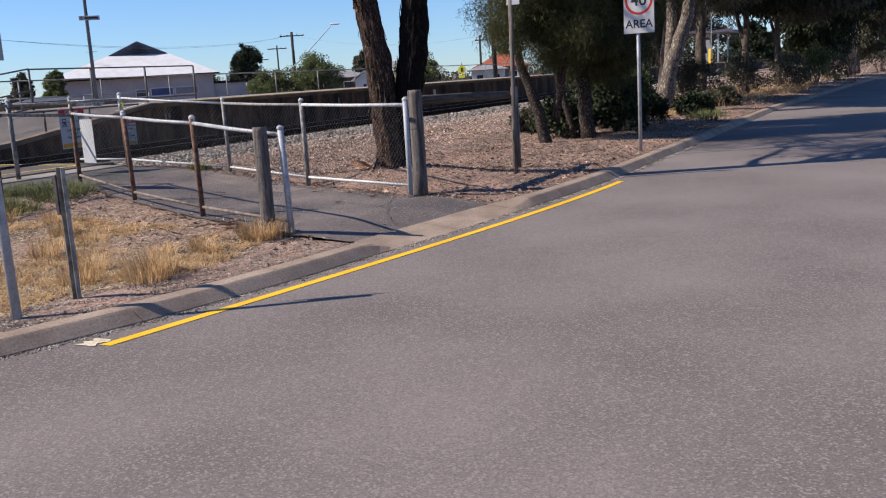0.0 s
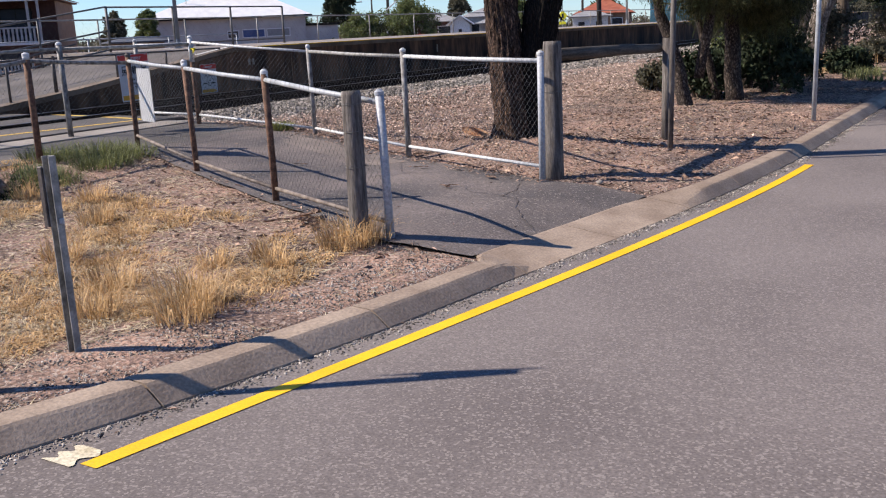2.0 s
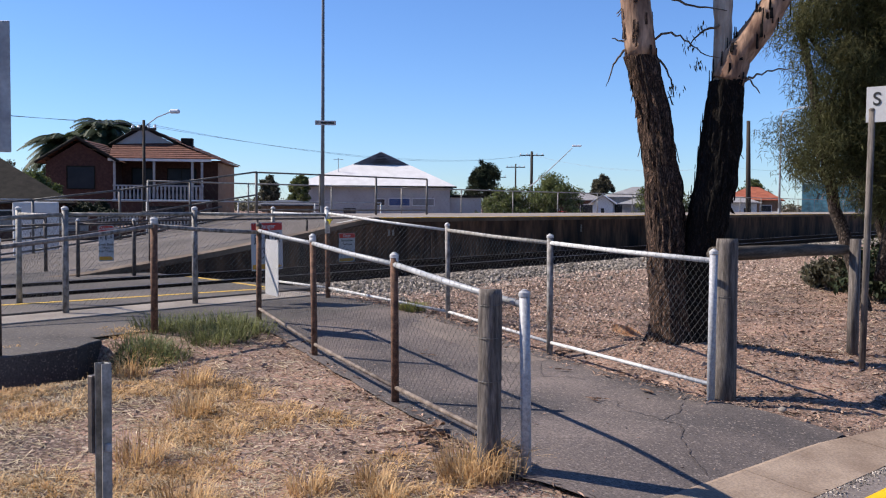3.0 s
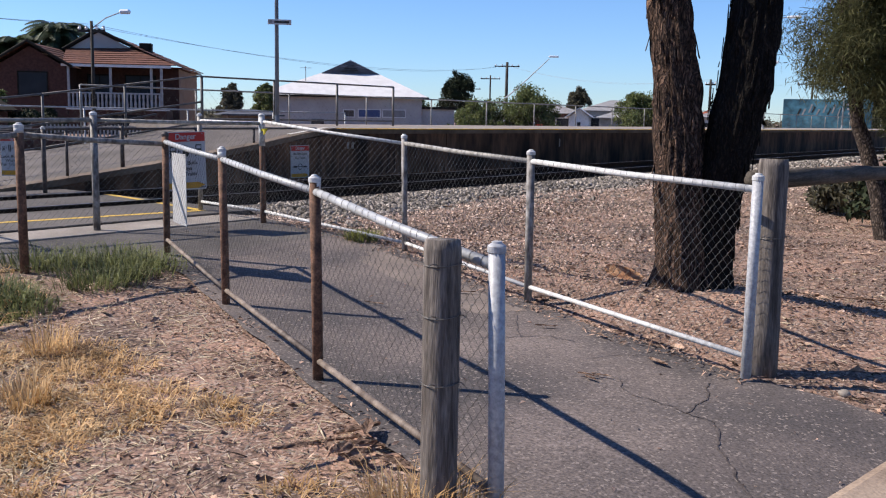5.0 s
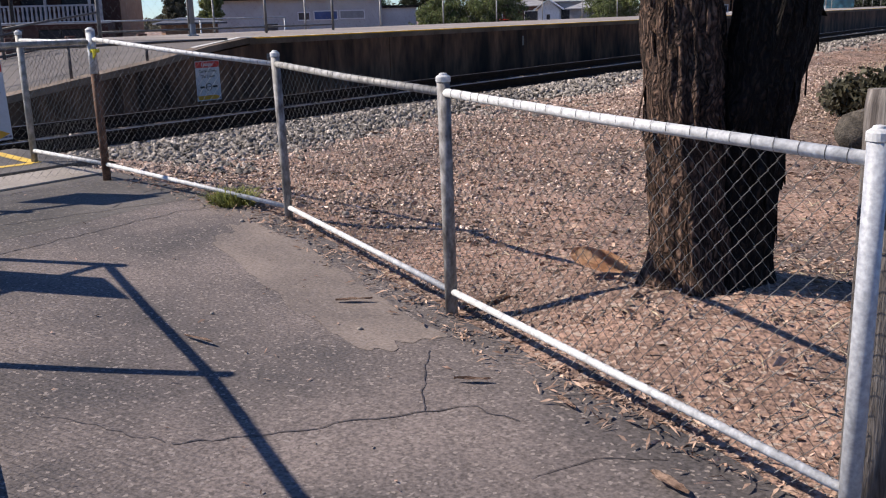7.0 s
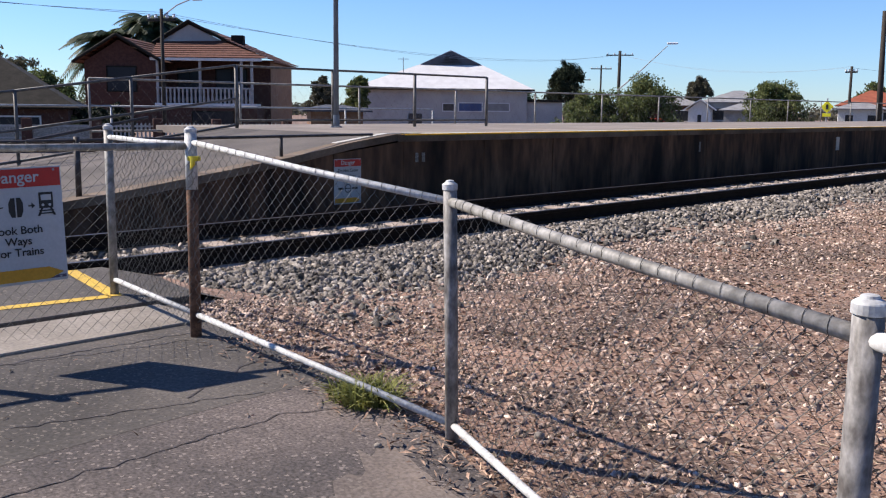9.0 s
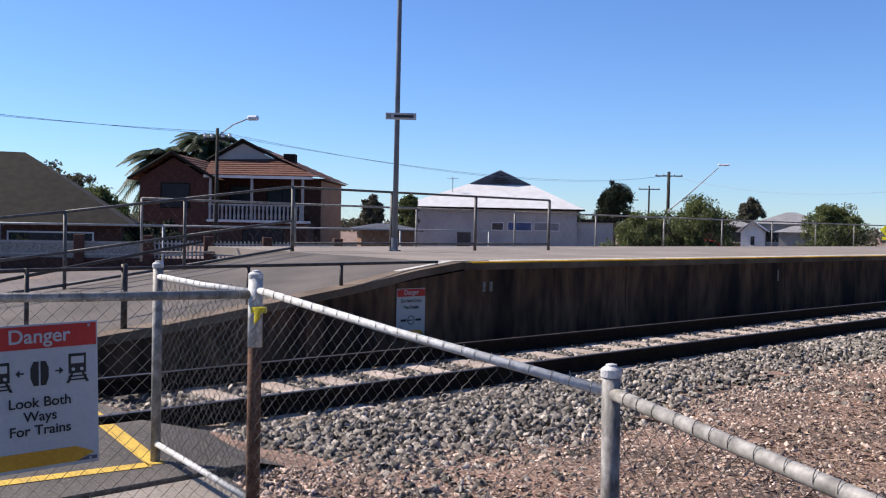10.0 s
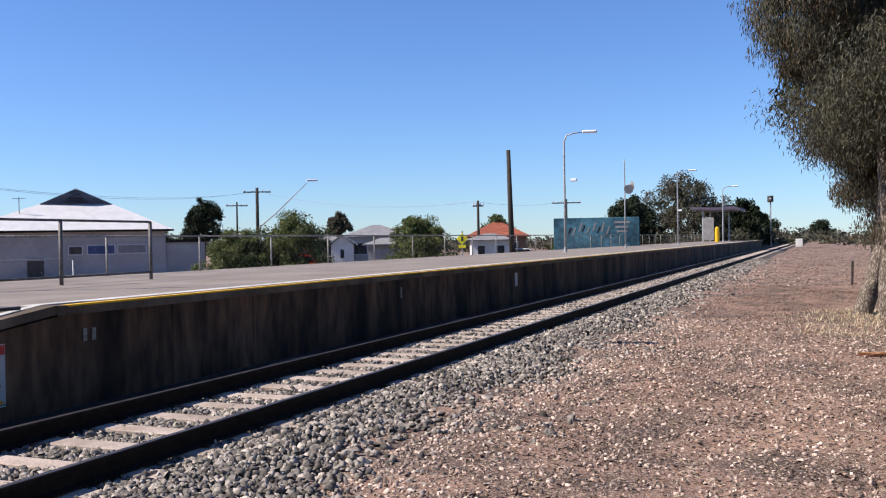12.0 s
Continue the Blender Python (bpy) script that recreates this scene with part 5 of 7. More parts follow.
for y, big in ((12.4, 0), (13.4, 1), (14.9, 0), (16.25, 0)):
    bm = bmesh.new()
    tube(bm, [(EDGE - 0.2, y, deck_z(y) - 0.05), (EDGE - 0.2, y, 1.52 + 0.03 * big)], 0.024 + 0.012 * big, 8)
    part("post", bm, M["dark_steel"], ramp_rail, "", True)
bm = bmesh.new()
tube(bm, [(EDGE - 0.2, 9.5, 1.42), (EDGE - 0.2, 12.4, 1.50), (EDGE - 0.2, 17.9, 1.52)], 0.02, 8)
part("rail", bm, M["dark_steel"], ramp_rail, "", True)
bm = bmesh.new()
tube(bm, [(EDGE - 1.5, 9.0, 1.05), (EDGE - 1.5, 12.5, 1.30), (EDGE - 1.5, 15.0, 1.75)], 0.02, 8)
part("rail", bm, M["dark_steel"], ramp_rail, "", True)


def mast(at, height, label, arm=0.0, turn=0.0, r=0.06, name="light_mast", mat="galv", head=True):
    t = thing(name, at, label, "light pole", "platform lights", turn)
    bm = bmesh.new()
    pts = [(0, 0, 0), (0, 0, height * 0.5), (0, 0, height - 0.3)]
    rad = [r, r * 0.85, r * 0.7]
    if arm:
        pts += [(arm * 0.15, 0, height - 0.02), (arm * 0.5, 0, height + 0.08), (arm, 0, height + 0.12)]
        rad += [r * 0.6, r * 0.5, r * 0.45]
    else:
        pts += [(0, 0, height)]
        rad += [r * 0.65]
    tube(bm, pts, rad, 10)
    part("pole", bm, M[mat], t, "", True)
    bm = bmesh.new()
    lathe(bm, [(r * 2.2, 0), (r * 2.2, 0.02), (r * 1.2, 0.03), (r * 1.15, 0.25)], 12)
    part("base_plate", bm, M[mat], t)
    if arm and head:
        bm = bmesh.new()
        box(bm, (arm + 0.32, 0, height + 0.13), (0.72, 0.24, 0.13), 0.05)
        part("lamp_head", bm, M["lamp_white"], t)
    return t


name_mast = mast((-19.32, 20.60, TOP), 7.3, "tall blue-grey steel mast carrying a station name board", 0.9, 40, r=0.055, mat="mast_grey")
board = thing("name_board", (-19.26, 20.64, 4.06), "white station name board clamped to the mast", "sign", turn=49)
part("panel", boxes(((0, -0.085, 0), (0.58, 0.025, 0.128)), bevel=0.004), M["sign_white"], board)
part("lettering_bar", boxes(((0.055, -0.0995, 0.0), (0.37, 0.004, 0.05))), M["sign_black"], board, "dark unreadable lettering")
part("symbol", boxes(((-0.225, -0.0995, 0), (0.08, 0.004, 0.08))), M["grey_roof"], board)
part("clamp", boxes(((0, -0.03, 0), (0.10, 0.07, 0.04))), M["galv"], board)
mast((-18.62, 54.1, TOP), 5.6, "grey platform light pole with a pale lamp head", 0.9, 12)
lp = mast((-18.3, 89.7, TOP), 6.0, "grey platform light pole with a pale lamp head", 0.9, 10)
mast((-16.6, 110.0, TOP), 5.6, "grey platform light pole with a pale lamp head", 0.9, 8)
for k, (x, y) in enumerate(((-18.35, 54.1), (-18.3, 89.7))):
    cam_box = thing("security_camera", (x + 0.1, y - 0.1, 4.95 - 0.6 * k), "small white security camera on a light pole", "camera")
    bm = bmesh.new()
    box(bm, (0.12, 0, 0), (0.3, 0.14, 0.14), 0.03)
    part("housing", bm, M["lamp_white"], cam_box)
    part("bracket", boxes(((0, 0.03, 0.0), (0.16, 0.05, 0.05))), M["galv"], cam_box)
horn = mast((-18.72, 69.4, TOP), 5.6, "slim pole with horn loudspeakers", 0, 0, 0.05, "speaker_pole")
for z, a in ((3.9, 25), (3.6, -60)):
    bm = bmesh.new()
    lathe(bm, [(0.03, 0), (0.05, 0.12), (0.16, 0.34), (0.30, 0.42)], 12)
    bm.transform(pose(0.1, 0, z, 80, 0, a + 90))
    part("horn", bm, M["grey_roof"], horn)
tp = thing("timber_pole", (-25.6, 67.6, 0.1), "leaning dark timber pole behind the platform", "pole")
bm = bmesh.new()
tube(bm, [(0, 0, -0.2), (-0.1, 0, 4), (-0.18, 0, 7.8)], [0.20, 0.17, 0.13], 10)
part("shaft", bm, M["dark_timber"], tp, "", True)
shelter = thing("platform_shelter", (-18.6, 120, TOP), "small platform shelter with a purple-grey curved roof", "shelter")
bm = bmesh.new()
prism(bm, [(-2.5, 4.05), (-1.2, 3.95), (0.6, 3.9), (2.2, 4.02), (2.9, 3.8), (2.9, 3.5), (2.2, 3.65), (0.6, 3.6), (-2.5, 3.75)], 9.0)
part("roof", bm, M["shelter"], shelter)
for x, y in ((-1.2, 0.6), (1.0, 0.6), (-1.2, 8), (1.0, 8)):
    bm = bmesh.new()
    tube(bm, [(x, y, -0.1), (x, y, 3.7)], 0.09, 8)
    part("column", bm, M["galv"], shelter)
part("screen", boxes(((-0.6, 0.5, 1.5), (1.2, 0.05, 2.6)), bevel=0.01), M["grey_roof"], shelter)
bol = thing("yellow_bollard", (-17.9, 117.0, TOP), "yellow ticket post on the platform", "post")
bm = bmesh.new()
lathe(bm, [(0.24, 0), (0.25, 0.1), (0.24, 1.5), (0.15, 1.65), (0.05, 1.7)], 14)
part("body", bm, M["yellow"], bol)
sig = thing("rail_signal", (-13.9, 150, 0.4), "railway signal mast with a dark round head", "signal")
bm = bmesh.new()
tube(bm, [(0, 0, -0.1), (0, 0, 6.4)], 0.09, 8)
part("mast", bm, M["galv"], sig)
bm = bmesh.new()
lathe(bm, [(0.34, 0), (0.42, 0.12), (0.42, 0.8), (0.34, 0.92)], 14)
bm.transform(pose(0, -0.2, 6.4))
part("head", bm, M["dark_steel"], sig)
bm = bmesh.new()
lathe(bm, [(0.11, 0), (0.11, 0.05)], 14)
bm.transform(pose(0, -0.64, 6.9, 90, 0, 0))
part("lens", bm, M["lamp_white"], sig)
rel = thing("relay_box", (-10.4, 160, 0.38), "white trackside relay box", "cabinet")
bm = bmesh.new()
box(bm, (0, 0, 0.6), (1.0, 0.7, 1.2), 0.03)
part("body", bm, M["white_wall"], rel)
part("door", boxes(((0, -0.36, 0.6), (0.8, 0.02, 1.0)), bevel=0.006), M["white_wall"], rel)
cab = thing("equipment_cabinet", (-21.9, 13.7, 0.1), "white painted electrical cabinet beside the street fence", "cabinet", turn=60)
bm = bmesh.new()
box(bm, (0, 0, 0.87), (1.0, 0.5, 1.7), 0.02)
part("body", bm, M["white_wall"], cab)
for x in (-0.25, 0.25):
    door = part("door", boxes(((x, -0.256, 0.9), (0.46, 0.012, 1.5)), bevel=0.004), M["white_wall"], cab)
    part("handle", boxes(((x - 0.14 * (1 if x > 0 else -1), -0.268, 0.95), (0.02, 0.02, 0.12))), M["dark_steel"], door)
cab2 = thing("equipment_cabinet", (-19.6, 11.2, 0.15), "small white cabinet near the crossing", "cabinet", turn=60)
bm = bmesh.new()
box(bm, (0, 0, 0.6), (0.5, 0.4, 1.1), 0.02)
part("body", bm, M["white_wall"], cab2)
part("door", boxes(((0, -0.206, 0.62), (0.42, 0.012, 0.95)), bevel=0.004), M["white_wall"], cab2)


# ---- houses ----
def slab(bm, quad, thick=0.08):
    """A roof plane with thickness."""
    q = [Vector(p) for p in quad]
    n = (q[1] - q[0]).cross(q[2] - q[0]).normalized()
    if n.z < 0:
        n = -n
    a = [bm.verts.new(p) for p in q]
    b = [bm.verts.new(p - n * thick) for p in q]
    bm.faces.new(a)
    bm.faces.new(b[::-1])
    for i in range(len(q)):
        bm.faces.new((a[i], b[i], b[(i + 1) % len(q)], a[(i + 1) % len(q)]))
    bmesh.ops.recalc_face_normals(bm, faces=bm.faces)


def tile_rows(parent, a, b, c, d, rows, mat):
    """Courses of tiles on a roof plane a-b (eave) to d-c (ridge), each course a step proud of the one above."""
    a, b, c, d = (Vector(p) for p in (a, b, c, d))
    for i in range(rows):
        t0, t1 = i / rows, (i + 1) / rows
        bm = bmesh.new()
        p, q = a.lerp(d, t0), b.lerp(c, t0)
        r, s = b.lerp(c, t1), a.lerp(d, t1)
        n = (b - a).cross(d - a).normalized()
        n = n if n.z > 0 else -n
        v = [bm.verts.new(x) for x in (p + n * 0.05, q + n * 0.05, r + n * 0.02, s + n * 0.02)]
        w = [bm.verts.new(x) for x in (p, q)]
        bm.faces.new(v)
        bm.faces.new((v[0], w[0], w[1], v[1]))
        part("tile_course", bm, mat, parent)


def window(parent, u0, u1, z0, z1, y, mat="window", frame="white_wall", depth=0.06, bars=0):
    w = part("window", boxes((((u0 + u1) / 2, y - 0.012, (z0 + z1) / 2), (u1 - u0, 0.02, z1 - z0))), M[mat], parent)
    bm = bmesh.new()
    t = 0.06
    for c, s in ((((u0 + u1) / 2, y - depth / 2, z1), (u1 - u0 + t, depth, t)), (((u0 + u1) / 2, y - depth / 2, z0), (u1 - u0 + t, depth, t)), ((u0, y - depth / 2, (z0 + z1) / 2), (t, depth, z1 - z0)), ((u1, y - depth / 2, (z0 + z1) / 2), (t, depth, z1 - z0))):
        box(bm, c, s)
    for i in range(bars):
        box(bm, (u0 + (u1 - u0) * (i + 1) / (bars + 1), y - 0.03, (z0 + z1) / 2), (0.04, 0.03, z1 - z0))
    part("frame", bm, M[frame], w)
    return w


def brick_house():
    h = thing("brick_house", (-65.73, 44.90, -0.68), "two-storey red brick house with terracotta roof and white balcony", "house", turn=44.8, size=1.33)
    # left wing with its own gable
    bm = bmesh.new()
    prism(bm, [(-5.3, -0.2), (-1.5, -0.2), (-1.5, 4.15), (-3.45, 5.30), (-5.3, 4.15)], 5.5, Matrix.Translation((0, -0.9, 0)))
    part("wall", bm, M["brick"], h)
    part("wall", boxes(((1.35, 5.0, 2.05), (5.7, 7.6, 4.5))), M["brick"], h)
    part("wall", boxes(((1.2, 0.1, 0.85), (5.3, 2.2, 2.1))), M["brick"], h)
    part("side_wall", boxes(((4.215, 5.0, 2.05), (0.03, 7.6, 4.5))), M["tan_wall"], h, "tan brick side wall")
    r = part("roof", boxes(((1.2, 4.9, 4.36), (6.6, 8.2, 0.08))), M["tile"], h)
    for a, b, c, d in (((-5.75, -1.25, 4.05), (-5.75, 4.8, 4.05), (-3.45, 4.8, 5.50), (-3.45, -1.25, 5.50)), ((-1.15, -1.25, 4.15), (-1.15, 4.8, 4.15), (-3.45, 4.8, 5.50), (-3.45, -1.25, 5.50))):
        tile_rows(r, a, b, c, d, 8, M["tile"])
    # front slope under the gablet, hips and the rear roof
    tile_rows(r, (-1.7, -1.15, 4.40), (4.45, -1.15, 4.40), (1.55, 1.6, 5.50), (-2.1, 1.6, 5.40), 8, M["tile"])
    tile_rows(r, (4.45, -1.15, 4.40), (4.6, 9.2, 4.40), (0.3, 7.0, 6.2), (1.0, 1.6, 5.8), 9, M["tile"])
    bm = bmesh.new()
    slab(bm, [(-2.2, 1.3, 5.3), (-0.3, 1.3, 6.45), (-0.3, 8, 6.45), (-2.6, 8, 5.0)])
    slab(bm, [(2.2, 1.3, 5.25), (-0.3, 1.3, 6.45), (-0.3, 8, 6.45), (3.2, 8, 4.9)])
    part("upper_roof", bm, M["dark_roof"], r, "dark gable roof behind")
    bm = bmesh.new()
    prism(bm, [(-2.0, 5.35), (1.75, 5.35), (-0.3, 6.32)], 0.12, Matrix.Translation((0, 1.45, 0)))
    part("gablet", bm, M["render"], r, "pale gable infill")
    for a, b in (((-5.8, -1.3, 4.1), (-3.45, -1.3, 5.56)), ((-1.1, -1.3, 4.2), (-3.45, -1.3, 5.56)), ((-2.25, 1.25, 5.32), (-0.3, 1.25, 6.5)), ((2.3, 1.25, 5.22), (-0.3, 1.25, 6.5))):
        bm = bmesh.new()
        tube(bm, [a, b], 0.08, 6)
        part("barge_board", bm, M["dark_roof"], r)
    bm = bmesh.new()
    box(bm, (2.0, 3.4, 5.55), (0.7, 0.6, 0.7), 0.03)
    part("chimney", bm, M["dark_roof"], h)
    window(h, -4.1, -2.55, 2.6, 3.9, -0.91, frame="dark_roof")
    # balcony
    balcony = part("balcony", boxes(((1.15, -0.5, 1.95), (5.4, 1.3, 0.14)), bevel=0.02), M["white_wall"], h)
    for x in (-1.4, 0.85, 3.05, 3.6):
        part("column", boxes(((x, -1.0, 3.2), (0.13, 0.13, 2.4)), bevel=0.01), M["picket"], balcony)
    part("handrail", boxes(((1.1, -1.05, 2.82), (5.2, 0.09, 0.09)), bevel=0.01), M["picket"], balcony)
    for i in range(23):
        bm = bmesh.new()
        lathe(bm, [(0.05, 2.02), (0.075, 2.2), (0.045, 2.5), (0.07, 2.65), (0.05, 2.80)], 6, (-1.4 + 4.9 * i / 22, -1.05, 0))
        part("baluster", bm, M["picket"], balcony)
    part("fascia", boxes(((1.2, -1.1, 4.33), (5.9, 0.08, 0.16))), M["white_wall"], h)
    window(h, -0.9, 0.4, 2.1, 3.9, 1.19, frame="dark_roof", bars=1)
    window(h, 1.2, 2.9, 2.1, 3.9, 1.19, frame="dark_roof", bars=1)
    window(h, 0.4, 2.6, 0.3, 1.6, -1.01, frame="dark_roof", bars=1)
    return h


brick_house()


def white_hall():
    h = thing("white_hall", (-53.7, 60.48, -0.41), "cream rendered hall with a white iron hip roof", "building", turn=43.0, size=1.2)
    part("wall", boxes(((-1.1, 5.2, 1.45), (10.8, 10.4, 3.2))), M["render"], h)
    r = part("roof", boxes(((-1.0, 5.2, 3.06), (11.4, 11.0, 0.06))), M["white_roof"], h)
    e0, e1, z0 = -6.75, 4.75, 3.1
    g0, g1, zg = -2.6, 1.5, 4.74
    bm = bmesh.new()
    slab(bm, [(e0, -0.35, z0), (e1, -0.35, z0), (g1, 3.4, zg), (g0, 3.4, zg)])
    slab(bm, [(e1, -0.35, z0), (e1, 10.8, z0), (-0.55, 7.5, 5.68), (-0.55, 3.3, 5.68), (g1, 3.4, zg)])
    slab(bm, [(e0, -0.35, z0), (g0, 3.4, zg), (-0.55, 3.3, 5.68), (-0.55, 7.5, 5.68), (e0, 10.8, z0)])
    part("roof_sheet", bm, M["white_roof"], r)
    bm = bmesh.new()
    prism(bm, [(g0 + 0.05, zg), (g1 - 0.05, zg), (-0.55, 5.64)], 0.15, Matrix.Translation((0, 3.3, 0)))
    gab = part("gablet", bm, M["gable"], r, "dark grey louvred gable")
    for i in range(5):
        z = zg + 0.12 + 0.11 * i
        part("louvre", boxes(((-0.55, 3.27, z), (1.3 - 0.2 * i, 0.05, 0.03))), M["dark_roof"], gab)
    part("gutter", boxes(((-1.0, -0.40, 3.06), (11.5, 0.12, 0.12)), bevel=0.02), M["dark_roof"], h)
    window(h, -0.98, -0.25, 1.72, 2.2, -0.01, "dark_steel")
    window(h, 0.02, 1.5, 1.72, 2.25, -0.01, "blue_panel")
    window(h, 1.65, 3.2, 1.75, 2.25, -0.01, "grey_roof")
    door = part("door", boxes(((-2.7, -0.02, 0.75), (0.85, 0.05, 1.6)), bevel=0.01), M["dark_steel"], h)
    part("handle", boxes(((-2.4, -0.06, 0.75), (0.05, 0.04, 0.12))), M["galv"], door)
    annex = part("annex", boxes(((5.4, 3.0, 1.1), (2.3, 5.5, 2.5))), M["render"], h)
    part("annex_roof", boxes(((5.4, 3.0, 2.42), (2.6, 5.8, 0.16))), M["dark_roof"], annex)
    bm = bmesh.new()
    tube(bm, [(-3.6, 2.0, 3.4), (-3.6, 2.0, 5.1)], 0.025, 5)
    box(bm, (-3.6, 2.0, 5.0), (0.7, 0.03, 0.03))
    part("aerial", bm, M["galv"], h)


white_hall()


def plain_house(at, turn, w, d, wall_h, roof_h, wall, roof, label, gable=False, base=0.0, windows=2):
    h = thing("house", at, label, "house", "far houses", turn)
    part("wall", boxes(((0, d / 2, wall_h / 2 + base), (w, d, wall_h))), M[wall], h)
    bm = bmesh.new()
    e, z0, z1 = 0.4, base + wall_h, base + wall_h + roof_h
    x0, x1, y0, y1 = -w / 2 - e, w / 2 + e, -e, d + e
    if gable:
        slab(bm, [(x0, y0, z0), (0, y0, z1), (0, y1, z1), (x0, y1, z0)])
        slab(bm, [(x1, y0, z0), (0, y0, z1), (0, y1, z1), (x1, y1, z0)])
        g = bmesh.new()
        prism(g, [(-w / 2, z0), (w / 2, z0), (0, z1 - 0.1)], 0.2, Matrix.Translation((0, 0.01, 0)))
        part("gable", g, M[wall], h)
    else:
        k = min(w, d) / 2
        a, b = (x0 + k, d / 2, z1), (x1 - k, d / 2, z1)
        slab(bm, [(x0, y0, z0), (x1, y0, z0), b, a])
        slab(bm, [(x0, y1, z0), (x1, y1, z0), b, a])
        slab(bm, [(x0, y0, z0), (x0, y1, z0), a])
        slab(bm, [(x1, y0, z0), (x1, y1, z0), b])
    part("roof", bm, M[roof], h)
    for i in range(windows):
        x = -w / 2 + w * (i + 0.5) / windows
        window(h, x - w * 0.10, x + w * 0.10, base + wall_h * 0.4, base + wall_h * 0.8, -0.01)
    return h


plain_house((-44.0, 18.0, 0.0), 70.7 - 8, 15.0, 9, 1.75, 2.9, "brick", "dark_roof", "low house with a large dark tiled roof beyond the street", windows=3)
plain_house((-50.5, 84.0, 0.0), 27, 7.0, 8, 2.4, 1.0, "brick", "grey_roof", "brick house with a grey roof")
plain_house((-44.6, 86.8, 0.0), 27, 6.0, 9, 2.7, 1.1, "render", "grey_roof", "house with a grey tiled roof")
plain_house((-45.6, 82.0, 0.0), 27, 1.9, 4, 2.0, 0.9, "white_wall", "white_roof", "small white gabled porch", True, windows=1)
plain_house((-34.5, 91.0, 0.0), 19, 5.2, 7, 2.5, 1.35, "tan_wall", "tile_orange", "house with an orange tiled hip roof")
plain_house((-31.0, 79.0, 0.0), 22, 3.0, 5, 2.2, 0.5, "white_wall", "grey_roof", "small white shed with a low roof")
plain_house((-38.2, 75.0, 0.0), 22, 2.6, 4, 2.0, 0.5, "grey_roof", "grey_roof", "grey shed beyond the fence", windows=0)
plain_house((-38.6, 36.4, 0.0), 55, 2.4, 4, 1.75, 0.25, "tan_wall", "gable", "grey carport with a flat roof", windows=0)

container = thing("mural_container", (-23.8, 83.7, 0.2), "container-like building with a blue and white mural", "building", turn=12.6)
bm = bmesh.new()
box(bm, (0, 1.3, 1.8), (6.7, 2.6, 3.6), 0.03)
part("body", bm, M["mural_blue"], container)
r = random.Random(4)
for i in range(9):
    u = -2.1 + i * 0.36 + r.uniform(-0.1, 0.1)
    bm, zz, hh = bmesh.new(), 2.75 + r.uniform(-0.2, 0.2), r.uniform(0.4, 0.8)
    prism(bm, [(u - 0.1, zz - hh / 2), (u + 0.02, zz - hh / 2), (u + 0.24, zz + hh * 0.4), (u + 0.12, zz + hh / 2)], 0.01, Matrix.Translation((0, -0.012, 0)))
    part("mural_shape", bm, M["grey_roof"] if i % 3 else M["sign_black"], container, "painted pale mural patch")
for i in range(3):
    part("lettering_bar", boxes(((2.0, -0.012, 3.2 - 0.36 * i), (1.2 - 0.2 * i, 0.01, 0.16))), M["grey_roof"], container, "pale unreadable mural lettering")


# ---- street: picket fence, poles, wires, cars ----
pf = thing("picket_fence", (-38.56, 25.16, 0.1), "white picket fence with brick piers before the houses", "fence", turn=64.2)
for u in (-8.6, -5.6, -2.7, -0.3, 1.9, 4.1, 6.85):
    bm = bmesh.new()
    box(bm, (u, 0, 0.62), (0.36, 0.36, 1.3), 0.02)
    part("pier", bm, M["brick"], pf)
part("base_wall", boxes(((-0.9, 0.05, 0.14), (16, 0.2, 0.55))), M["brick"], pf)
for z in (0.55, 0.98):
    part("rail", boxes(((-0.9, 0.03, z), (16, 0.04, 0.06))), M["picket"], pf)
part("infill_panel", boxes(((-4.5, 0.04, 0.72), (8.2, 0.05, 0.62))), M["dull_galv"], pf, "plain grey fence panel")
first = None
for i in range(56, 108):
    u = -8.9 + 0.15 * i
    if first is None:
        bm = bmesh.new()
        prism(bm, [(-0.035, 0.42), (0.035, 0.42), (0.035, 1.06), (0, 1.12), (-0.035, 1.06)], 0.02)
        first = part("picket", bm, M["picket"], pf)
        first.location = (u, 0, 0)
    else:
        ob = new("picket", first.data)
        ob.parent = pf
        ob.location = (u, 0, 0)


def power_pole(at, h, arm, turn, label, arms=1, r=0.13, mat="dark_timber"):
    t = thing("power_pole", at, label, "power pole", "power poles", turn)
    bm = bmesh.new()
    tube(bm, [(0, 0, -0.2), (0, 0, h)], [r, r * 0.75], 10)
    part("pole", bm, M[mat], t, "", True)
    for i in range(arms):
        a = part("crossarm", boxes(((0, 0, h - 0.45 - 0.8 * i), (arm, 0.1, 0.12)), bevel=0.01), M["dark_timber"], t)
        for k in (-0.45, -0.2, 0.2, 0.45):
            bm = bmesh.new()
            lathe(bm, [(0.05, 0), (0.08, 0.07), (0.05, 0.12), (0.06, 0.18)], 8, (arm * k, 0, h - 0.40 - 0.8 * i))
            part("insulator", bm, M["lamp_white"], a)
    return t


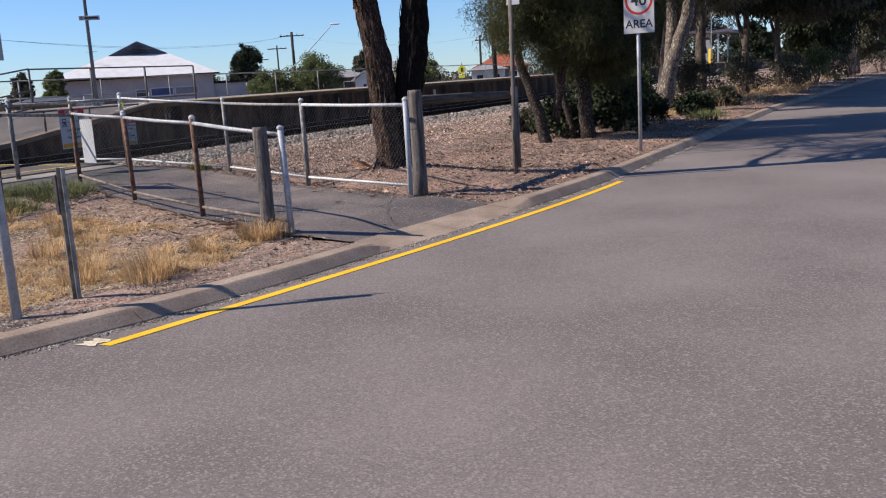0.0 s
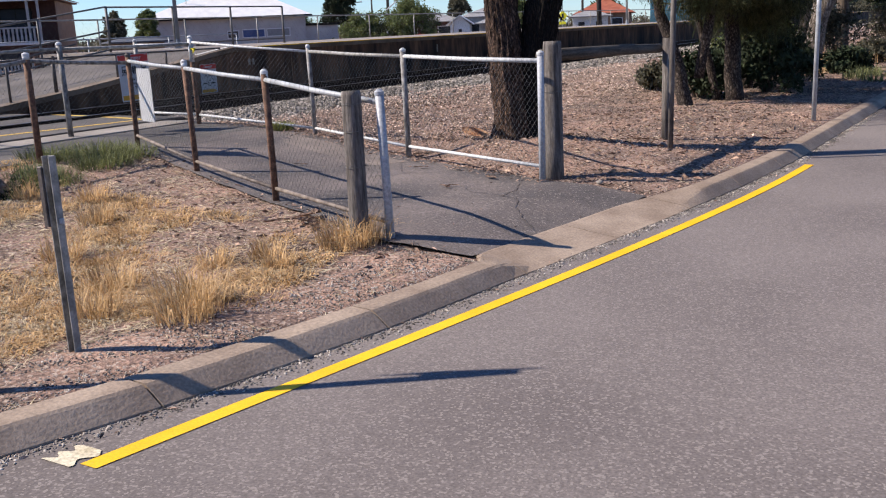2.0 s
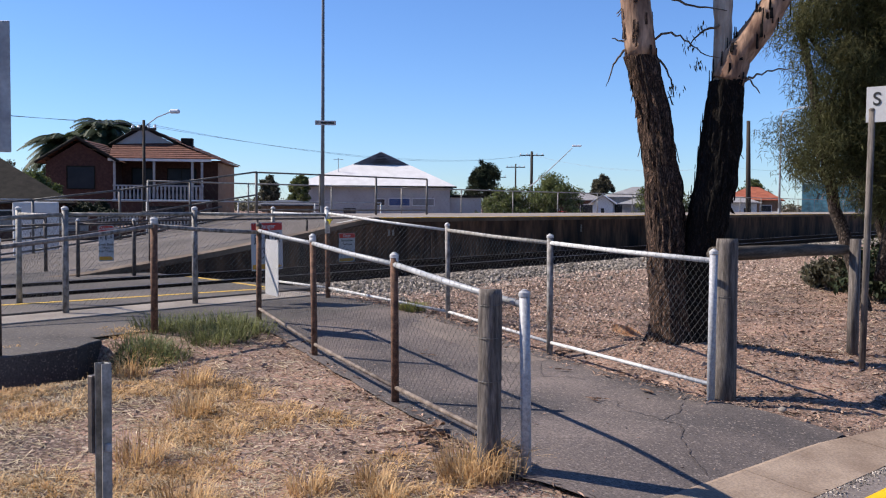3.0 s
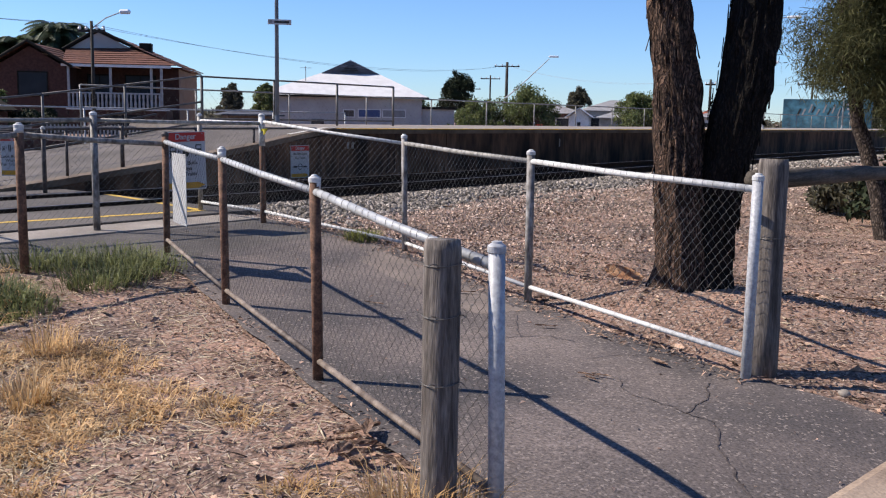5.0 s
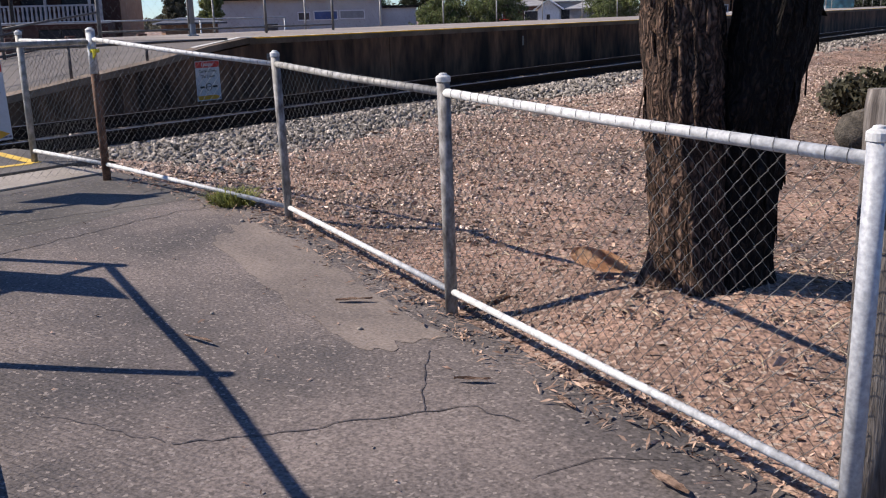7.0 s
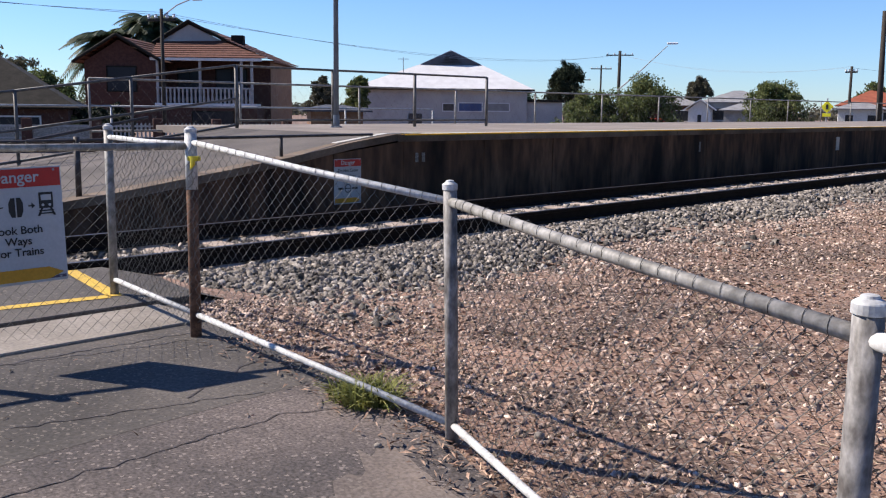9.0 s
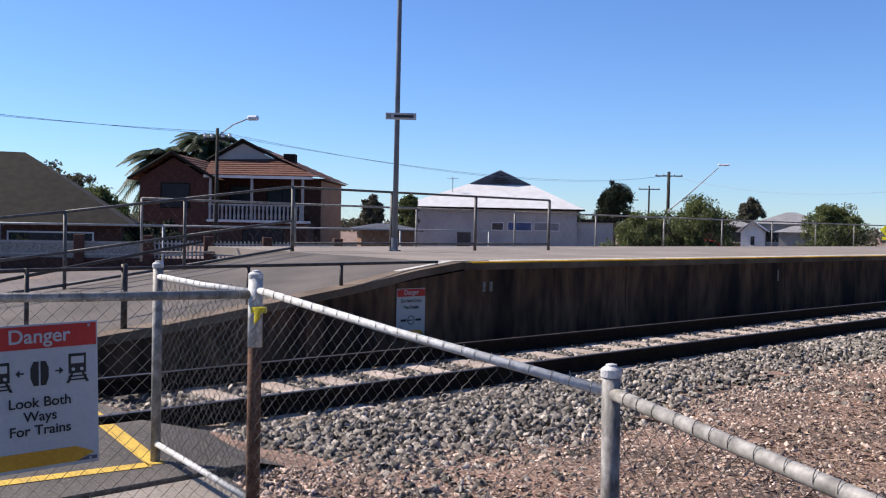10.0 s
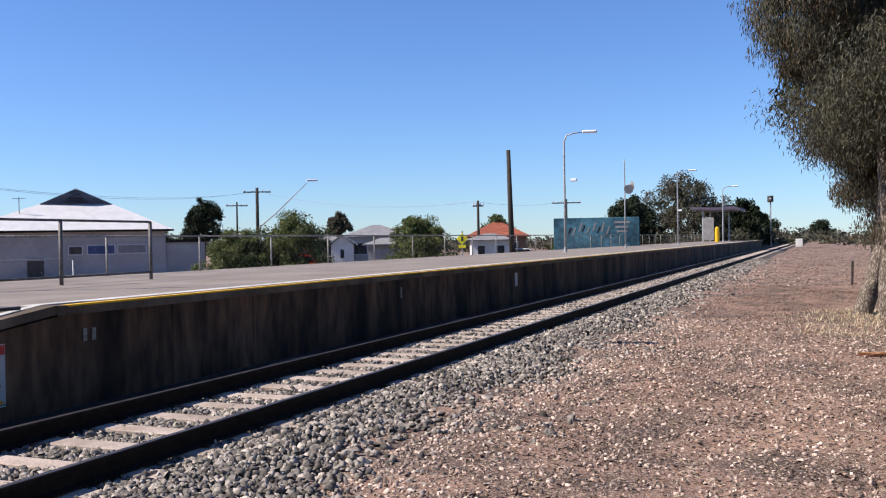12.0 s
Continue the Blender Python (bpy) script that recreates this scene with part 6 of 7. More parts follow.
pp = power_pole((-41.05, 29.03, 0.1), 5.75, 1.3, 30, "grey street pole with tangled wires beside the brick house", 1, 0.09, "dark_timber")
bm = bmesh.new()
tube(bm, [(0, 0, 5.4), (0.6, 0.2, 5.9), (1.3, 0.35, 6.2)], 0.03, 6)
arm = part("lamp_arm", bm, M["galv"], pp)
bm = bmesh.new()
box(bm, (1.45, 0.38, 6.2), (0.5, 0.25, 0.2), 0.06)
part("lamp_head", bm, M["lamp_white"], arm)
p1 = power_pole((-61.3, 93.0, 0.0), 8.0, 2.8, 33, "dark timber power pole with a crossarm", 1, 0.2)
power_pole((-74.2, 108.2, 0.0), 7.4, 2.6, 34, "dark timber power pole with a crossarm")
power_pole((-82.0, 114.0, 0.0), 6.3, 3.4, 34, "dark timber power pole with a crossarm")
power_pole((-34.0, 84.5, 0.0), 5.5, 0.9, 20, "plain timber power pole")
power_pole((-33.5, 112.0, 0.0), 6.6, 3.2, 16, "dark timber power pole with a crossarm")
sl = thing("street_lamp", (-50.2, 76.4, 0.0), "street lamp on a long slanting arm", "street lamp", turn=31)
bm = bmesh.new()
tube(bm, [(0, 0, -0.1), (0, 0, 3.6), (1.2, 0, 4.6), (3.9, 0, 7.2)], [0.11, 0.09, 0.05, 0.035], 8)
part("pole", bm, M["galv"], sl)
bm = bmesh.new()
box(bm, (4.3, 0, 7.4), (0.9, 0.3, 0.16), 0.05)
part("lamp_head", bm, M["lamp_white"], sl)


def wire(a, b, sag, name="overhead_wire"):
    a, b = Vector(a), Vector(b)
    bm = bmesh.new()
    pts = []
    for i in range(25):
        t = i / 24
        p = a.lerp(b, t)
        p.z -= sag * 4 * t * (1 - t)
        pts.append(p)
    tube(bm, pts, 0.008, 4)
    return tagged(finish(name, bm, M["far_wire"]), "thin grey overhead power line", "power line", "overhead wires")


for k in range(2):
    wire((-41.05, 29.03, 5.6 + 0.1 * k), (-61.3, 93.0, 7.6 + 0.1 * k), 1.1 + 0.2 * k)
    wire((-41.05, 29.03, 5.6 + 0.1 * k), (-33.0, -10.0, 6.6 + 0.1 * k), 0.6 + 0.2 * k)
    wire((-61.3, 93.0, 7.6 + 0.1 * k), (-34.0, 84.5, 5.4 + 0.1 * k), 0.9 + 0.2 * k)
wire((-34.0, 84.5, 5.4), (-33.5, 112.0, 6.4), 0.4)


def car(at, turn, mat, label):
    c = thing("parked_car", at, label, "car", "parked cars", turn)
    bm = bmesh.new()
    prism(bm, [(-2.1, 0.30), (2.1, 0.30), (2.15, 0.62), (1.9, 0.80), (1.0, 0.90), (-1.5, 0.92), (-2.1, 0.85)], 1.7)
    bmesh.ops.bevel(bm, geom=list(bm.edges), offset=0.06, segments=2, affect="EDGES")
    part("body", bm, M[mat], c, "", True)
    bm = bmesh.new()
    prism(bm, [(-1.5, 0.90), (1.0, 0.90), (0.4, 1.38), (-1.0, 1.40)], 1.5, Matrix.Translation((0, 0.1, 0)))
    bmesh.ops.bevel(bm, geom=list(bm.edges), offset=0.05, segments=2, affect="EDGES")
    cabin = part("cabin", bm, M[mat], c, "", True)
    bm = bmesh.new()
    prism(bm, [(-1.3, 0.96), (0.78, 0.96), (0.32, 1.32), (-0.95, 1.33)], 1.54, Matrix.Translation((0, 0.08, 0)))
    part("window", bm, M["window"], cabin)
    for x in (-1.3, 1.3):
        for y in (0.08, 1.62):
            bm = bmesh.new()
            lathe(bm, [(0.30, -0.1), (0.32, -0.06), (0.32, 0.06), (0.30, 0.1)], 14)
            bm.transform(pose(x, y, 0.31, 90, 0, 0))
            w = part("wheel", bm, M["rubber"], c)
            bm = bmesh.new()
            lathe(bm, [(0.18, -0.11), (0.18, 0.11)], 10)
            bm.transform(pose(x, y, 0.31, 90, 0, 0))
            part("rim", bm, M["galv"], w)
    return c


car((-38.6, 63.6, 0.0), 31, "car_red", "red parked car under the trees")
car((-29.5, 83.0, 0.05), 22, "car_white", "white parked car beyond the fence")

# far trees
far_trees = [(-62.8, 85.8, 5.1, 2.0, 1.7, "leaf_dark", 41, 0.28), (-37.7, 60.6, 2.6, 2.4, 1.5, "leaf_far", 42, 0.22), (-40.6, 59.0, 1.9, 2.0, 1.3, "leaf_far", 43, 0.22), (-30.6, 64.3, 2.5, 2.0, 1.4, "leaf_far", 44, 0.22), (-49.4, 88.4, 4.2, 1.0, 0.8, "leaf_gum", 45, 0.28),
             (-25.0, 140.0, 6.4, 6.5, 4.4, "leaf_gum", 47, 0.5), (-31.0, 138.0, 5.6, 3.2, 2.4, "leaf_dark", 48, 0.5), (-17.5, 150.0, 5.0, 3.0, 2.6, "leaf_dark", 49, 0.5), (-8.0, 330.0, 3.6, 5.0, 3.0, "leaf_dark", 50, 0.8), (-24.0, 320.0, 4.6, 6.0, 4.0, "leaf_dark", 51, 0.8), (-22.0, 190.0, 5.0, 5.0, 3.6, "leaf_dark", 52, 0.7),
             (-48.0, 27.0, 2.0, 2.2, 1.5, "leaf_far", 53, 0.25), (-44.5, 21.5, 1.2, 1.8, 1.2, "leaf_far", 54, 0.22), (-58.0, 27.0, 3.2, 4.0, 1.8, "leaf_gum", 55, 0.3), (-51.8, 45.9, 2.9, 0.85, 0.9, "leaf_gum", 56, 0.2), (-54.2, 51.0, 3.1, 0.85, 0.9, "leaf_far", 57, 0.2), (-36.0, 95.0, 3.1, 1.8, 1.4, "leaf_far", 58, 0.3), (-28.0, 97.0, 2.6, 2.4, 1.3, "leaf_far", 59, 0.3), (-56.0, 70.0, 2.2, 2.2, 1.6, "leaf_far", 60, 0.3), (-25.5, 105.0, 4.0, 2.5, 2.0, "leaf_dark", 61, 0.4), (-59.2, 30.2, 2.9, 2.3, 1.5, "leaf_gum", 62, 0.25), (-45.4, 21.6, 1.8, 1.7, 1.3, "leaf_far", 63, 0.2), (-43.6, 24.8, 1.3, 1.6, 0.9, "leaf_far", 64, 0.2), (-43.0, 27.3, 1.1, 1.5, 0.8, "leaf_dark", 65, 0.2)]
for x, y, zc, rx, rz, lf, sd, ls in far_trees:
    low = max(0.9, zc - rz * 1.2)
    tree("street_tree", (x, y, 0.05), "leafy suburban tree beyond the platform",
         [[(0, 0, -0.2, 0.22), (0.1, 0, zc * 0.5, 0.16), (0, 0.1, zc, 0.08)], [(0, 0, zc * 0.35, 0.12), (rx * 0.5, 0, zc * 0.9, 0.06)]],
         [(0, 0, zc, rx * 0.75, rx * 0.75, rz * 0.9), (-rx * 0.5, 0, zc - rz * 0.25, rx * 0.5, rx * 0.6, rz * 0.6), (rx * 0.5, 0.1, zc - rz * 0.2, rx * 0.5, rx * 0.6, rz * 0.6), (0.1, 0, zc + rz * 0.4, rx * 0.5, rx * 0.5, rz * 0.55), (rx * 0.2, -rx * 0.4, zc - rz * 0.4, rx * 0.5, rx * 0.5, rz * 0.5), (-rx * 0.75, -0.2, low, rx * 0.65, rx * 0.6, rz * 0.5), (rx * 0.75, -0.1, low * 1.1, rx * 0.65, rx * 0.6, rz * 0.5), (0, -rx * 0.3, low, rx * 0.7, rx * 0.6, rz * 0.45)],
         "grey_bark", lf, ls * 0.7, ls * 0.2, 130, sd, 0.15, 150, rx * 0.23, True, group="street trees")


def palm_tree(at, h, seed):
    t = thing("palm_tree", at, "date palm with arching fronds behind the brick house", "tree", "palms")
    bm = bmesh.new()
    tube(bm, [(0, 0, -0.2), (0.1, 0, h * 0.5), (0, 0, h)], [0.35, 0.28, 0.26], 12, 0.15)
    part("trunk", bm, M["grey_bark"], t, "", True)
    r = random.Random(seed)
    for i in range(110):
        a, el = i * 2.4, r.uniform(-0.9, 1.25)
        d = Vector((math.cos(a), math.sin(a), 0))
        ln = r.uniform(2.9, 4.3)
        pts = []
        for k in range(9):
            q = k / 8
            pts.append(Vector((0, 0, h)) + d * ln * q * math.cos(el * (1 - q * 0.3)) + Vector((0, 0, ln * (math.sin(el) * q - 0.75 * q * q))))
        bm = bmesh.new()
        tube(bm, pts, [0.035 * (1 - k / 9) + 0.006 for k in range(9)], 4)
        side = Vector((-d.y, d.x, 0))
        for k in range(1, 26):
            q = k / 26 * 7.9
            i0 = int(q)
            p = pts[i0].lerp(pts[i0 + 1], q - i0)
            f = (pts[i0 + 1] - pts[i0]).normalized()
            lw = 0.95 * math.sin(math.pi * (0.12 + 0.8 * k / 26))
            for s in (-1, 1):
                tip = p + side * s * lw * 0.8 + f * lw * 0.5 - Vector((0, 0, lw * 0.35))
                bm.faces.new([bm.verts.new(c) for c in (p - f * 0.11, p + f * 0.11, tip)])
        part("frond", bm, M["palm"], t)


palm_tree((-76.32, 47.9, 0.0), 7.97, 1)
palm_tree((-77.65, 44.84, 0.0), 6.64, 2)


# the street surface behind the platform and the woods on the skyline
us, ys_street = np.array([-47.0, -42, -37.0, -34, -30, -26, -23.5, -20.6, -18.2]), np.concatenate([np.arange(-20, 30, 4.0), np.arange(30, 190, 20.0)])
U, Y = np.meshgrid(us, ys_street)
idx = np.arange(U.size).reshape(U.shape)
me = array_mesh("street", np.stack([U, Y, land(U, Y) + 0.03], -1).reshape(-1, 3), np.stack([idx[:-1, :-1], idx[:-1, 1:], idx[1:, 1:], idx[1:, :-1]], -1).reshape(-1, 4), M["road"])
tagged(new("street", me), "worn grey asphalt street beyond the platform", "road", kind="structure")


def far_woods():
    r = np.random.default_rng(81)
    n = 760
    a = r.uniform(-0.16, 1.42, n)
    d = r.uniform(175, 330, n)
    x, y = -12 - d * np.sin(a), d * np.cos(a)
    z = d * 0.011 * (0.55 + 0.5 * np.sin(a * 17) * np.sin(a * 5.3 + 1)) * r.uniform(0.15, 1.0, n) + 0.5
    me = leaf_mesh("far_woods", np.stack([x, y, z], -1), d * 0.010, 46, 0.9, 0.30, M["leaf_gum"], 82, 0.1)
    tagged(new("far_woods", me), "low olive trees along the suburban skyline", "trees", kind="stuff")


far_woods()


# ---- signs ----
def train_icon(parent, x, z, s, y):
    bm = bmesh.new()
    for c, sz in (((x, y, z + 0.010 * s), (0.058 * s, 0.003, 0.068 * s)),):
        box(bm, c, sz, 0.0012)
    icon = part("train_symbol", bm, M["sign_black"], parent)
    part("symbol_window", boxes(((x, y - 0.0022, z + 0.022 * s), (0.042 * s, 0.0015, 0.024 * s))), M["sign_white"], icon)
    for dx in (-0.014, 0.014):
        bm = bmesh.new()
        lathe(bm, [(0.006 * s, 0), (0.006 * s, 0.0015)], 10)
        bm.transform(pose(x + dx * s, y - 0.0016, z - 0.010 * s, 90, 0, 0))
        part("symbol_lamp", bm, M["sign_white"], icon)
    bm = bmesh.new()
    for sgn in (-1, 1):
        prism(bm, [(x + sgn * 0.014 * s, z - 0.024 * s), (x + sgn * 0.022 * s, z - 0.024 * s), (x + sgn * 0.038 * s, z - 0.056 * s), (x + sgn * 0.028 * s, z - 0.056 * s)], 0.003, Matrix.Translation((0, y - 0.0015, 0)))
    for q in (0.034, 0.046):
        box(bm, (x, y, z - q * s), (0.06 * s, 0.003, 0.005 * s))
    part("symbol_track", bm, M["sign_black"], icon)


def danger_sign(at, turn, w, h, detail, label, tilt=0.0):
    t = thing("danger_sign", at, label, "sign", "crossing signs", turn)
    t.rotation_euler = (0, radians(tilt), radians(turn))
    bm = bmesh.new()
    box(bm, (0, 0, -h / 2), (w, 0.004, h), 0.0015)
    part("panel", bm, M["sign_white"], t)
    y = -0.0042
    part("red_band", boxes(((0, y, -h * 0.09), (w * 0.97, 0.003, h * 0.155))), M["sign_red"], t)
    bm = bmesh.new()
    prism(bm, [(-w * 0.47, -h * 0.975), (w * 0.30, -h * 0.975), (w * 0.46, -h * 0.925), (w * 0.30, -h * 0.87), (-w * 0.47, -h * 0.87)], 0.003, Matrix.Translation((0, y - 0.0015, 0)))
    amber = part("amber_band", bm, M["sign_amber"], t)
    bm = bmesh.new()
    prism(bm, [(w * 0.30, -h * 0.975), (w * 0.48, -h * 0.975), (w * 0.48, -h * 0.95), (w * 0.40, -h * 0.95)], 0.003, Matrix.Translation((0, y - 0.002, 0)))
    part("corner_mark", bm, M["shelter"], amber)
    lettering("lettering", "Danger", h * 0.135, Matrix.Translation((0, y - 0.003, -h * 0.085)), M["sign_white"], t, "white word Danger")
    if detail:
        for i, word in enumerate(("Look Both", "Ways", "For Trains")):
            lettering("lettering", word, h * 0.095, Matrix.Translation((0, y - 0.002, -h * (0.535 + 0.095 * i))), M["sign_black"], t, "black words of warning")
        train_icon(t, -w * 0.32, -h * 0.335, w * 2.6, y)
        train_icon(t, w * 0.32, -h * 0.31, w * 2.6, y)
        bm = bmesh.new()
        for sgn in (-1, 1):
            prism(bm, [(sgn * 0.004, -h * 0.255), (sgn * w * 0.05, -h * 0.255), (sgn * w * 0.075, -h * 0.30), (sgn * w * 0.075, -h * 0.37), (sgn * w * 0.05, -h * 0.42), (sgn * 0.004, -h * 0.42)], 0.003, Matrix.Translation((0, y - 0.001, 0)))
        part("door_symbol", bm, M["sign_black"], t)
        for sgn in (-1, 1):
            bm = bmesh.new()
            x = sgn * w * 0.165
            prism(bm, [(x - sgn * w * 0.035, -h * 0.335), (x - sgn * w * 0.035, -h * 0.325), (x, -h * 0.325), (x, -h * 0.305), (x + sgn * w * 0.035, -h * 0.33), (x, -h * 0.355), (x, -h * 0.335)], 0.003, Matrix.Translation((0, y - 0.001, 0)))
            part("arrow", bm, M["sign_black"], t)
    for x, z in ((-w * 0.42, -h * 0.03), (w * 0.42, -h * 0.03), (-w * 0.42, -h * 0.965), (w * 0.42, -h * 0.965)):
        bm = bmesh.new()
        lathe(bm, [(0.006, 0), (0.007, 0.003), (0.003, 0.005)], 8)
        bm.transform(pose(x, y, z, 90, 0, 0))
        part("rivet", bm, M["galv"], t)
    return t


danger_sign((-9.70, 10.556, 1.59), 84.0, 0.485, 0.625, True, "white danger sign about trains, wired to the mesh fence", -1.5)
danger_sign((-14.535, 11.14, 1.44), 63.4, 0.24, 0.60, True, "narrow white danger sign across the crossing")
wall_sign = danger_sign((EDGE + 0.02, 17.24, 1.19), 90.0, 0.50, 0.64, False, "white danger sign against crossing, fixed on the ramp wall")
for i, word in enumerate(("Do Not Cross", "The Tracks")):
    lettering("lettering", word, 0.062, Matrix.Translation((0, -0.007, -0.165 - 0.085 * i)), M["sign_black"], wall_sign, "black words of warning")
bm = bmesh.new()
lathe(bm, [(0.062, 0), (0.062, 0.002)], 20)
bm.transform(pose(0, -0.005, -0.42, 90, 0, 0))
sym = part("symbol_disc", bm, M["sign_black"], wall_sign)
bm = bmesh.new()
lathe(bm, [(0.05, 0), (0.05, 0.002)], 20)
bm.transform(pose(0, -0.0065, -0.42, 90, 0, 0))
part("symbol_face", bm, M["sign_white"], sym)
part("symbol_bar", boxes(((0, -0.009, -0.42), (0.10, 0.002, 0.012))), M["sign_black"], sym)
for dx in (-0.13, 0.13):
    part("symbol_arm", boxes(((dx, -0.006, -0.42), (0.10, 0.002, 0.03))), M["sign_black"], wall_sign)

back_sign = thing("white_sign", (-8.05, 9.25, 1.446), "plain white sign plate wired to the rusty fence by the path", "sign", "crossing signs", -20.0)
bm = bmesh.new()
box(bm, (0, 0, -0.305), (0.40, 0.004, 0.61), 0.0015)
part("panel", bm, M["sign_white"], back_sign)
for x in (-0.19, 0.19):
    bm = bmesh.new()
    tube(bm, [(x, 0.01, 0.02), (x, -0.004, 0.0), (x, -0.006, -0.03)], 0.002, 4)
    part("tie", bm, M["dark_wire"], back_sign)


def sign_post(name, at, height, label, r=0.03, mat="galv", lean=(0, 0)):
    t = thing(name, at, label, "sign", "roadside signs")
    bm = bmesh.new()
    tube(bm, [(0, 0, -0.2), (lean[0], lean[1], height)], r, 12)
    part("pole", bm, M[mat], t, "", True)
    bm = bmesh.new()
    lathe(bm, [(r * 1.06, 0), (r * 1.06, 0.02), (r * 0.7, 0.03)], 12, (lean[0], lean[1], height - 0.01))
    part("pole_cap", bm, M[mat], t)
    return t


area = sign_post("speed_sign", (-1.80, 15.68, 0.30), 2.75, "speed limit area sign on a galvanised pole by the kerb", 0.032)
bm = bmesh.new()
box(bm, (0.03, -0.045, 2.36), (0.52, 0.006, 0.80), 0.002)
panel = part("panel", bm, M["sign_white"], area)
bm = bmesh.new()
n = 40
for i in range(n):
    a0, a1 = 2 * math.pi * i / n, 2 * math.pi * (i + 1) / n
    bm.faces.new([bm.verts.new((0.03 + rr * math.cos(a), -0.0495, 2.50 + rr * math.sin(a))) for rr, a in ((0.235, a0), (0.235, a1), (0.195, a1), (0.195, a0))])
part("red_ring", bm, M["sign_red"], panel)
lettering("lettering", "40", 0.27, Matrix.Translation((0.03, -0.05, 2.50)), M["sign_black"], panel, "black speed number")
lettering("lettering", "AREA", 0.19, Matrix.Translation((0.03, -0.05, 2.11)), M["sign_black"], panel, "black word AREA")
for z in (2.15, 2.6):
    part("clamp", boxes(((0.0, -0.02, z), (0.09, 0.05, 0.03))), M["galv"], area)

s_sign = sign_post("stop_marker_sign", (-2.66, 11.88, 0.31), 2.45, "small white S sign on a pale timber pole", 0.031, "timber", (0.02, 0.015))
bm = bmesh.new()
box(bm, (0.065, 0.0, 2.50), (0.19, 0.006, 0.33), 0.002)
panel = part("panel", bm, M["sign_white"], s_sign)
lettering("lettering", "S", 0.17, Matrix.Translation((0.065, -0.007, 2.545)), M["sign_black"], panel, "black letter S")

kerb_sign = sign_post("roadside_sign", (-3.30, 3.86, 0.20), 2.27, "tall galvanised sign pole with a plate facing away", 0.034, "galv", (-0.26, 0.17))
bm = bmesh.new()
box(bm, (0, 0.05, 2.05), (0.34, 0.005, 0.46), 0.002, pose(-0.235, 0.154, 0, 0, 0, 35.6))
part("panel", bm, M["galv"], kerb_sign, "bare metal back of the plate")
for z in (1.92, 2.18):
    part("clamp", box(bmesh.new(), (0, 0.02, z), (0.09, 0.07, 0.025), 0.002, pose(-0.235, 0.154, 0, 0, 0, 35.6)), M["galv"], kerb_sign)

stake = thing("steel_stake", (-3.385, 4.475, 0.215), "short galvanised steel stake with a dark plate in dry grass", "post")
bm = bmesh.new()
for c, s in (((0, 0.018, 0.43), (0.05, 0.006, 1.18)), ((-0.024, 0, 0.43), (0.006, 0.04, 1.18)), ((0.024, 0, 0.43), (0.006, 0.04, 1.18))):
    box(bm, c, s, 0.001)
part("channel", bm, M["dull_galv"], stake)
bm = bmesh.new()
box(bm, (-0.045, 0.005, 0.82), (0.035, 0.07, 0.30), 0.004)
part("plate", bm, M["dark_steel"], stake, "dark plate at its top")
bm = bmesh.new()
box(bm, (0.035, 0, 0.70), (0.02, 0.02, 0.03), 0.003)
part("bolt", bm, M["galv"], stake)

ped = thing("warning_sign", (-32.2, 75.9, 0.3), "yellow diamond warning sign beyond the platform", "sign", "roadside signs", 20)
bm = bmesh.new()
tube(bm, [(0, 0, -0.2), (0, 0, 2.6)], 0.05, 8)
part("pole", bm, M["galv"], ped)
bm = bmesh.new()
box(bm, (0, 0, 0), (0.62, 0.02, 0.62), 0.01, pose(0, -0.06, 2.0, 0, 45, 0))
panel = part("panel", bm, M["sign_yellow"], ped)
part("symbol", boxes(((0, -0.08, 2.0), (0.16, 0.01, 0.34))), M["sign_black"], panel)
part("plate", boxes(((0, -0.06, 1.42), (0.55, 0.02, 0.22)), bevel=0.004), M["sign_yellow"], ped)

tape = thing("tape_scrap", (-9.52, 11.52, 1.615), "scrap of yellow tape tied round a fence post", "tape")
bm = bmesh.new()
lathe(bm, [(0.037, -0.014), (0.040, 0.0), (0.037, 0.014)], 12, (-0.045, 0.03, 0))
part("wrap", bm, M["tape"], tape)
for i in range(3):
    bm = bmesh.new()
    tube(bm, [(0.0, -0.005 * i, 0.0), (0.025, -0.02, -0.012 * i), (0.035 - 0.01 * i, -0.03, -0.035 - 0.012 * i)], [0.010, 0.016, 0.004], 5)
    part("loose_end", bm, M["tape"], tape)


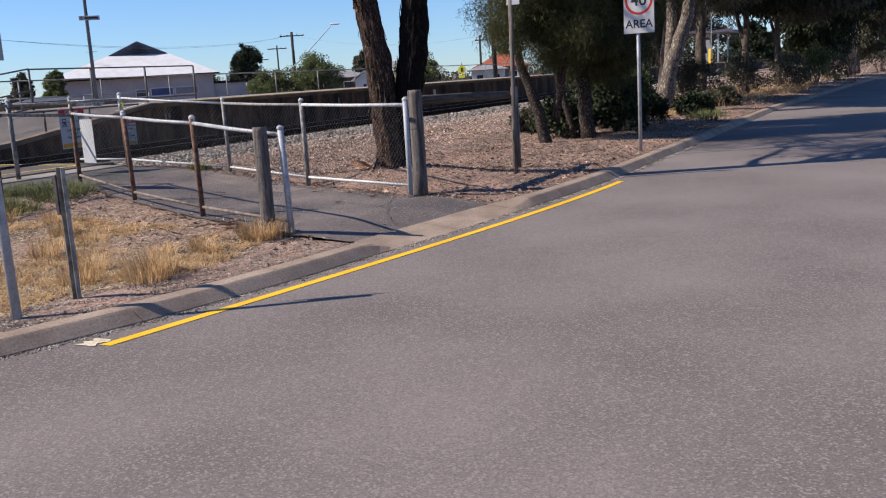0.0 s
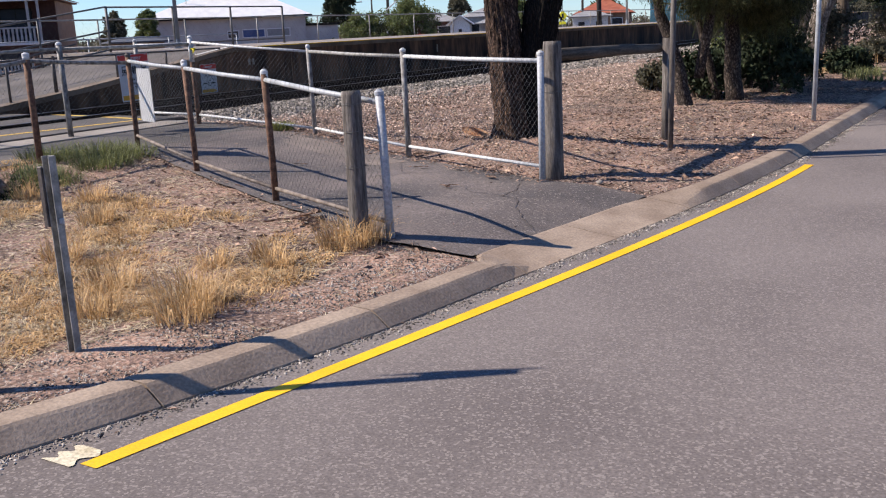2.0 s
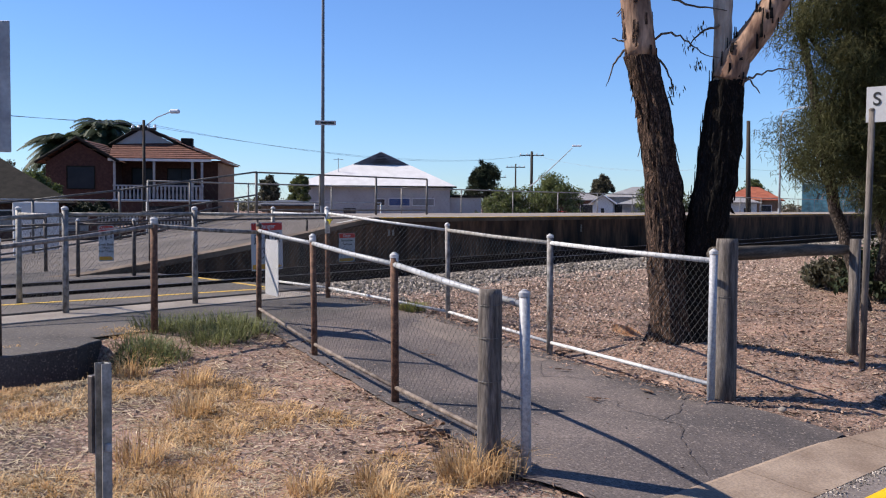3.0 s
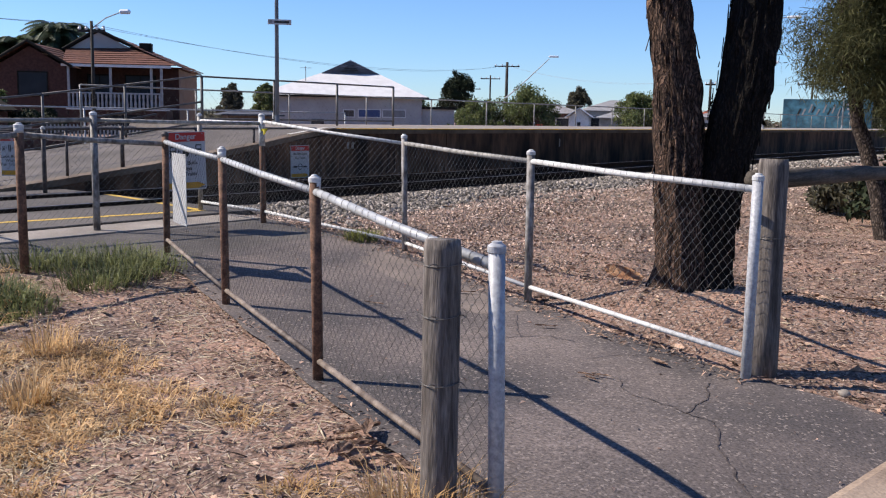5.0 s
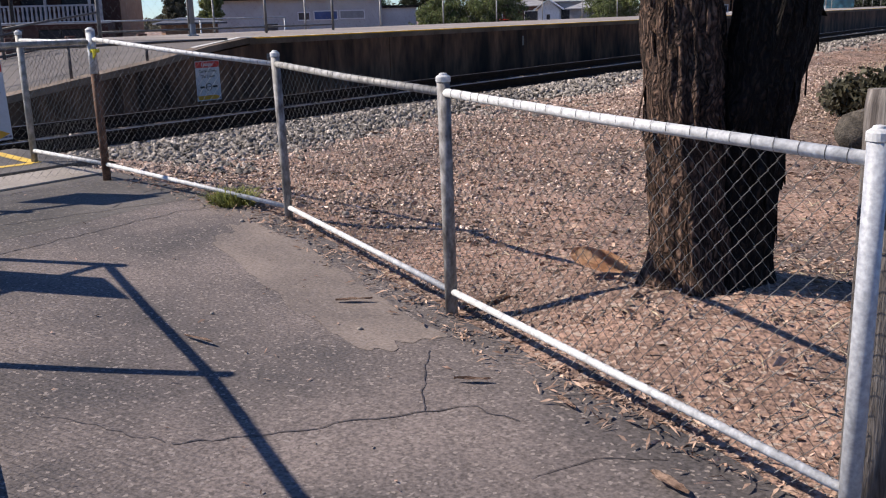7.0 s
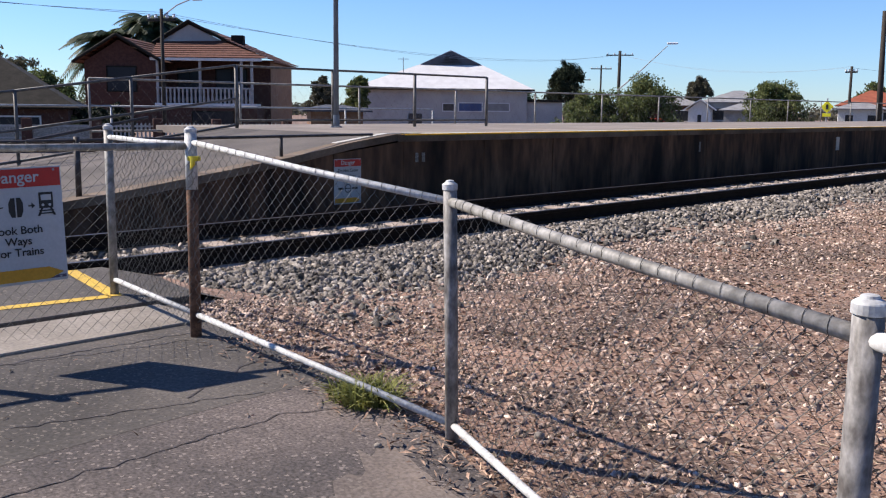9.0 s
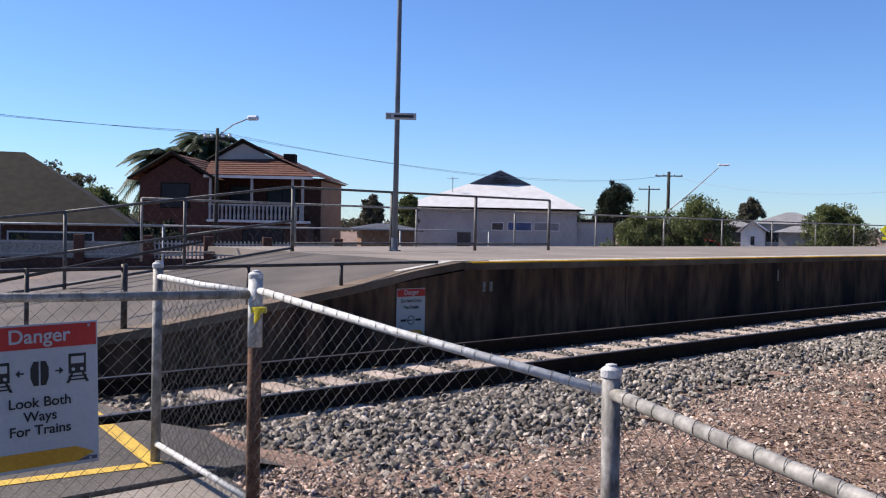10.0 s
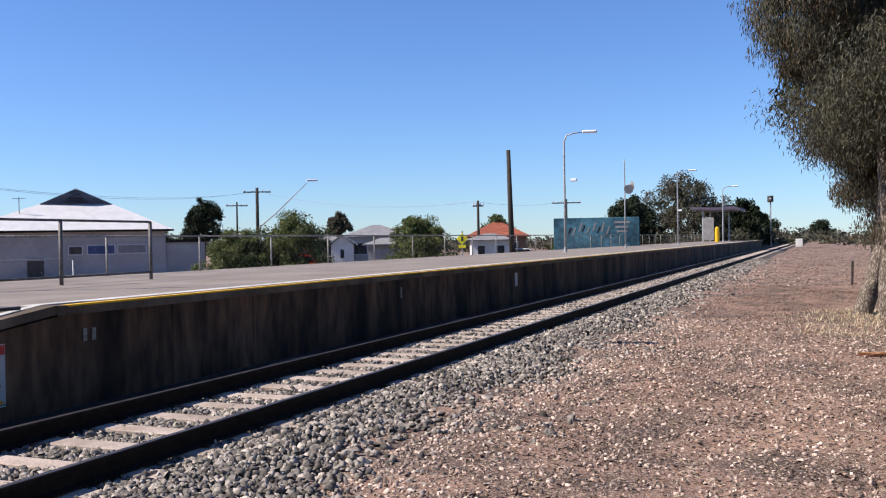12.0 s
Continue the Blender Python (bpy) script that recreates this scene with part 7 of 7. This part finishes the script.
# ---- loose ground cover: stones, litter, grass ----
def lump_field(name, pts, sizes, mat, seed, label, category, flat=0.8):
    """Angular stones: a jittered box with cut corners for each point."""
    rng = np.random.default_rng(seed)
    base = np.array([(-1, -1, -1), (1, -1, -1), (1, 1, -1), (-1, 1, -1), (-0.72, -0.66, 1), (0.7, -0.7, 1), (0.66, 0.72, 1), (-0.7, 0.66, 1)], float)
    quads = np.array([(0, 1, 5, 4), (1, 2, 6, 5), (2, 3, 7, 6), (3, 0, 4, 7), (4, 5, 6, 7)])
    n = len(pts)
    v = base[None] * (1 + rng.uniform(-0.68, 0.55, (n, 8, 3)))
    v *= sizes[:, None, None] * np.stack([rng.uniform(0.7, 1.6, n), rng.uniform(0.5, 1.0, n), rng.uniform(0.5, 0.95, n) * flat], -1)[:, None]
    a, b, c = rng.uniform(0, 6.28, n), rng.normal(0, 0.45, n), rng.normal(0, 0.45, n)

    def turn(v, i, j, t):
        ci, si = np.cos(t)[:, None], np.sin(t)[:, None]
        x, y = v[..., i].copy(), v[..., j].copy()
        v[..., i], v[..., j] = x * ci - y * si, x * si + y * ci
    turn(v, 1, 2, b)
    turn(v, 0, 2, c)
    turn(v, 0, 1, a)
    v += pts[:, None]
    f = (quads[None] + 8 * np.arange(n)[:, None, None]).reshape(-1, 4)
    return tagged(new(name, array_mesh(name, v.reshape(-1, 3), f, mat)), label, category, kind="stuff")


def ballast_z(x):
    return np.interp(x, [-14.9, -14.3, -13.9, -12.0, -11.5, -11.0, -10.2], [0.40, 0.405, 0.435, 0.435, 0.45, 0.41, 0.375])


rng = np.random.default_rng(21)
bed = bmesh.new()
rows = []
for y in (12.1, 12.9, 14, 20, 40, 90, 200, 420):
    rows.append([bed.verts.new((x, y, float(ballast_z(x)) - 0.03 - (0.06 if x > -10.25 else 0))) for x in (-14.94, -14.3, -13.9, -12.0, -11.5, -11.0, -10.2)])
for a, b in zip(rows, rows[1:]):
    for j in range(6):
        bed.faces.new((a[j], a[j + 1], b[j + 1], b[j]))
# strip along the wall foot that paints in the shade of the platform
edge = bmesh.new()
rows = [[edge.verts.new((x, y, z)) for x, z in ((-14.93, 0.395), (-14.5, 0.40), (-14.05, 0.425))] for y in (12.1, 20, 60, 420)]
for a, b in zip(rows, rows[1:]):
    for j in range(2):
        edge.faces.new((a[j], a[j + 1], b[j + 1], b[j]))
tagged(finish("ballast_shade_strip", edge, M["ballast_shade"]), "ballast strip under the platform wall, coloured dark as the platform's shade", "ballast", kind="structure")
tagged(finish("ballast_bed", bed, M["ballast_gap_shade"]), "crushed-stone bed under the track, darkened as shade between the stones", "ballast", kind="structure")
xs, ys_, ss = [], [], []
for y0, y1, dens, size in ((12.0, 17.0, 1150, 0.0255), (17, 24, 800, 0.029), (24, 40, 420, 0.034), (40, 80, 150, 0.046)):
    k = int(dens * (y1 - y0) * 4.9)
    xs.append(-14.9 + 5.4 * rng.uniform(0, 1, k))
    ys_.append(rng.uniform(y0, y1, k))
    ss.append(size * rng.uniform(0.6, 1.25, k))
x, y, s = np.concatenate(xs), np.concatenate(ys_), np.concatenate(ss)
thin = rng.uniform(0, 1, len(x)) < np.interp(x + np.interp(y, [12, 14, 17, 40], [0.0, 0.1, 0.75, 0.9]) + 0.25 * np.sin(y * 1.9) + 0.15 * np.sin(y * 4.7), [-14.9, -11.2, -10.5, -9.9, -9.5], [1, 1, 0.6, 0.22, 0.03])
clear = (x > -14.15) & ~((y < 12.2) & (x < -10.95)) & ~((y < 12.62) & (x > -12.0) & (x < -10.75))
off = np.abs((y - 12.75 + 0.33) % 0.66 - 0.33)
on_sleeper = (off < 0.13) & (np.abs(x - CENTRE) < 1.0)
keep = thin & clear & (~on_sleeper | (rng.uniform(0, 1, len(x)) < 0.06))
x, y, s = x[keep], y[keep], s[keep]
z = ballast_z(x) + rng.uniform(-0.022, 0.026, len(x)) + np.where(np.abs(x - CENTRE) < 1.0, -0.022, 0.0)
lump_field("ballast_stones", np.stack([x, y, z], -1), s, M["ballast"], 22, "grey crushed-stone ballast beside and between the rails", "ballast")


def scattered(n, x0, x1, y0, y1, seed, keep):
    r = np.random.default_rng(seed)
    x, y = r.uniform(x0, x1, n), r.uniform(y0, y1, n)
    m = keep(x, y, r)
    return x[m], y[m]


def on_path(x, y):
    """Between the fence lines, on asphalt."""
    left = np.interp(-x, [2.1, 3.1, 5.0, 6.7, 8.4], [6.95, 6.92, 7.86, 8.64, 9.3])
    right = np.interp(-x, [1.9, 3.15, 5.35, 7.4, 9.55, 10.9], [9.45, 9.62, 10.66, 11.53, 11.76, 12.0])
    left = np.where(x < -8.5, 3.5, left)
    return (y > left) & (y < right)


def verge(x, y):
    return x < kerb_x(y) - 0.28


def chips(name, n, region, seed, size, mat, label, category, keep, lift=0.004, curl=0.5):
    """Flat bits of bark, leaf and straw lying about: two triangles each, bent along the middle."""
    x, y = scattered(n, *region, seed, keep)
    r = np.random.default_rng(seed + 1)
    k = len(x)
    z = np.where(x > kerb_x(y), ROAD_Z + 0.003, land(x, y) + lift) + np.where(on_path(x, y), 0.022, 0.0)
    a = r.uniform(0, 6.28, k)
    ln, wd = size[0] * r.uniform(0.4, 1.4, k), size[1] * r.uniform(0.5, 1.3, k)
    d = np.stack([np.cos(a), np.sin(a), r.normal(0, 0.22, k)], -1) * ln[:, None]
    w = np.stack([-np.sin(a), np.cos(a), r.normal(0, curl, k)], -1) * wd[:, None]
    p = np.stack([x, y, z + 0.25 * wd], -1)
    up = np.array([0, 0, 1.0]) * (wd * r.uniform(0.0, 0.9, k))[:, None]
    v = np.stack([p - d, p - w * 0.5 + up, p + d, p + w * 0.5 + up * 0.6], 1).reshape(-1, 3)
    f = np.arange(4 * k).reshape(-1, 4)
    return tagged(new(name, array_mesh(name, v, f, mat)), label, category, kind="stuff")


def near_fence(x, y, r):
    strip_ = (x > kerb_x(y) - 1.0) & (y < 6.9)
    return verge(x, y) & (x > -10.1) & (~strip_ | (r.uniform(0, 1, len(x)) < 0.25)) & (~on_path(x, y) | (r.uniform(0, 1, len(x)) < 0.012)) & ~((x < -4) & (y < 7.2 - 0.45 * (x + 3.2)) & (r.uniform(0, 1, len(x)) < 0.35))


def near_fence_far(x, y, r):
    return verge(x, y)


chips("leaf_litter", 62000, (-10.2, -1.4, 2.5, 17.0), 31, (0.019, 0.009), M["litter"], "brown leaf and bark litter on the dry ground", "litter", near_fence)
chips("leaf_litter_far", 60000, (-10.2, -1.0, 17.0, 45.0), 33, (0.028, 0.013), M["litter"], "brown leaf litter along the railway land", "litter", near_fence)
chips("leaf_litter_distant", 34000, (-10.6, 2.0, 45.0, 150.0), 34, (0.07, 0.03), M["gravel"], "brown leaf litter along the far railway land", "litter", near_fence_far)
chips("straw_litter", 9000, (-10.0, -1.6, 3.0, 30.0), 35, (0.07, 0.006), M["straw_pale"], "bleached straw and twigs lying on the ground", "litter", lambda x, y, r: verge(x, y) & (x > -10) & ~on_path(x, y))
chips("straw_bits", 15000, (-8.6, -2.5, 3.0, 8.9), 43, (0.045, 0.006), M["straw_pale"], "bleached straw bits among the dry grass", "litter", lambda x, y, r: (x < kerb_x(y) - 0.95) & ~on_path(x, y) & ((y < 6.3 + 0.25 * (-x - 3)) | (r.uniform(0, 1, len(x)) < 0.25)))
chips("fallen_straw", 5200, (-8.4, -2.6, 3.2, 8.9), 47, (0.10, 0.005), M["straw_pale"], "long bleached straws lying flat on the verge", "litter", lambda x, y, r: (x < kerb_x(y) - 0.9) & ~on_path(x, y) & (y < 7.0 + 0.45 * (-x - 3.2)), 0.008)
chips("path_edge_litter", 5200, (-8.6, -2.6, 6.7, 9.7), 45, (0.026, 0.012), M["litter"], "dirt and litter spread over the path's edge", "litter", lambda x, y, r: np.abs(y - np.interp(-x, [3.1, 5.0, 6.7, 8.4], [6.92, 7.86, 8.64, 9.3])) < 0.22 * r.uniform(0, 1, len(x)) ** 1.6)
chips("pale_chips", 34000, (-10.4, -3.0, 10.5, 40.0), 37, (0.016, 0.011), M["gravel"], "pale stone and leaf chips on the railway land", "litter", lambda x, y, r: verge(x, y) & ~on_path(x, y) & (r.uniform(0, 1, len(x)) < 0.5))
chips("twigs", 1500, (-10.0, -1.6, 3.0, 24.0), 39, (0.13, 0.008), M["grey_bark"], "thin dark twigs on the ground", "litter", lambda x, y, r: verge(x, y) & ~on_path(x, y))

for at, n, size, sd in (((-9.6, -1.7, 9.6, 16.5), 5200, (0.040, 0.016), 61), ((-8.4, -2.7, 6.2, 9.2), 1500, (0.035, 0.015), 65)):
    chips("bark_flakes", n, at, sd, size, M["bark_chip"], "curled brown bark flakes scattered on dry soil", "litter", lambda x, y, r: verge(x, y) & ~on_path(x, y), 0.006, 0.9)
chips("dark_litter", 16000, (-10.0, -1.7, 9.6, 22.0), 67, (0.026, 0.012), M["grey_bark"], "dark rotted bark and leaf bits", "litter", lambda x, y, r: verge(x, y) & ~on_path(x, y) & (np.sin(x * 3.1 + y) + np.sin(y * 2.3 - x * 1.7) + r.normal(0, 0.8, len(x)) > 0.3), 0.006, 0.8)

# bark drifts along the foot of the path fence
def drift(x, y, r):
    e = np.interp(-x, [3.15, 5.35, 7.4, 9.5], [9.62, 10.66, 11.53, 11.76])
    return (np.abs(y - e) < 0.30 * r.uniform(0, 1, len(x)) + 0.02) & (x > -9.4)


chips("bark_drift", 12000, (-9.5, -3.1, 9.3, 12.2), 41, (0.032, 0.012), M["bark_chip"], "drift of brown bark along the fence foot", "litter", drift, 0.012)


def bark_sheet(at, turn, ln, wd, label, tilt=0.0):
    bm = bmesh.new()
    r = random.Random(int(ln * 1000 + turn))
    rows = []
    for i in range(9):
        q = i / 8
        wv = wd * math.sin(math.pi * (0.12 + 0.8 * q)) * r.uniform(0.8, 1.15)
        rows.append([bm.verts.new(((q - 0.5) * ln, (j / 4 - 0.5) * wv, 0.012 + 0.35 * wd * abs(j / 4 - 0.5) + r.uniform(0, 0.008))) for j in range(5)])
    for a, b in zip(rows, rows[1:]):
        for j in range(4):
            bm.faces.new((a[j], b[j], b[j + 1], a[j + 1]))
    bmesh.ops.solidify(bm, geom=list(bm.faces), thickness=0.006)
    ob = finish("bark_sheet", bm, M["fresh_bark" if wd > 0.11 else "bark_chip"])
    ob.matrix_world = pose(*at, tilt, 0.4 * tilt, turn)
    return tagged(ob, label, "bark", "fallen bark")


for x, y, t, ln, wd in ((-3.88, 9.0, 10, 0.13, 0.03), (-3.84, 8.95, -20, 0.10, 0.025), (-3.82, 9.05, 5, 0.12, 0.02), (-4.75, 9.95, 30, 0.16, 0.03), (-3.7, 9.55, -25, 0.18, 0.05), (-4.3, 9.95, -30, 0.14, 0.03), (-5.3, 10.9, 60, 0.3, 0.07), (-6.1, 9.6, 0, 0.2, 0.03), (-5.9, 10.5, 40, 0.2, 0.04), (-3.3, 12.6, 20, 0.4, 0.06), (-4.6, 13.2, 25, 0.35, 0.07), (-10.3, 15.9, 10, 0.28, 0.10), (-6.4, 25.5, 20, 0.8, 0.2)):
    on = on_path(np.array([x]), np.array([y]))[0]
    bark_sheet((x, y, land_z(x, y) + (0.024 if on else 0.004)), t, ln, wd, "curled strip of fallen brown bark on the ground")
bark_sheet((-4.80, 11.22, land_z(-4.80, 11.22) + 0.05), 15, 0.32, 0.17, "broad piece of fresh orange bark propped by the gum tree", 32)
for i in range(11):
    q = random.Random(300 + i)
    x, y = -4.02 + q.uniform(-0.2, 0.2), 7.2 + q.uniform(-0.22, 0.2)
    bark_sheet((x, y, land_z(x, y) + 0.012 + 0.006 * i), q.uniform(0, 360), q.uniform(0.10, 0.24), q.uniform(0.04, 0.09), "curled pale bark sheet in a small heap by the fence", q.uniform(-18, 18))


def tufts(name, spots, seed, mat, label, blades, height, spread, lean=0.6, width=0.0035):
    """Clumps of thin grass blades: bent strips that taper to a point."""
    r = np.random.default_rng(seed)
    spots = np.asarray(spots, float)
    c = np.repeat(spots[:, :2], blades, 0)
    scale = np.repeat(spots[:, 2], blades)
    n = len(c)
    a = r.uniform(0, 6.28, n)
    rad = spread * scale * np.sqrt(r.uniform(0, 1, n))
    x, y = c[:, 0] + rad * np.cos(a), c[:, 1] + rad * np.sin(a)
    z = land(x, y)
    h = height * scale * r.uniform(0.35, 1.15, n)
    b = a + r.normal(0, 0.7, n)
    l = h * np.abs(r.normal(lean, 0.35, n))
    wv = width * r.uniform(0.7, 1.4, n)
    side = np.stack([-np.sin(b), np.cos(b), 0 * b], -1) * wv[:, None]
    p0 = np.stack([x, y, z - 0.005], -1)
    p1 = p0 + np.stack([np.cos(b) * l * 0.35, np.sin(b) * l * 0.35, h * 0.62], -1)
    p2 = p0 + np.stack([np.cos(b) * l, np.sin(b) * l, h * np.clip(1 - l / np.maximum(h, 1e-6) * 0.28, 0.25, 1)], -1)
    v = np.stack([p0 - side, p0 + side, p1 + side * 0.8, p1 - side * 0.8, p2 + side * 0.15, p2 - side * 0.15], 1).reshape(-1, 3)
    base = 6 * np.arange(n)[:, None]
    f = np.concatenate([base + np.array([[0, 1, 2, 3]]), base + np.array([[3, 2, 4, 5]])], 0)
    return tagged(new(name, array_mesh(name, v, f, mat)), label, "grass", kind="stuff")


def bare(y):
    """Width of the bare strip behind the kerb line."""
    return 1.02 + 0.10 * np.sin(y * 3) + 0.08 * np.sin(y * 7.3 + 1)


def straw_noise(x, y):
    return np.sin(x * 2.1 + 1.3) * np.sin(y * 1.7 + x * 0.8) + 0.6 * np.sin(x * 4.3) * np.sin(y * 3.9 + 1)


def grassy(x, y):
    """Where the dry grass grows on the verge below the rusty fence."""
    fence_y = np.interp(-x, [3.2, 5.0, 6.8, 8.4, 9.0], [7.0, 7.85, 8.6, 9.2, 9.3])
    n = straw_noise(x, y)
    return (x < kerb_x(y) - bare(y)) & (y < fence_y - 0.30) & (n > -0.12) & (x > -9.0) & (y < 6.9 + 0.20 * (-x - 3))


x, y = scattered(2300, -9.0, -2.6, 0.0, 8.4, 51, lambda x, y, r: grassy(x, y))
r = np.random.default_rng(52)
spots = np.stack([x, y, r.uniform(0.45, 1.15, len(x))], -1)
tufts("dry_grass", spots, 53, M["straw"], "golden dry grass on the verge", 60, 0.075, 0.16, 1.5)
x, y = scattered(2600, -9.0, -2.6, 1.0, 8.4, 54, lambda x, y, r: (x < kerb_x(y) - bare(y)) & ~on_path(x, y) & (y < 6.2 + 0.25 * (-x - 3)) & (straw_noise(x, y) > -0.35))
tufts("straw_mat", np.stack([x, y, np.random.default_rng(5).uniform(0.4, 1.0, len(x))], -1), 55, M["straw_pale"], "flattened pale straw between the tufts", 30, 0.055, 0.24, 2.6, 0.003)
big = [(-3.35, 5.25, 2.0), (-3.55, 5.35, 1.8), (-3.25, 5.1, 1.5), (-3.9, 5.0, 1.5), (-4.3, 5.5, 1.4), (-3.33, 6.74, 1.5), (-3.42, 6.80, 1.7), (-3.28, 6.86, 1.5), (-3.75, 6.35, 1.0), (-4.0, 6.1, 1.1), (-3.5, 6.2, 0.9), (-5.2, 5.8, 1.4), (-5.8, 6.6, 1.4), (-6.6, 7.2, 1.4), (-7.2, 7.0, 1.4), (-4.6, 4.3, 1.5), (-5.4, 4.6, 1.4)]
tufts("tall_dry_grass", big, 56, M["straw"], "taller tuft of dry golden grass by the timber post", 200, 0.15, 0.11, 0.75, 0.0028)
tufts("tree_grass", [(-6.4 + 0.35 * math.sin(i * 2.1), 30.5 + 0.25 * i, 1.6) for i in range(16)] + [(-7.1 + 0.5 * math.sin(i * 1.7), 28.5 + 0.4 * i, 1.5) for i in range(14)], 57, M["straw_pale"], "dry pale grass round the far gum tree", 60, 0.07, 0.5, 0.9, 0.008)
x, y = scattered(200, -6.2, -1.4, 26.0, 60.0, 58, lambda x, y, r: verge(x, y) & (x > kerb_x(y) - 4.5) & (x < kerb_x(y) - 1.2))
tufts("verge_grass", np.stack([x, y, np.random.default_rng(6).uniform(0.8, 2.2, len(x))], -1), 59, M["straw"], "dry grass under the verge trees", 50, 0.16, 0.25, 0.6, 0.006)
weeds = [(-8.28 + 0.42 * math.sin(i * 1.7), 8.62 + 0.38 * math.sin(i * 2.9 + 1), 1.1 + 0.4 * math.sin(i)) for i in range(26)] + [(-7.80 + 0.28 * math.sin(i * 1.9), 7.55 + 0.16 * math.sin(i * 3.1), 1.0) for i in range(11)]
tufts("green_weeds", weeds, 60, M["weed"], "low green weeds at the corner of the maze", 90, 0.16, 0.24, 0.9, 0.0038)
# dark tufts added in the ditch to stand for its black shade
tufts("ditch_shade_tufts", [(-7.85 + 0.32 * math.sin(i * 1.9), 6.85 + 0.6 * math.sin(i * 2.7 + 1), 0.9) for i in range(22)], 64, M["leaf_dark"], "low dark tufts added as ditch shade beside the green patch", 120, 0.10, 0.16, 0.9, 0.007)
w2 = [(-8.05 + 0.10 * math.sin(i * 2.2), 11.58 + 0.09 * math.cos(i * 1.3), 0.72) for i in range(9)]
tufts("green_weeds", w2, 61, M["weed_yellow"], "yellow-green weed growing by the fence foot", 70, 0.22, 0.10, 0.6, 0.005)
w3 = [(-2.0 - 0.5 * abs(math.sin(i * 2.2)), 23.6 + 0.5 * i, 1.2) for i in range(6)] + [(-5.0, 26.8, 2.0), (-5.5, 27.2, 2.0), (-5.3, 25.4, 1.8)]
tufts("green_weeds", w3, 62, M["weed"], "green weeds on the shady verge", 80, 0.2, 0.25, 0.6, 0.008)
for x, y, s in ((-2.64, 9.72, 0.035), (-7.6, 11.25, 0.018), (-5.6, 10.2, 0.014), (-6.35, 9.9, 0.012), (-2.85, 12.2, 0.03), (-7.25, 11.95, 0.03)):
    bm = bmesh.new()
    bmesh.ops.create_icosphere(bm, subdivisions=2, radius=s)
    for v in bm.verts:
        v.co *= 1 + 0.25 * noise.noise(v.co * 30 + Vector((x, y, 0)))
        v.co.z *= 0.7
    ob = finish("loose_stone", bm, M["concrete"], smooth=True)
    ob.location = (x, y, land_z(x, y) + s * 0.5 + (0.02 if on_path(np.array([x]), np.array([y]))[0] else 0))
    tagged(ob, "small pale loose stone on the ground", "stone", "loose stones")

short_stake = thing("dark_stake", (-6.28, 46.5, land_z(-6.28, 46.5)), "short dark steel stake in the ground", "post")
bm = bmesh.new()
tube(bm, [(0, 0, -0.1), (0.03, 0, 0.85)], [0.045, 0.04], 8)
part("shaft", bm, M["dark_steel"], short_stake)
gr = np.random.default_rng(91)
gx = -10.6 + 4.6 * gr.uniform(0, 1, 17000) ** 1.7
gy = 11.9 + 19.0 * gr.uniform(0, 1, 17000) ** 1.6
lump_field("track_gravel", np.stack([gx, gy, land(gx, gy) + 0.004], -1), gr.uniform(0.006, 0.017, 17000) * (1 + (gy - 12) * 0.03), M["gravel"], 92, "brown and pale gravel spread beside the ballast", "gravel")
# gutter grit along the kerb foot
gy = np.random.default_rng(71).uniform(2.5, 18, 5200)
gu = np.abs(np.random.default_rng(72).normal(0, 0.055, 5200)) + 0.004
lump_field("gutter_grit", np.stack([kerb_x(gy) + gu, gy, np.full(5200, ROAD_Z + 0.002)], -1), np.random.default_rng(73).uniform(0.002, 0.007, 5200), M["ballast"], 74, "fine grit and litter in the gutter", "grit")
gy = np.random.default_rng(76).uniform(2.5, 6.9, 7000)
gu = np.random.default_rng(77).uniform(-1.05, -0.26, 7000)
gx = kerb_x(gy) + gu
lump_field("verge_grit", np.stack([gx, gy, land(gx, gy) + 0.002], -1), np.random.default_rng(78).uniform(0.002, 0.006, 7000), M["ballast"], 79, "grey grit on the bare soil behind the kerb", "grit")
chips("gutter_litter", 5200, (-3.2, -1.0, 2.5, 19.0), 75, (0.020, 0.010), M["litter"], "brown leaf bits gathered in the gutter", "litter", lambda x, y, r: (x > kerb_x(y) + 0.004) & (x < kerb_x(y) + 0.16 * r.uniform(0, 1, len(x)) ** 1.5))
for pts, wd in (([(-8.72, 10.11), (-8.45, 11.28)], 0.007), ([(-8.08, 9.6), (-8.10, 10.02), (-8.15, 11.16), (-8.0, 11.5)], 0.007), ([(-9.67, 10.46), (-9.50, 11.48)], 0.008), ([(-2.45, 7.9), (-2.75, 8.25), (-3.0, 8.7), (-3.15, 8.75), (-3.2, 9.1), (-3.3, 9.4)], 0.007), ([(-3.15, 8.75), (-3.6, 8.9), (-3.75, 9.15)], 0.005), ([(-5.35, 8.85), (-5.0, 9.25), (-4.75, 9.6), (-4.6, 9.75), (-4.35, 9.7)], 0.007), ([(-4.75, 9.6), (-4.95, 9.85), (-5.15, 10.2)], 0.005), ([(-4.1, 9.35), (-4.0, 9.6), (-3.75, 9.75)], 0.005), ([(-6.0, 8.7), (-5.35, 8.85)], 0.004), ([(-8.6, 10.9), (-8.9, 11.5), (-9.4, 11.75)], 0.01), ([(-9.9, 8.2), (-9.75, 10.0), (-9.65, 11.6)], 0.010)):
    crack(pts, wd)
